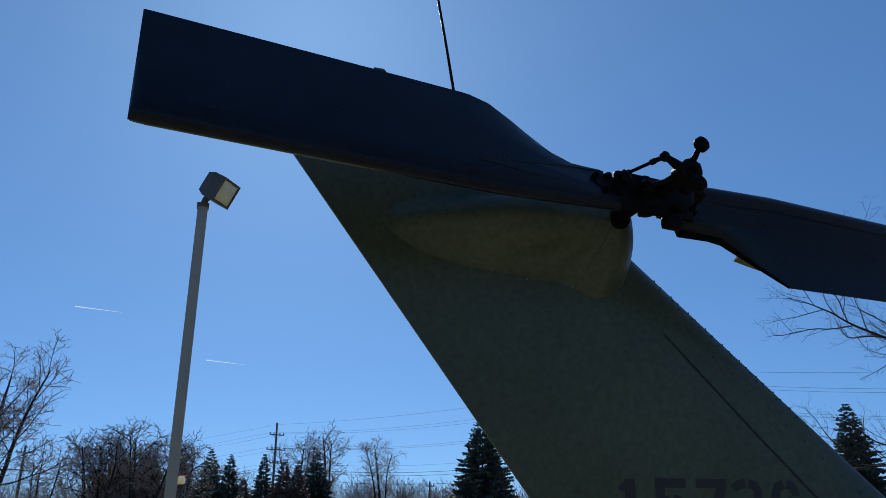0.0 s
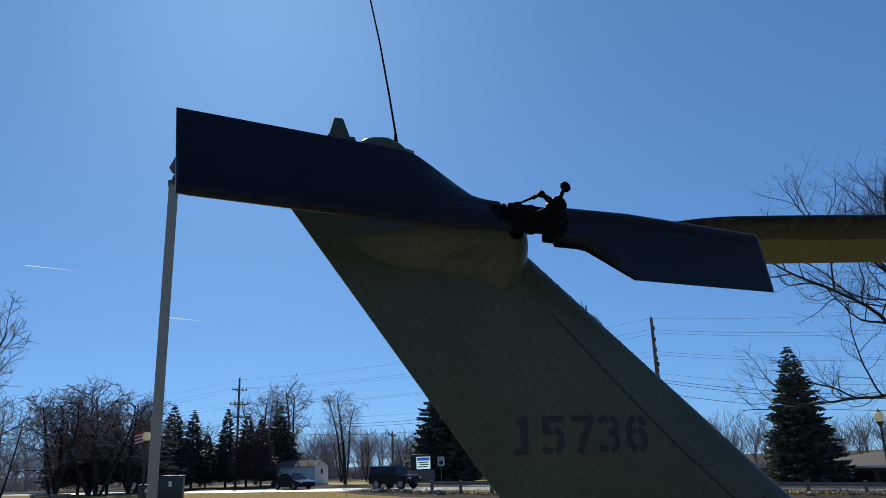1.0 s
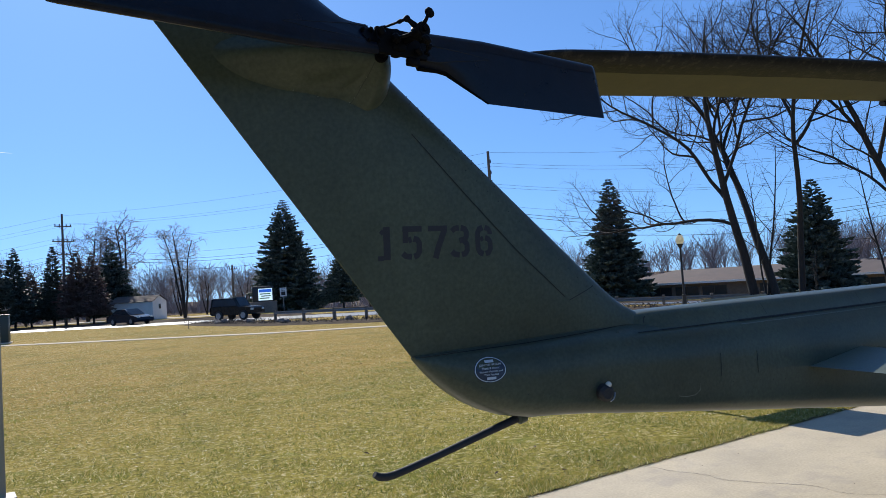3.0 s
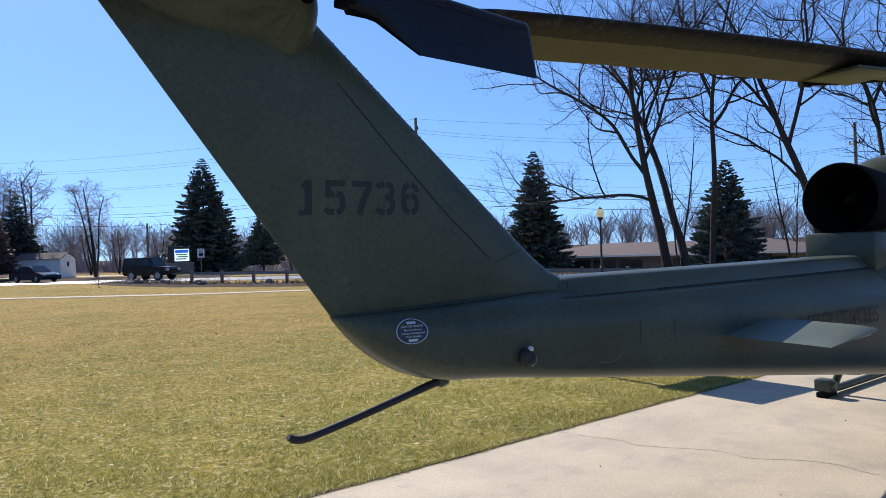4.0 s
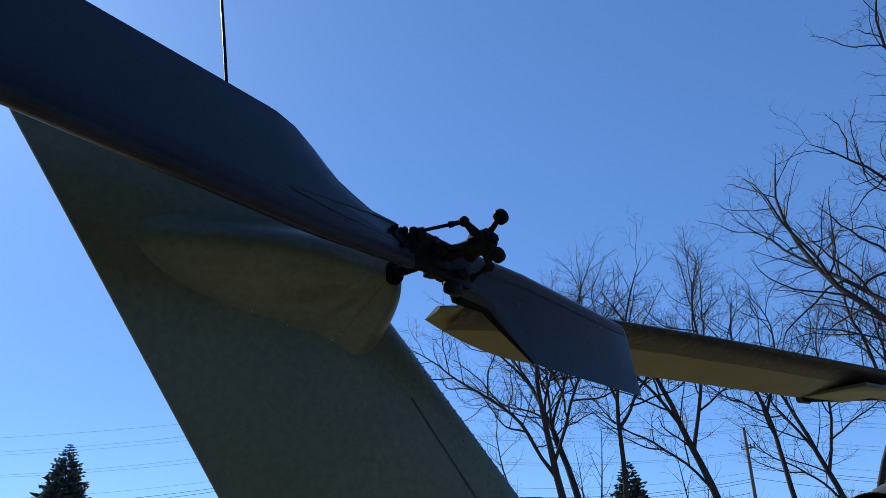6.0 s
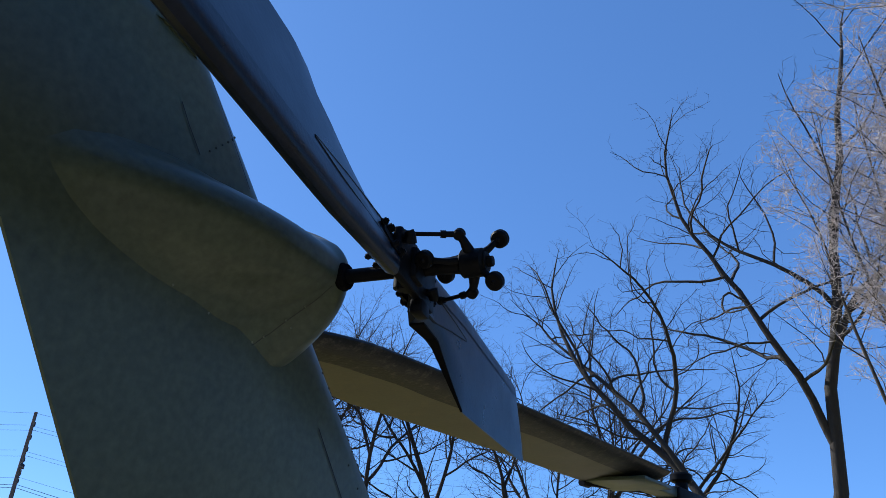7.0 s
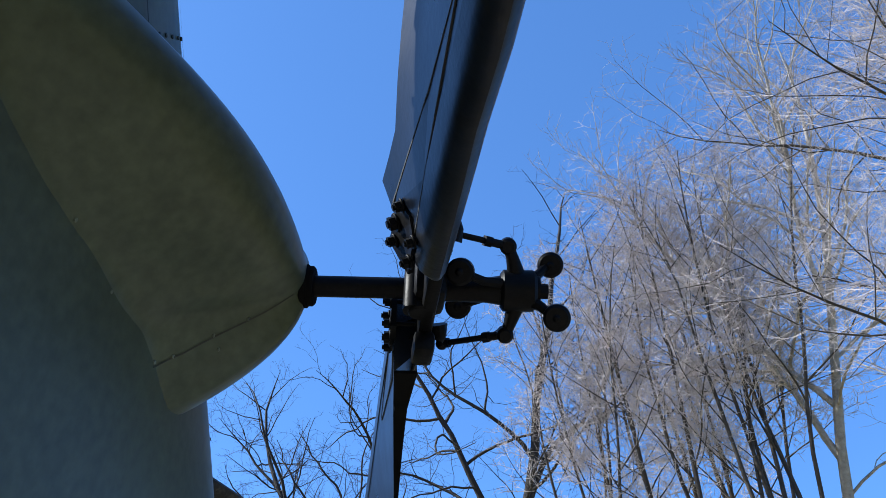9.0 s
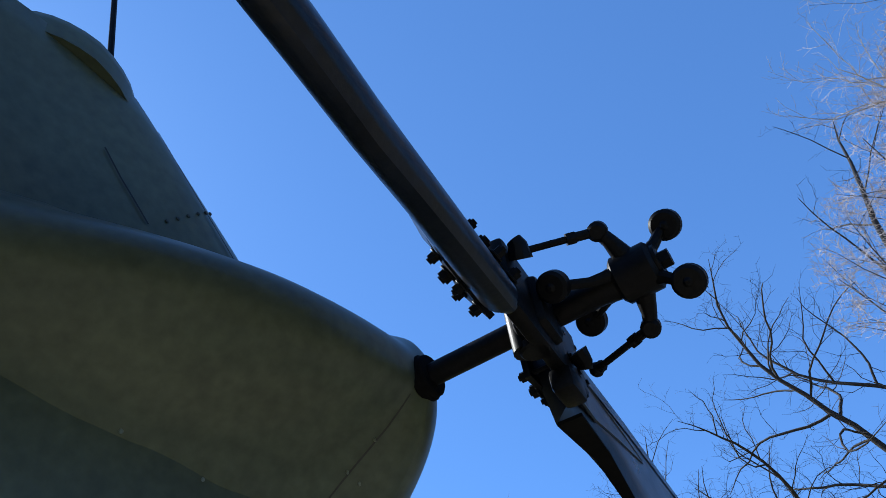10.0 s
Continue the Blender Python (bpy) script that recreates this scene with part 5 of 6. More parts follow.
TREE_KINDS = {
    # forked roadside trees: a leaning trunk with a long low limb, and straighter neighbours
    "fork": lambda: grow(3, [(0, 0, 116, 6, 15.6, 0.25)], clear=0.44, limb=0.40, ratio=0.62, dense=(1.1, 1.9, 3.4, 5.2), angle=(64, 36), bend=0.75, kink=0.165, lift=0.055, extra=((0.28, 118, 32, 9.6, -0.030), (0.36, 112, 62, 10.5, -0.008), (0.41, 300, 66, 10.0, 0.02), (0.55, 20, 66, 8.5, 0.03))),
    "fork_b": lambda: grow(14, [(0, 0, 110, 3.5, 17.0, 0.23)], clear=0.40, limb=0.36, ratio=0.62, dense=(1.1, 1.9, 3.4, 5.2), angle=(64, 36), bend=0.75, kink=0.165, lift=0.065, extra=((0.38, 118, 64, 10.0, 0.0), (0.52, 330, 62, 9.5, 0.02), (0.6, 190, 66, 8.5, 0.02))),
    "slim": lambda: grow(25, [(0, 0, 100, 2.0, 16.5, 0.17)], clear=0.42, limb=0.33, ratio=0.62, dense=(1.1, 1.9, 3.4, 5.2), angle=(64, 36), bend=0.75, kink=0.165, lift=0.07, extra=((0.48, 325, 60, 8.5, 0.02), (0.56, 100, 64, 8.0, 0.02))),
    "sway": lambda: grow(36, [(0, 0, 105, 5.5, 16.5, 0.23)], clear=0.38, limb=0.38, ratio=0.62, dense=(1.1, 1.9, 3.4, 5.2), angle=(64, 36), bend=0.75, kink=0.165, lift=0.05, extra=((0.30, 135, 55, 8.0, -0.035), (0.42, 310, 68, 10.5, 0.02), (0.5, 120, 70, 9.5, 0.02))),
    "sapling": lambda: grow(31, [(0, 0, 110, 6, 7.2, 0.060), (0.1, 0.1, 300, 9, 6.0, 0.045)], clear=0.25, limb=0.42, ratio=0.62, dense=(2.0, 2.6, 3.4, 3.0), girth=0.009, lift=0.06),
    # crooked dark trees
    "locust": lambda: grow(47, [(0, 0, 88, 11, 23.0, 0.24)], clear=0.40, limb=0.27, ratio=0.48, dense=(0.85, 2.0, 3.4, 4.5), angle=(66, 46), lift=0.05, bend=1.1, kink=0.22, extra=((0.30, 95, 68, 12.0, -0.012), (0.48, 80, 52, 8.0, 0.015), (0.40, 250, 70, 11.0, 0.005))),
    "locust_b": lambda: grow(59, [(0, 0, 80, 8, 21.0, 0.22)], clear=0.36, limb=0.27, ratio=0.48, dense=(0.85, 2.0, 3.4, 4.5), angle=(66, 46), lift=0.05, bend=1.1, kink=0.22, extra=((0.34, 90, 60, 12.5, -0.02), (0.42, 275, 68, 10.5, 0.0), (0.6, 60, 66, 7.5, 0.01))),
    # budding maples: clumps of upright stems with a haze of twigs
    "maple": lambda: grow(61, clump(61, 6, 20.5, 0.55, 6.5, 5.5, 0.100), clear=0.46, limb=0.24, ratio=0.50, dense=(1.7, 4.3, 7.6, 8.5), angle=(44, 46), lift=0.045, bend=0.5, kink=0.15, girth=0.0066, fine=0.0082, least=0.25, split=2, tipward=0.68),
    "maple_b": lambda: grow(72, clump(72, 5, 21.0, 0.5, 5.5, 7.0, 0.115), clear=0.44, limb=0.26, ratio=0.50, dense=(1.7, 4.3, 7.6, 8.5), angle=(46, 46), lift=0.045, bend=0.55, kink=0.15, girth=0.0066, fine=0.0082, least=0.25, split=2, tipward=0.68),
    "white": lambda: grow(76, [(0, 0, 85, 6, 22.0, 0.19), (0.3, -0.2, 290, 8, 21.0, 0.17)], clear=0.34, limb=0.34, ratio=0.58, dense=(1.1, 2.4, 4.2, 6.0), angle=(50, 36), lift=0.05, bend=0.75, kink=0.17, girth=0.0074, fine=0.0046, split=3, extra=((0.42, 100, 60, 11.0, 0.0), (0.48, 60, 64, 10.0, 0.02), (0.6, 150, 64, 9.0, 0.02))),
    "spreading": lambda: grow(79, [(0, 0, 80, 4, 19.0, 0.26)], clear=0.36, limb=0.42, ratio=0.60, dense=(1.1, 3.0, 5.6, 7.5), angle=(56, 40), lift=0.035, bend=0.65, kink=0.17, girth=0.0050, fine=0.0036, split=3,
                              extra=((0.33, 70, 14, 8.5, 0.008), (0.42, 96, 22, 8.5, 0.010), (0.50, 78, 48, 9.0, 0.02), (0.56, 50, 55, 8.5, 0.02), (0.60, 120, 50, 8.5, 0.02))),
    # far trees
    "round": lambda: grow(83, [(0, 0, 20, 3, 8.3, 0.16), (0, 0, 140, 16, 8.0, 0.12), (0, 0, 260, 15, 8.0, 0.12)], clear=0.24, limb=0.46, ratio=0.56, dense=(2.1, 2.9, 4.2, 4.0), angle=(64, 46), lift=0.05, fine=0.024, least=0.45, kink=0.13, tipward=0.7, split=2),
    "bushy": lambda: grow(88, [(0, 0, 20, 6, 7.8, 0.17), (0.3, 0.2, 200, 22, 7.8, 0.14), (-0.2, 0.3, 110, 26, 7.6, 0.14), (-0.1, -0.2, 300, 28, 7.4, 0.14)], clear=0.26, limb=0.56, ratio=0.56, dense=(2.0, 2.8, 4.2, 4.2), angle=(66, 48), lift=0.03, bend=0.7, fine=0.027, least=0.45, kink=0.18, tipward=0.7),
    "vase": lambda: grow(94, [(0, 0, 100, 2, 9.2, 0.19), (0, 0, 30, 11, 8.9, 0.11), (0, 0, 210, 11, 8.9, 0.11)], clear=0.42, limb=0.34, ratio=0.56, dense=(3.0, 3.6, 5.0, 4.6), angle=(70, 44), lift=0.045, fine=0.019, least=0.38, kink=0.13, split=2, tipward=0.85),
    "broad": lambda: grow(105, [(0, 0, 20, 4, 13.0, 0.30), (0.3, 0, 330, 18, 12.5, 0.2), (-0.2, 0.2, 150, 20, 12.0, 0.2)], clear=0.2, limb=0.46, ratio=0.56, dense=(1.6, 2.6, 4.0, 4.2), angle=(62, 42), lift=0.05, bend=0.6, kink=0.15, fine=0.020, least=0.40, tipward=0.75),
}
TREE_MATS = {"maple": (BARK_MID, TWIG_PALE), "maple_b": (BARK_MID, TWIG_PALE), "white": (BARK_PALE, TWIG_PALE), "spreading": (BARK_MID, TWIG_PALE), "vase": (BARK, TWIG_PALE), "round": (BARK, TWIG_FAR), "broad": (BARK, TWIG_FAR), "bushy": (BARK, TWIG_FAR)}


def spruce(seed, height, width, mat, label, x, y, z, bare_foot=0.04, name="spruce_tree", thin=1.0, taper=0.80):
    rng = random.Random(seed)
    root = thing(name, (x, y, z), label, "tree", "")
    s = Shape()
    s.tube([(0, 0, -0.2), (0, 0, height * 0.5), (0, 0, height * 0.97)], [height * 0.017, height * 0.010, 0.01], 8)
    part("trunk", s, BARK, root)
    s = Shape()
    levels = int(26 + height * 2.2)
    for i in range(levels):
        t = bare_foot + (1 - bare_foot) * (i + rng.random() * 0.6) / levels
        reach = width / 2 * (1 - t) ** taper * (0.72 if t < bare_foot + 0.05 else 1.0) + 0.08
        count = max(5, int((8 + 12 * (1 - t)) * thin))
        for k in range(count):
            a = 2 * math.pi * (k + rng.random()) / count
            r = reach * rng.uniform(0.62, 1.12)
            base = height * (t + rng.uniform(-1.1, 1.1) / levels) if t < 0.95 else height * t
            droop = -0.18 - 0.25 * (1 - t)
            n = max(2, int(r / 0.30))
            for j in range(n + 1):
                u = (j + 0.4) / (n + 0.4)
                if u < 0.25:
                    continue
                px, py = math.cos(a) * r * u, math.sin(a) * r * u
                pz = base + r * u * droop + 0.22 * r * u * u
                for side in (-1, 0, 1):
                    b = a + side * rng.uniform(0.5, 1.0)
                    size = (0.30 + 0.12 * r) * (1.15 - 0.5 * u) * rng.uniform(0.75, 1.3) * (0.62 + 0.38 * min(1.0, 6 * (1 - t)))
                    q = Vector((px, py, pz))
                    d = Vector((math.cos(b), math.sin(b), rng.uniform(-0.25, 0.25))) * size
                    e = Vector((-math.sin(b), math.cos(b), rng.uniform(-0.3, 0.3))) * size * 0.34
                    f = Vector((0, 0, -size * 0.48))
                    s.add([q - d * 0.25, q + d * 0.35 + e, q + d, q + d * 0.35 - e, q + d * 0.3 + f], [(0, 1, 4), (1, 2, 4), (2, 3, 4), (3, 0, 4), (0, 3, 2, 1)])
    tip = Vector((0, 0, height))
    s.tube([tip - Vector((0, 0, height * 0.06)), tip], [0.05, 0.004], 5)
    part("crown", s, mat, root, smooth=0)
    return root


def near_trees():
    dark = "tall leafless tree with dark bark and an open crown"
    for kind, x, y, size, turn in (("fork", 32.6, 19.65, 1.0, 0), ("fork_b", 33.1, 18.85, 1.0, 0), ("slim", 33.7, 17.9, 1.0, 0), ("sway", 36.0, 13.3, 1.0, 0), ("slim", 37.6, 10.6, 0.95, 200),
                                   ("fork_b", 41.0, 9.4, 1.0, 190), ("sway", 46.5, 10.5, 0.95, 330)):
        plant(kind, x, y, ground_z(x) - 0.05, size, turn, dark, group="bare trees by the road")
    plant("sapling", 32.85, 19.3, ground_z(32.85), 1.15, 200, "thin leafless young tree between larger trunks")
    plant("sapling", 35.5, 14.6, ground_z(35.5), 1.0, 0, "thin leafless young tree beside the guard rail")
    plant("sapling", 34.0, 17.3, ground_z(34.0), 0.42, 90, "low leafless shrub on the verge", name="bare_shrub")
    plant("sapling", 36.0, 12.0, ground_z(36.0), 0.5, 200, "low leafless shrub on the verge", name="bare_shrub")
    plant("locust", 32.0, -2.9, ground_z(32.0), 1.30, 0, "tall leafless tree with crooked dark limbs", group="bare trees by the pad")
    plant("locust_b", 32.0, 0.2, ground_z(32.0), 1.15, 0, "tall leafless tree with crooked dark limbs", group="bare trees by the pad")
    plant("locust_b", 39.0, 5.0, ground_z(39.0), 0.8, 170, "tall leafless tree with crooked dark limbs", group="bare trees by the pad")
    pale = "tall leafless maple with a clump of sunlit stems and budding twigs"
    for kind, x, y, size, turn in (("maple", 23.0, -6.5, 0.90, 0), ("maple_b", 22.0, -8.9, 1.0, 0), ("maple", 20.8, -11.2, 1.06, 15), ("maple_b", 26.0, -12.0, 1.1, 330)):
        plant(kind, x, y, ground_z(x), size, turn, pale, group="budding maples")
    plant("white", 24.0, -13.0, 0.0, 1.22, 0, "tall leafless tree with white bark on its upper limbs")
    plant("spreading", 8.8, -13.3, 0.0, 1.04, 0, "tall leafless tree with long limbs reaching over the pad")


near_trees()


def far_side():
    spruce(1, 13.9, 10.4, SPRUCE, "large dense blue green spruce beside the road", 34.4, 85.4, ground_z(34.4))
    spruce(2, 11.6, 6.9, SPRUCE, "dense dark spruce behind the guard rail", 51.2, 46.65, ground_z(51.2))
    spruce(3, 8.5, 6.6, SPRUCE, "broad blue green spruce among bare trees", 50.8, 26.8, ground_z(50.8), thin=0.9)
    spruce(4, 6.6, 5.6, SPRUCE, "round topped dark pine", 35.5, 72.0, ground_z(35.5), 0.2, "pine_tree", 0.8)
    row = "dark dense spruce in a row across the road"
    for k, (x, y, h, w) in enumerate(((3.2, 90.1, 9.4, 5.6), (5.5, 92.0, 8.9, 4.4), (9.5, 93.6, 9.2, 4.2), (16.2, 95.7, 9.7, 6.8), (-9, 102, 9, 4.2), (1.0, 104, 8.5, 3.6))):
        tagged(spruce(10 + k, h, w * 1.2, SPRUCE, row, x, y, 0.0, 0.13, thin=0.72, taper=0.98), group="spruces across the road")
    brown = "brownish needled conifer with a bare foot"
    for k, (x, y, h, w) in enumerate(((-5.9, 86.1, 8.9, 7.0), (-3.2, 87.0, 9.2, 6.4), (-0.2, 88.2, 9.2, 5.6), (11.2, 88.4, 8.2, 4.8), (12.8, 88.1, 7.8, 4.2), (7.4, 96.0, 6.4, 4.0))):
        tagged(spruce(30 + k, h, w * 1.15, RUSTY, brown, x, y, 0.0, 0.17, "conifer_tree", 0.72, 0.9), group="brown conifers")
    bare = "leafless tree beyond the road"
    for kind, x, y, size, turn in (("vase", 21.7, 84.3, 1.12, 0), ("round", 18.0, 100.5, 1.45, 30), ("round", 14.5, 104, 1.35, 100), ("bushy", -4.0, 79.5, 1.25, 60), ("bushy", -7.6, 80.0, 1.15, 10), ("bushy", -1.0, 81.5, 1.1, 200), ("round", -4.8, 84.5, 1.0, 100),
                                   ("round", 3.0, 104, 0.95, 140), ("round", -10.4, 66.5, 0.80, 250), ("broad", -13.6, 62, 1.12, 80), ("broad", -22.0, 78, 0.95, 10), ("round", 7.5, 104, 0.95, 300), ("round", 27.0, 94, 0.62, 20),
                                   ("round", 32.7, 96, 0.66, 90), ("vase", 42.0, 78, 0.75, 50), ("round", 47.0, 82, 0.7, 10), ("vase", 60.0, 70, 0.7, 80), ("round", 24.5, 97, 0.70, 260), ("round", 36.5, 99, 0.7, 130)):
        plant(kind, x, y, ground_z(x), size, turn, bare, group="bare trees across the road")


far_side()


def far_woods():
    """The leafless wood all round, far off: stems with upright sprays."""
    rng = random.Random(77)
    s = Shape()
    for k in range(330):
        a = 2 * math.pi * rng.random()
        d = rng.uniform(125, 190)
        if rng.random() < 0.80:
            a = radians(rng.uniform(8, 118))
        base = Vector((math.cos(a) * d, math.sin(a) * d, -1.5))
        h = rng.uniform(6.5, 11.5) * (d / 150)
        w = h * rng.uniform(0.32, 0.55)
        s.tube([base, base + Vector((0, 0, h * 0.5))], [0.18, 0.09], 4, False)
        for j in range(30):
            b = 2 * math.pi * rng.random()
            z0 = h * rng.uniform(0.12, 0.6)
            q = base + Vector((0, 0, z0))
            r = w * rng.uniform(0.3, 1.0)
            e = q + Vector((math.cos(b) * r, math.sin(b) * r, rng.uniform(0.35, 1.0) * (h - z0)))
            s.tube([q, e], [0.050, 0.020], 3, False)
            for i in range(3):
                q2 = q.lerp(e, rng.uniform(0.3, 1.0))
                e2 = q2 + Vector((rng.uniform(-1, 1), rng.uniform(-1, 1), rng.uniform(0.3, 1.4))) * h * 0.13
                s.tube([q2, e2], [0.030, 0.016], 3, False)
    # undergrowth along the wood's foot
    for k in range(900):
        a = 2 * math.pi * rng.random() if k % 3 == 0 else radians(rng.uniform(8, 118))
        d = rng.uniform(112, 150)
        base = Vector((math.cos(a) * d, math.sin(a) * d, -1.5 if math.cos(a) * d > 40 else -0.1))
        h = rng.uniform(1.0, 2.8)
        for j in range(10):
            b = 2 * math.pi * rng.random()
            q = base + Vector((math.cos(b), math.sin(b), 0)) * rng.uniform(0, 0.8)
            e = q + Vector((math.cos(b) * h * rng.uniform(0.2, 0.8), math.sin(b) * h * rng.uniform(0.2, 0.8), h * rng.uniform(0.6, 1.1)))
            s.tube([q, e], [0.07, 0.03], 3, False)
    me = bpy.data.meshes.new("far_woods")
    me.from_pydata(s.v, [], s.f)
    me.materials.append(TWIG_FAR)
    tagged(new("far_woods", me), "grey brown leafless woods along the horizon", "woods", kind="stuff")


far_woods()


def forest_floor():
    """Leaf litter under the woods, out to the horizon."""
    s = Shape()
    n = 120
    loops = [[(math.cos(2 * math.pi * k / n) * r + 10, math.sin(2 * math.pi * k / n) * r + 10, ground_z(math.cos(2 * math.pi * k / n) * r + 10) + 0.05) for k in range(n)] for r in (96, 104, 116, 135, 180, 300, 800, 2800)]
    s.rings(loops, caps=False)
    single("ground", s, LITTER, "brown leaf litter under the far woods", "woodland floor", "structure", smooth=0)


forest_floor()


def flood_light():
    x, y, top = -0.782, 5.86, 5.17
    root = thing("flood_light", (x, y, 0), "tan square steel pole with a tilted bronze floodlight", "floodlight")
    s = Shape()
    s.box((-0.052, -0.052, 0.0), (0.052, 0.052, top), c=0.008)
    part("pole", s, POLE_TAN, root)
    s = Shape()
    s.box((-0.14, -0.14, 0.0), (0.14, 0.14, 0.03), c=0.008)
    part("base_plate", s, POLE_TAN, root)
    s = Shape()
    s.box((-0.062, -0.062, top - 0.03), (0.062, 0.062, top + 0.012), c=0.006)
    s.tube([(0, 0, top), (0.02, -0.01, top + 0.07), (0.07, -0.03, top + 0.12)], [0.036, 0.036, 0.04], 12)
    part("knuckle", s, BRONZE, root)
    aim = Matrix.Translation((0.15, -0.04, top + 0.185)) @ pose(0, 0, 0, 0, 0, -36) @ pose(0, 0, 0, 0, 30, 0) @ Matrix.Scale(0.78, 4)
    s = Shape()
    back = [(-0.19, -0.15, -0.13), (-0.19, 0.15, -0.13), (-0.19, 0.15, 0.15), (-0.19, -0.15, 0.15)]
    mid = [(-0.06, -0.19, -0.18), (-0.06, 0.19, -0.18), (-0.06, 0.19, 0.18), (-0.06, -0.19, 0.18)]
    front = [(0.14, -0.19, -0.18), (0.14, 0.19, -0.18), (0.14, 0.19, 0.18), (0.14, -0.19, 0.18)]
    inner = [(0.14, -0.165, -0.155), (0.14, 0.165, -0.155), (0.14, 0.165, 0.155), (0.14, -0.165, 0.155)]
    deep = [(0.11, -0.16, -0.15), (0.11, 0.16, -0.15), (0.11, 0.16, 0.15), (0.11, -0.16, 0.15)]
    s.rings([back, mid, front, inner, deep], True, aim)
    part("housing", s, BRONZE, root, "dark bronze lamp box")
    s = Shape()
    s.box((0.118, -0.158, -0.148), (0.130, 0.158, 0.148), aim, 0.003)
    part("lens", s, LENS, root, "frosted glass lens")


flood_light()


def post_lamp(x, y, z, h):
    root = thing("street_lamp", (x, y, z), "black iron post lamp with a milky acorn globe", "street lamp", "post lamps")
    k = h / 3.6
    root.scale = (k, k, k)
    s = Shape()
    s.tube([(0, 0, 0), (0, 0, 0.12), (0, 0, 0.16), (0, 0, 0.7), (0, 0, 0.76), (0, 0, 0.8)], [0.16, 0.16, 0.12, 0.09, 0.10, 0.06], 16)
    s.tube([(0, 0, 0.78), (0, 0, 2.95)], [0.055, 0.042], 14)
    part("post", s, BLACK_IRON, root)
    s = Shape()
    s.tube([(0, 0, 2.90), (0, 0, 2.96), (0, 0, 3.06), (0, 0, 3.10)], [0.05, 0.09, 0.14, 0.15], 16)
    part("fitter", s, BLACK_IRON, root)
    s = Shape()
    prof = [(3.10, 0.12), (3.17, 0.17), (3.26, 0.195), (3.36, 0.18), (3.45, 0.13), (3.50, 0.09)]
    s.rings([[(r * math.cos(2 * math.pi * i / 18), r * math.sin(2 * math.pi * i / 18), zz) for i in range(18)] for zz, r in prof])
    part("globe", s, GLOBE, root, "milky warm white globe", smooth=60)
    s = Shape()
    s.tube([(0, 0, 3.49), (0, 0, 3.53), (0, 0, 3.56), (0, 0, 3.62)], [0.10, 0.08, 0.03, 0.006], 14)
    part("finial", s, BLACK_IRON, root)


post_lamp(-0.3, 44.0, 0.0, 4.3)
post_lamp(25.86, 18.68, 0.0, 3.45)


def cabinets():
    for x, y, w, d, h, label in ((1.45, 50.2, 1.5, 1.4, 1.75, "tall dark green utility cabinet on the lawn"), (0.05, 50.0, 0.95, 0.9, 1.25, "low dark green utility cabinet on the lawn")):
        root = thing("utility_cabinet", (x, y, 0), label, "cabinet", "utility cabinets", -8)
        s = Shape()
        s.box((-w / 2, -d / 2, 0.06), (w / 2, d / 2, h - 0.06), c=0.02)
        part("body", s, BOX_GREEN, root)
        s = Shape()
        s.box((-w / 2 - 0.04, -d / 2 - 0.04, h - 0.07), (w / 2 + 0.04, d / 2 + 0.04, h), c=0.02)
        part("lid", s, BOX_GREEN, root)
        s = Shape()
        s.box((-w / 2 - 0.1, -d / 2 - 0.1, -0.05), (w / 2 + 0.1, d / 2 + 0.1, 0.07), c=0.01)
        part("plinth", s, PATH_CONCRETE, root)
        s = Shape()
        s.box((-0.10, -d / 2 - 0.006, h * 0.62), (0.10, -d / 2 - 0.001, h * 0.80))
        part("notice", s, SIGN_WHITE, root, "small pale warning notice")


cabinets()


def bench():
    root = thing("bench", (-5.2, 48.2, 0), "brown slatted park bench on the lawn", "bench", turn=8)
    for k in range(5):
        s = Shape()
        s.box((-1.05, -0.26 + 0.105 * k, 0.43), (1.05, -0.17 + 0.105 * k, 0.465), c=0.008)
        part("seat_slat", s, POLE_WOOD, root)
    for k in range(4):
        s = Shape()
        s.box((-1.05, 0.27, 0.52 + 0.105 * k), (1.05, 0.305, 0.61 + 0.105 * k), c=0.008)
        part("back_slat", s, POLE_WOOD, root)
    for x in (-0.9, 0.0, 0.9):
        s = Shape()
        s.box((x - 0.03, -0.26, 0), (x + 0.03, -0.20, 0.43), c=0.006)
        s.box((x - 0.03, 0.24, 0), (x + 0.03, 0.30, 0.92), c=0.006)
        s.box((x - 0.03, -0.26, 0.38), (x + 0.03, 0.30, 0.43), c=0.006)
        part("leg_frame", s, BLACK_IRON, root)


bench()


def wood_pole(x, y, z, h, arms, turn, label):
    root = thing("utility_pole", (x, y, z), label, "utility pole", "utility poles", turn)
    s = Shape()
    s.tube([(0, 0, -0.3), (0, 0, h * 0.5), (0, 0, h)], [0.17, 0.145, 0.11], 12)
    part("pole", s, POLE_WOOD, root)
    for zz, w in arms:
        s = Shape()
        s.box((-w / 2, -0.18, zz - 0.06), (w / 2, -0.07, zz + 0.06), c=0.01)
        s.tube([(-w * 0.28, -0.12, zz), (0, -0.13, zz - 0.5)], 0.02, 6)
        s.tube([(w * 0.28, -0.12, zz), (0, -0.13, zz - 0.5)], 0.02, 6)
        part("crossarm", s, POLE_WOOD, root)
        for px in (-w * 0.46, -w * 0.2, w * 0.2, w * 0.46):
            s = Shape()
            s.tube([(px, -0.12, zz + 0.05), (px, -0.12, zz + 0.12), (px, -0.12, zz + 0.2), (px, -0.12, zz + 0.26)], [0.03, 0.06, 0.06, 0.02], 8)
            part("insulator", s, BLACK_IRON, root)
    return root


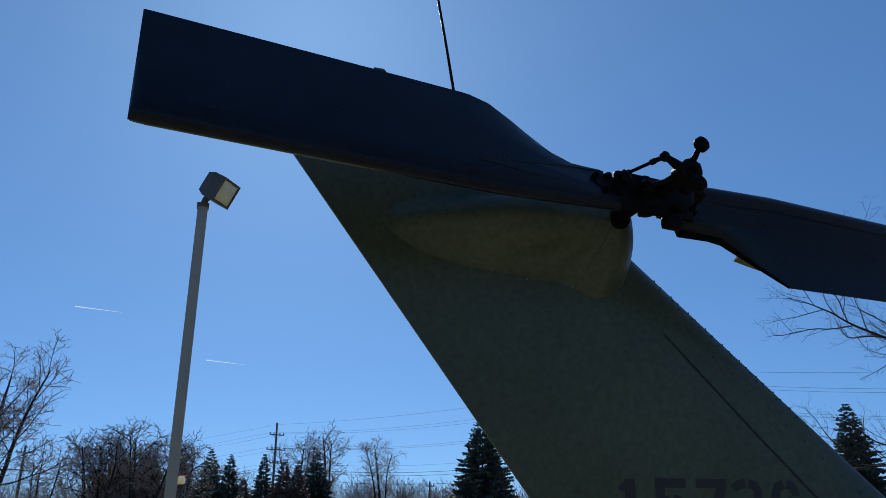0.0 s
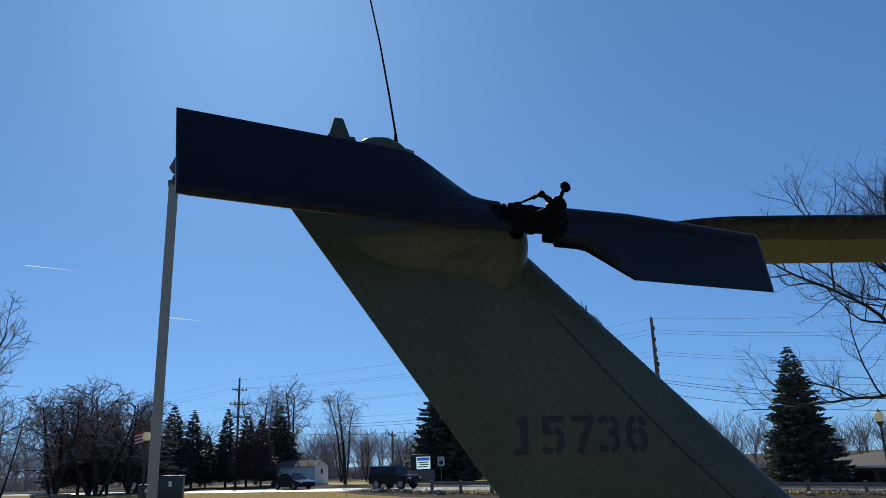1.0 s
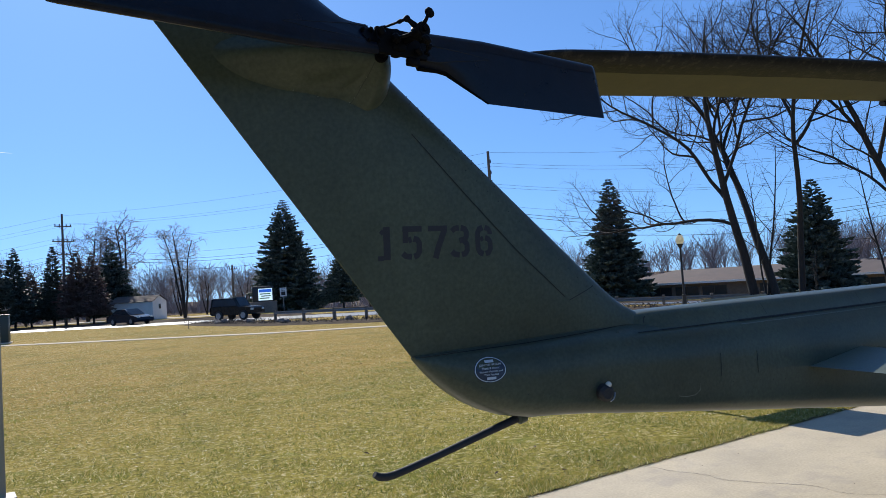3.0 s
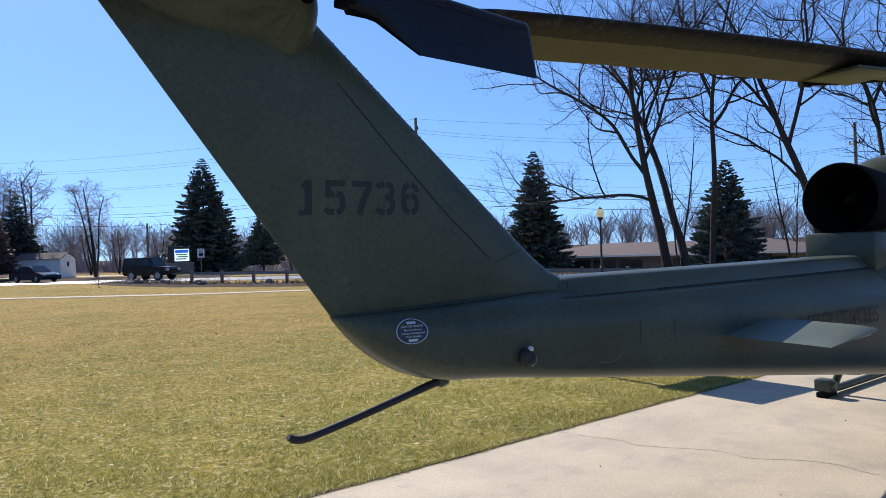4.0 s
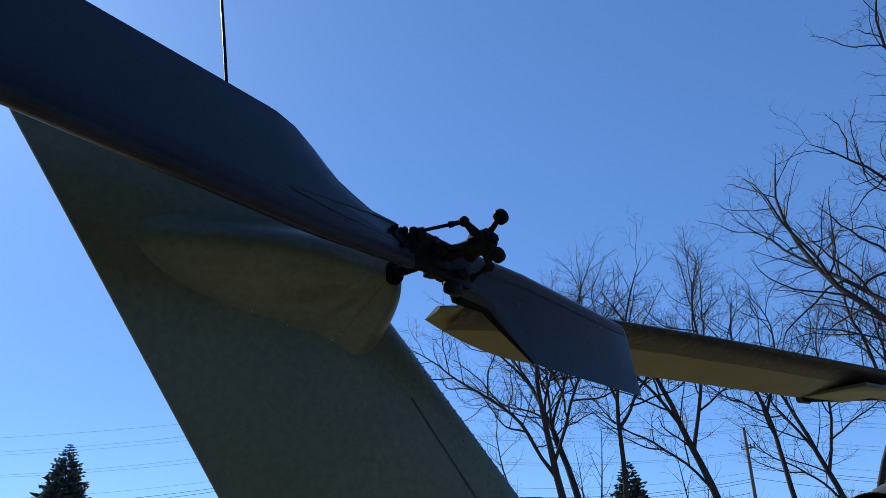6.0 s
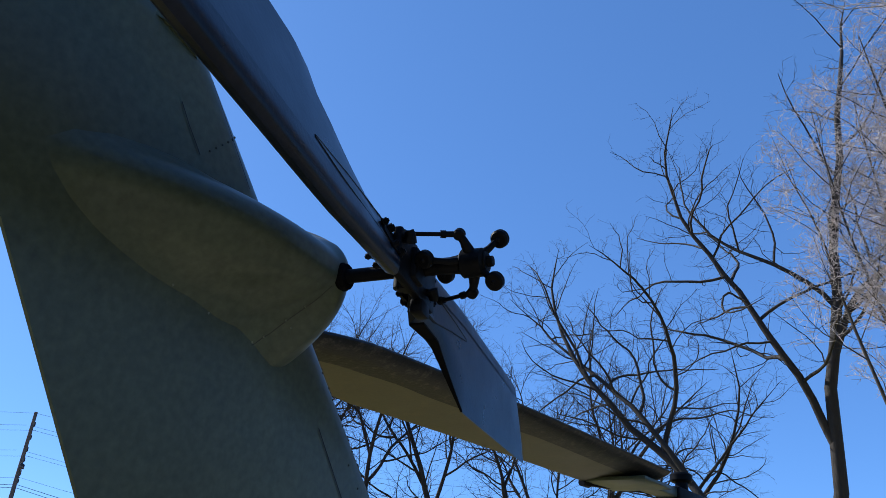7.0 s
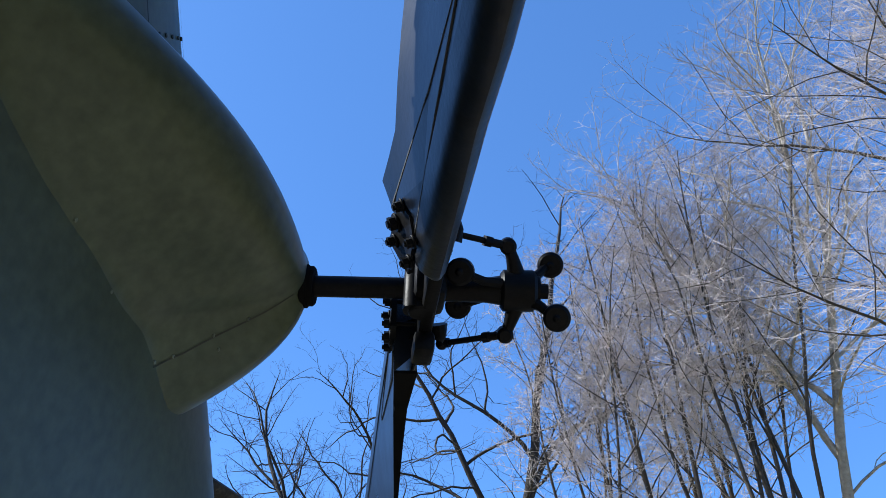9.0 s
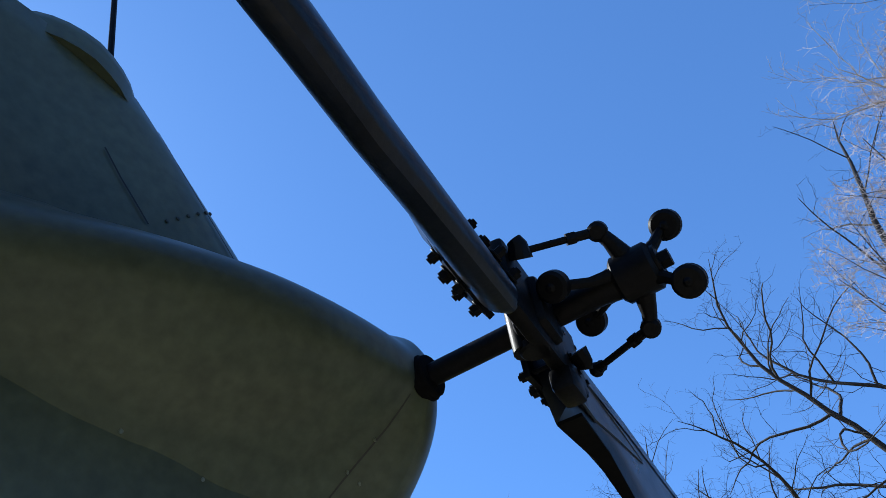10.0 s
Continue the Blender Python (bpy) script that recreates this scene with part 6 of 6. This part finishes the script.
def poles_and_wires():
    wood_pole(10.3, 90.5, 0.0, 12.5, ((11.1, 2.0), (9.4, 2.6), (7.9, 1.6)), 25, "weathered wooden utility pole with crossarms")
    right = wood_pole(35.93, 45.0, ground_z(36.2), 12.6, ((8.9, 1.0),), 40, "tall wooden utility pole with stand-off insulators")
    for k, zz in enumerate((11.6, 10.7, 9.9, 9.2, 8.3, 7.8)):
        s = Shape()
        s.tube([(0.1, 0, zz), (0.62, 0, zz + 0.22)], 0.03, 6)
        s.tube([(0.60, 0, zz + 0.12), (0.62, 0, zz + 0.22), (0.64, 0, zz + 0.42)], [0.05, 0.08, 0.05], 8)
        part("insulator", s, BLACK_IRON, right)
    wood_pole(60.3, 21.4, ground_z(60.3), 12.6, ((11.0, 1.6),), 60, "wooden utility pole among bare trees")
    wood_pole(31.5, 97, ground_z(31.5), 6.4, ((5.8, 1.2),), 20, "short wooden service pole beyond the road")
    wood_pole(-15.5, 88, 0.0, 9.0, ((8.3, 1.8),), 30, "weathered wooden utility pole behind bare trees")
    spans = [((-34, 182), (10.3, 90.5)), ((10.3, 90.5), (35.93, 45.0)), ((35.93, 45.0), (60.3, 21.4)), ((60.3, 21.4), (92, -12))]
    s = Shape()
    for (x0, y0), (x1, y1) in spans:
        d = Vector((x1 - x0, y1 - y0, 0)).normalized()
        side = Vector((-d.y, d.x, 0))
        for z, off, sag in ((12.3, 0.0, 0.7), (11.3, 0.9, 1.0), (11.3, -0.9, 1.0), (9.6, 1.2, 1.1), (9.6, -1.2, 1.2), (8.1, 0.5, 1.4), (7.6, 0.1, 1.6), (7.4, 0.1, 1.7), (6.6, 0.1, 1.7)):
            pts = []
            for k in range(13):
                u = k / 12
                pts.append(Vector((x0 + (x1 - x0) * u, y0 + (y1 - y0) * u, z - 4 * sag * u * (1 - u) - (1.1 * u if x1 > 50 else 0))) + side * off)
            s.tube(pts, 0.009 if z > 7.7 else 0.018, 4, False)
    tagged(new("overhead_wires", mesh_of("overhead_wires", s, WIRE, 0)), "thin black overhead wires sagging between poles", "wires", kind="stuff")


poles_and_wires()


def guard_rail():
    line = [Vector((p[0], p[1], ground_z(p[0]) - 0.28 * min(1.0, max(0.0, (p[0] - 22.0) / 8.0)))) for p in ((17.6, 46.2, 0), (20.6, 38.6, 0), (24.6, 32.2, 0), (29.6, 26.2, 0), (34.2, 20.4, 0), (37.6, 14.2, 0), (39.8, 7.0, 0), (41.4, -2.0, 0), (43, -14, 0))]
    root = tagged(new("guard_rail"), "weathered steel guard rail on posts along the road", "guard rail")
    prof = [(0.0, 0.58), (0.035, 0.605), (0.035, 0.65), (0.0, 0.68), (0.035, 0.71), (0.035, 0.755), (0.0, 0.78)]
    for i, (a, b) in enumerate(zip(line[:-1], line[1:])):
        d = (b - a).normalized()
        n = Vector((d.y, -d.x, 0))
        s = Shape()
        loops = [[p - n * o + Vector((0, 0, h)) for o, h in prof] + [p - n * (o - 0.006) + Vector((0, 0, h)) for o, h in prof[::-1]] for p in (a, b)]
        s.rings(loops)
        part("rail", s, GALVANISED, root)
        count = max(1, round((b - a).length / 2.6))
        for k in range(count):
            p = a.lerp(b, k / count)
            s = Shape()
            s.box((-0.08, -0.08, -0.3), (0.08, 0.08, 0.86), Matrix.Translation(p - n * 0.1) @ pose(0, 0, 0, 0, 0, math.degrees(math.atan2(d.y, d.x))), 0.01)
            part("post", s, POLE_WOOD, root)


guard_rail()


def verge_brush():
    """The rough planted bank in front of the rail."""
    s = Shape()
    rng = random.Random(12)
    mid = [Vector((16.4, 58.0, 0)), Vector((16.4, 50.5, 0)), Vector((17.2, 43.5, 0)), Vector((20.2, 36.2, 0)), Vector((24.5, 29.0, 0)), Vector((28.6, 23.2, 0)), Vector((32.5, 17.2, ground_z(32.5))), Vector((35.2, 10.5, ground_z(35.2))), Vector((37, 3, ground_z(37)))]
    loops = []
    for i, p in enumerate(mid):
        d = (mid[min(i + 1, len(mid) - 1)] - mid[max(i - 1, 0)]).normalized()
        n = Vector((d.y, -d.x, 0))
        loops.append([p + n * w + Vector((0, 0, h)) for w, h in ((-2.2, -0.05), (-1.4, 0.06), (-0.4, 0.10), (0.7, 0.09), (1.6, 0.04), (2.4, -0.05))])
    s.rings(loops, caps=False, closed=False)
    single("planting_bed", s, BRUSH_EARTH, "rough dark mulched bank before the guard rail", "planting bed", "structure")
    s = Shape()
    for k in range(2200):
        i = rng.randrange(len(mid) - 1)
        p = mid[i].lerp(mid[i + 1], rng.random()) + Vector((rng.uniform(-1.7, 1.7), rng.uniform(-1.7, 1.7), 0.1))
        h = rng.uniform(0.08, 0.32) * (0.5 + 0.8 * max(0, noise.noise(p * 0.5) + 0.3))
        e = p + Vector((rng.uniform(-0.25, 0.25), rng.uniform(-0.25, 0.25), h))
        s.tube([p, p.lerp(e, 0.5) + Vector((rng.uniform(-0.06, 0.06), 0, 0)), e], [0.016, 0.011, 0.005], 3, False)
    tagged(new("dry_brush", mesh_of("dry_brush", s, TWIG, 0)), "tangled dry stems on the mulched bank", "brush", kind="stuff")
    rock = Shape().ball((0, 0, 0.12), 0.28, 10, squash=(1.2, 0.9, 0.7))
    rock.v = [tuple(Vector(p) * (1 + 0.35 * noise.noise(Vector(p) * 5))) for p in rock.v]
    me = mesh_of("rock", rock, BRICK_TAN, 30)
    for k in range(16):
        i = rng.randrange(len(mid) - 1)
        p = mid[i].lerp(mid[i + 1], rng.random())
        ob = tagged(new("rock", me), "rounded grey brown field stone on the bank", "rock", "stones on the bank")
        ob.matrix_world = pose(p.x + rng.uniform(-1.2, 1.2), p.y + rng.uniform(-1.2, 1.2), ground_z(p.x) + 0.02, 0, 0, rng.uniform(0, 360)) @ Matrix.Scale(rng.uniform(0.5, 1.2), 4)


verge_brush()


def shed():
    root = thing("shed", (18.0, 90.2, 0), "small pale sided shed with a shingled gable roof", "shed", turn=-43)
    w, d, h = 5.2, 3.0, 2.1
    s = Shape()
    s.prism([(-d / 2, 0), (d / 2, 0), (d / 2, h), (0, h + 0.62), (-d / 2, h)], -w / 2, w / 2, pose(0, 0, 0, 0, 0, 90))
    part("wall", s, SIDING, root)
    for k in range(11):
        z = 0.10 + 0.17 * k
        s = Shape()
        s.box((-w / 2 - 0.012, -d / 2 - 0.015, z), (w / 2 + 0.012, d / 2 + 0.015, z + 0.155))
        part("siding_board", s, SIDING, root)
    for sgn in (-1, 1):
        s = Shape()
        a = math.atan2(0.62, d / 2)
        for row in range(4):
            m = pose(0, 0, h + 0.62, 0, 0, 0) @ pose(0, 0, 0, -sgn * math.degrees(a), 0, 0)
            y0, y1 = sgn * (row * 0.44), sgn * ((row + 1) * 0.44 + 0.03)
            s.box((-w / 2 - 0.15, min(y0, y1), 0.03 + 0.008 * (3 - row)), (w / 2 + 0.15, max(y0, y1), 0.07 + 0.008 * (3 - row)), m)
        part("roof", s, SHINGLE, root, "brown shingled slope")
    s = Shape()
    s.box((w / 2 + 0.01, -0.2, 1.2), (w / 2 + 0.04, 0.2, 1.75), c=0.008)
    part("vent", s, WINDOW, root, "small dark gable vent")


shed()


def sign_monument():
    root = thing("roadside_sign", (29.05, 78.7, -0.3), "roadside sign with a lit message screen over a brick base", "sign", turn=-20)
    s = Shape()
    s.box((-1.9, -0.35, 0), (1.3, 0.35, 1.55), c=0.02)
    part("base", s, BRICK_TAN, root)
    s = Shape()
    s.box((-1.35, -0.2, 1.5), (0.95, 0.2, 3.25), c=0.03)
    part("cabinet", s, BLACK_IRON, root)
    s = Shape()
    s.box((-0.70, -0.235, 1.68), (0.82, -0.202, 3.0), c=0.01)
    scr = part("screen", s, SIGN_SCREEN, root, "pale lit screen")
    s = Shape()
    s.box((-0.62, -0.245, 2.58), (0.74, -0.238, 2.92))
    part("banner", s, SIGN_BLUE, scr, "blue banner bar")
    for k, (a, b) in enumerate(((-0.55, 0.6), (-0.4, 0.66), (-0.58, 0.5))):
        s = Shape()
        s.box((a, -0.245, 2.34 - 0.24 * k), (b, -0.238, 2.46 - 0.24 * k))
        part("text_bar", s, SIGN_INK, scr, "unreadable line of text")


sign_monument()


def small_signs():
    root = thing("speed_sign", (26.4, 66.5, 0), "white rectangular traffic sign on a steel post", "traffic sign", turn=-20)
    s = Shape()
    s.box((-0.03, -0.03, -0.2), (0.03, 0.03, 2.5), c=0.004)
    part("post", s, GALVANISED, root)
    s = Shape()
    s.box((-0.32, -0.05, 1.70), (0.32, -0.035, 2.55), c=0.004)
    panel = part("panel", s, SIGN_WHITE, root)
    for z0, z1, w in ((2.40, 2.46, 0.2), (2.27, 2.33, 0.18), (1.82, 2.18, 0.20)):
        s = Shape()
        s.box((-w, -0.056, z0), (w, -0.052, z1))
        part("text_bar", s, STENCIL, panel)
    root = thing("marker_stake", (12.6, 49.0, 0), "thin grey marker stake in the lawn", "stake")
    s = Shape()
    s.tube([(0, 0, -0.1), (0.01, 0, 2.25)], [0.022, 0.018], 8)
    s.box((-0.03, -0.01, 0.02), (0.12, 0.03, 0.05))
    part("stake", s, POLE_WOOD, root)
    root = thing("notice_board", (-0.4, 92, 0), "pale notice board on two posts across the road", "sign", turn=0)
    s = Shape()
    s.box((-0.9, -0.04, 1.0), (0.9, 0.04, 2.2), c=0.01)
    part("panel", s, SIGN_WHITE, root)
    for x in (-0.75, 0.75):
        s = Shape()
        s.tube([(x, 0.06, -0.1), (x, 0.06, 2.25)], 0.05, 8)
        part("post", s, POLE_WOOD, root)
    root = thing("flagpole", (0.42, 72, 0), "grey flagpole with a hanging red striped flag", "flagpole")
    s = Shape()
    s.tube([(0, 0, -0.2), (0, 0, 6.0)], [0.05, 0.03], 10)
    part("pole", s, GALVANISED, root)
    s = Shape()
    loops = []
    for k in range(9):
        u = k / 8
        loops.append([(-0.05 - 1.3 * u, 0.10 * math.sin(u * 7), 5.75 - 0.35 * u), (-0.05 - 1.25 * u, 0.10 * math.sin(u * 7 + 0.5), 4.75 - 0.35 * u)])
    s.add([p for l in loops for p in l], [(2 * i, 2 * i + 1, 2 * i + 3, 2 * i + 2) for i in range(8)])
    cloth = part("flag", s, CLOTH_RED, root, "red striped cloth")
    s = Shape()
    for r in range(3):
        a, b = 0.22 + 0.3 * r, 0.34 + 0.3 * r
        vs = []
        for k in range(9):
            u = k / 8
            for t in (a, b):
                vs.append((-0.05 - (1.3 - 0.05 * t) * u, 0.10 * math.sin(u * 7 + 0.5 * t) - 0.008, 5.75 - 0.35 * u - t))
        s.add(vs, [(2 * i, 2 * i + 1, 2 * i + 3, 2 * i + 2) for i in range(8)])
    part("stripe", s, WHITE, cloth)


small_signs()


def hedge_bush(x, y, w, h):
    rng = random.Random(int(x * 7))
    root = thing("bush", (x, y, ground_z(x)), "dark clipped evergreen bush beside the sign", "bush")
    s = Shape()
    for k in range(900):
        a, b = rng.uniform(0, 2 * math.pi), math.acos(rng.uniform(-0.2, 1))
        r = rng.uniform(0.82, 1.05)
        q = Vector((math.cos(a) * math.sin(b) * w / 2 * r, math.sin(a) * math.sin(b) * w / 2 * r, h * 0.12 + math.cos(b) * h * 0.88 * r))
        d = Vector((rng.uniform(-1, 1), rng.uniform(-1, 1), rng.uniform(-0.4, 1))) * 0.16
        e = d.orthogonal().normalized() * 0.07
        s.add([q, q + d + e, q + d * 1.5, q + d - e], [(0, 1, 2, 3)])
    s.ball((0, 0, h * 0.42), w * 0.40, 12, squash=(1, 1, h / w))
    part("foliage", s, HEDGE, root, smooth=0)


hedge_bush(26.6, 82.0, 2.7, 1.9)
hedge_bush(33.5, 82.0, 2.0, 1.2)


def school_building():
    root = thing("building", (64.5, 40.0, ground_z(64.5) + 0.25), "long low brick building with a brown hipped roof", "building", turn=-68)
    L, d, h, e = 26.0, 12.0, 2.65, 1.1
    s = Shape()
    s.box((-L / 2, -d / 2, -0.4), (L / 2, d / 2, h), c=0.03)
    part("wall", s, BRICK_TAN, root)
    s = Shape()
    r = [(-L / 2 - e, -d / 2 - e, h), (L / 2 + e, -d / 2 - e, h), (L / 2 + e, d / 2 + e, h), (-L / 2 - e, d / 2 + e, h)]
    up = [(x, y, h + 0.18) for x, y, _ in r]
    ridge = [(-L / 2 + 4.5, -0.05, h + 1.30), (L / 2 - 4.5, -0.05, h + 1.30), (L / 2 - 4.5, 0.05, h + 1.30), (-L / 2 + 4.5, 0.05, h + 1.30)]
    s.rings([r, up, ridge])
    part("roof", s, SHINGLE, root, "brown shingled hipped roof")
    s = Shape()
    s.box((-L / 2 - e - 0.02, -d / 2 - e - 0.03, h + 0.01), (L / 2 + e + 0.02, -d / 2 - e + 0.02, h + 0.19))
    part("fascia", s, SIGN_WHITE, root, "pale fascia board")
    for k in range(9):
        x = -L / 2 + 1.2 + k * 2.5
        if k in (4,):
            continue
        s = Shape()
        s.box((x, -d / 2 - 0.05, 0.85), (x + 2.2, -d / 2 + 0.02, 2.40), c=0.01)
        win = part("window", s, BRONZE, root)
        for j in range(2):
            s = Shape()
            s.box((x + 0.05 + 1.06 * j, -d / 2 - 0.07, 0.90), (x + 1.07 + 1.06 * j, -d / 2 - 0.04, 2.35))
            part("pane", s, WINDOW, win)


school_building()


def other_buildings():
    root = thing("storage_building", (54.0, 86.0, ground_z(54.0)), "low blue grey storage building with a slatted fence", "building", turn=-58)
    s = Shape()
    s.box((-5, -3, -0.3), (5, 3, 2.5), c=0.02)
    part("wall", s, CABINET_BLUE, root)
    s = Shape()
    s.box((-5.3, -3.3, 2.45), (5.3, 3.3, 2.75), c=0.04)
    part("roof", s, BLACK_IRON, root)
    for k in range(12):
        s = Shape()
        s.box((5.4 + 0.55 * k, -2.8, -0.2), (5.85 + 0.55 * k, -2.7, 2.1))
        part("fence_board", s, CABINET_BLUE, root)
    root = thing("cone_shelter", (41.0, 68.0, ground_z(41.0)), "white cone shaped canvas shelter", "tent")
    s = Shape()
    n = 20
    s.rings([[(r * math.cos(2 * math.pi * k / n), r * math.sin(2 * math.pi * k / n), z) for k in range(n)] for z, r in ((0, 2.35), (0.05, 2.3), (2.0, 1.35), (4.2, 0.25), (4.35, 0.1))])
    part("canvas", s, WHITE, root, smooth=60)
    root = thing("covered_pile", (67.0, 22.0, ground_z(67.0)), "green tarpaulin drawn over a low heap", "tarpaulin")
    s = Shape().ball((0, 0, 0.5), 1.0, 14, squash=(1.1, 1.0, 0.75))
    s.v = [tuple(Vector(p) * (1 + 0.2 * noise.noise(Vector(p) * 2))) for p in s.v]
    part("cover", s, TARP_GREEN, root)
    root = thing("far_building", (104.0, 6.0, ground_z(104.0)), "long brick building half hidden by bare trees", "building", turn=-70)
    s = Shape()
    s.box((-30, -7, -0.5), (30, 7, 4.2), c=0.05)
    part("wall", s, BRICK_TAN, root)
    s = Shape()
    s.box((-30.6, -7.6, 4.1), (30.6, 7.6, 4.6), c=0.05)
    part("roof", s, SHINGLE, root)
    for k in range(14):
        s = Shape()
        s.box((-28 + 4.1 * k, 6.95, 1.2), (-25.8 + 4.1 * k, 7.06, 2.9), c=0.02)
        part("window", s, WINDOW, root)
        s = Shape()
        s.box((-28 + 4.1 * k, -7.06, 1.2), (-25.8 + 4.1 * k, -6.95, 2.9), c=0.02)
        part("window", s, WINDOW, root)
    root = thing("water_tower", (117.0, 182.0, -1.5), "white rounded water tower with masts on its crown", "water tower")
    s = Shape()
    prof = [(26, 1.6), (30, 1.8), (33, 3.4), (35.5, 5.4), (38, 6.4), (40.5, 6.0), (42.6, 4.4), (43.8, 2.4), (44.2, 0.3)]
    s.rings([[(r * math.cos(2 * math.pi * k / 28), r * math.sin(2 * math.pi * k / 28), z) for k in range(28)] for z, r in prof])
    part("tank", s, WATER_TOWER, root, smooth=60)
    s = Shape()
    s.tube([(0, 0, -1), (0, 0, 4), (0, 0, 27)], [3.0, 1.7, 1.6], 20)
    part("column", s, WATER_TOWER, root)
    for k in range(7):
        s = Shape()
        a = k * 0.9
        s.tube([(1.9 * math.cos(a), 1.9 * math.sin(a), 43.5), (1.9 * math.cos(a), 1.9 * math.sin(a), 46.2 + 0.4 * (k % 3))], 0.14, 6)
        part("mast", s, GALVANISED, root)


other_buildings()


def plaque():
    root = thing("display_board", (7.55, 3.2, 0), "tan slanted display board on two posts beside the pad", "display board", turn=-4)
    s = Shape()
    m = Matrix.Translation((0, 0.36, 1.18)) @ pose(0, 0, 0, -33, 0, 0)
    s.box((-0.62, -0.46, -0.025), (0.62, 0.46, 0.025), m, 0.006)
    part("panel", s, BOARD_TAN, root)
    for x in (-0.5, 0.5):
        s = Shape()
        s.tube([(x, 0.36, -0.2), (x, 0.36, 1.17)], 0.04, 10)
        part("post", s, BLACK_IRON, root)


plaque()


def car(kind, x, y, z, turn, paint, label):
    root = thing("car", (x, y, z), label, "car", "", turn)
    if kind == "sedan":
        L, W, low, belt, top, wheel = 4.7, 1.78, 0.22, 0.92, 1.44, 0.32
        body = [(-2.35, 0.45), (-2.3, 0.80), (-1.75, 0.94), (-0.9, 0.95), (0.9, 0.93), (1.75, 0.82), (2.25, 0.68), (2.35, 0.45), (2.2, 0.25), (-2.2, 0.25)]
        roof = [(-1.75, 0.93), (-1.0, 1.40), (-0.3, 1.45), (0.35, 1.41), (1.15, 0.93)]
    else:
        L, W, low, belt, top, wheel = 4.3, 1.85, 0.4, 1.15, 1.85, 0.40
        body = [(-2.1, 0.55), (-2.1, 1.15), (0.75, 1.17), (0.8, 1.12), (1.95, 1.08), (2.1, 0.95), (2.1, 0.55), (1.9, 0.42), (-1.9, 0.42)]
        roof = [(-2.08, 1.15), (-2.05, 1.80), (-1.9, 1.86), (0.35, 1.84), (0.75, 1.17)]
    s = Shape()
    n = len(body)
    s.rings([[(px, sy * W / 2 * k, 0.5 * 0.0 + pz if k > 0.97 else pz) for px, pz in body] for sy, k in ((-1, 0.93), (-1, 1.0), (1, 1.0), (1, 0.93))])
    part("body", s, paint, root, smooth=30)
    s = Shape()
    s.rings([[(px, y0 * (1 - 0.16 * (pz - belt) / (top - belt)), pz) for px, pz in roof] for y0 in (-W / 2 + 0.06, W / 2 - 0.06)])
    part("cabin", s, paint, root, smooth=30)
    for sy in (-1, 1):
        s = Shape()
        rr = [(px * 0.90 - 0.02, belt + 0.04 + (pz - belt) * 0.80) for px, pz in roof]
        s.add([(px, sy * ((W / 2 - 0.055) * (1 - 0.155 * (pz - belt) / (top - belt)) + 0.012), pz) for px, pz in rr], [tuple(range(len(rr)))])
        part("side_window", s, CAR_GLASS, root, smooth=0)
    for ends in ((0, 1), (len(roof) - 2, len(roof) - 1)):
        s = Shape()
        (xa, za), (xb, zb) = roof[ends[0]], roof[ends[1]]
        out = 0.02 if xb > 0 else -0.02
        s.add([(xa + out, -0.62, za + 0.06), (xa + out, 0.62, za + 0.06), (xb + out, 0.62, zb), (xb + out, -0.62, zb)], [(0, 1, 2, 3)])
        part("windscreen", s, CAR_GLASS, root, smooth=0)
    for px in (-L * 0.29, L * 0.30):
        for sy in (-1, 1):
            w = part("wheel", Shape().disc((px, sy * (W / 2 - 0.10), wheel), (0, 1, 0), wheel, 0.22, 24, 0.03), RUBBER, root)
            part("rim", Shape().disc((px, sy * (W / 2 + 0.005), wheel), (0, 1, 0), wheel * 0.62, 0.03, 16), STEEL, w)
    for sy in (-1, 1):
        s = Shape()
        s.box((L / 2 - 0.16, sy * W * 0.38 - 0.16, belt * 0.68), (L / 2 - 0.02, sy * W * 0.38 + 0.16, belt * 0.82), c=0.02)
        part("headlight", s, LENS, root)
        s = Shape()
        s.box((-L / 2 - 0.01, sy * W * 0.40 - 0.12, belt * 0.75), (-L / 2 + 0.08, sy * W * 0.40 + 0.12, belt * 0.92), c=0.02)
        part("tail_light", s, LAMP_RED, root)


car("sedan", 13.3, 71.5, 0.01, -67, CAR_DARK, "dark blue saloon car on the road")
car("jeep", 19.5, 59.6, 0.01, -57, CAR_BLACK, "black boxy off-road car on the road")


def contrails():
    """Two short vapour trails high in the sky."""
    for (a0, e0), (a1, e1) in (((97.8, 13.7), (94.7, 13.6)), ((88.6, 10.7), (85.8, 10.5))):
        d = 4200.0
        ends = [Vector((math.cos(radians(a)) * math.cos(radians(e)), math.sin(radians(a)) * math.cos(radians(e)), math.sin(radians(e)))) * d for a, e in ((a0, e0), (a1, e1))]
        s = Shape()
        s.tube([ends[0], ends[0].lerp(ends[1], 0.5), ends[1]], [2.3, 1.5, 0.3], 6)
        tagged(new("backdrop", mesh_of("vapour_trail", s, CONTRAIL, 0)), "short white vapour trail in the sky", "vapour trail", kind="structure")


contrails()
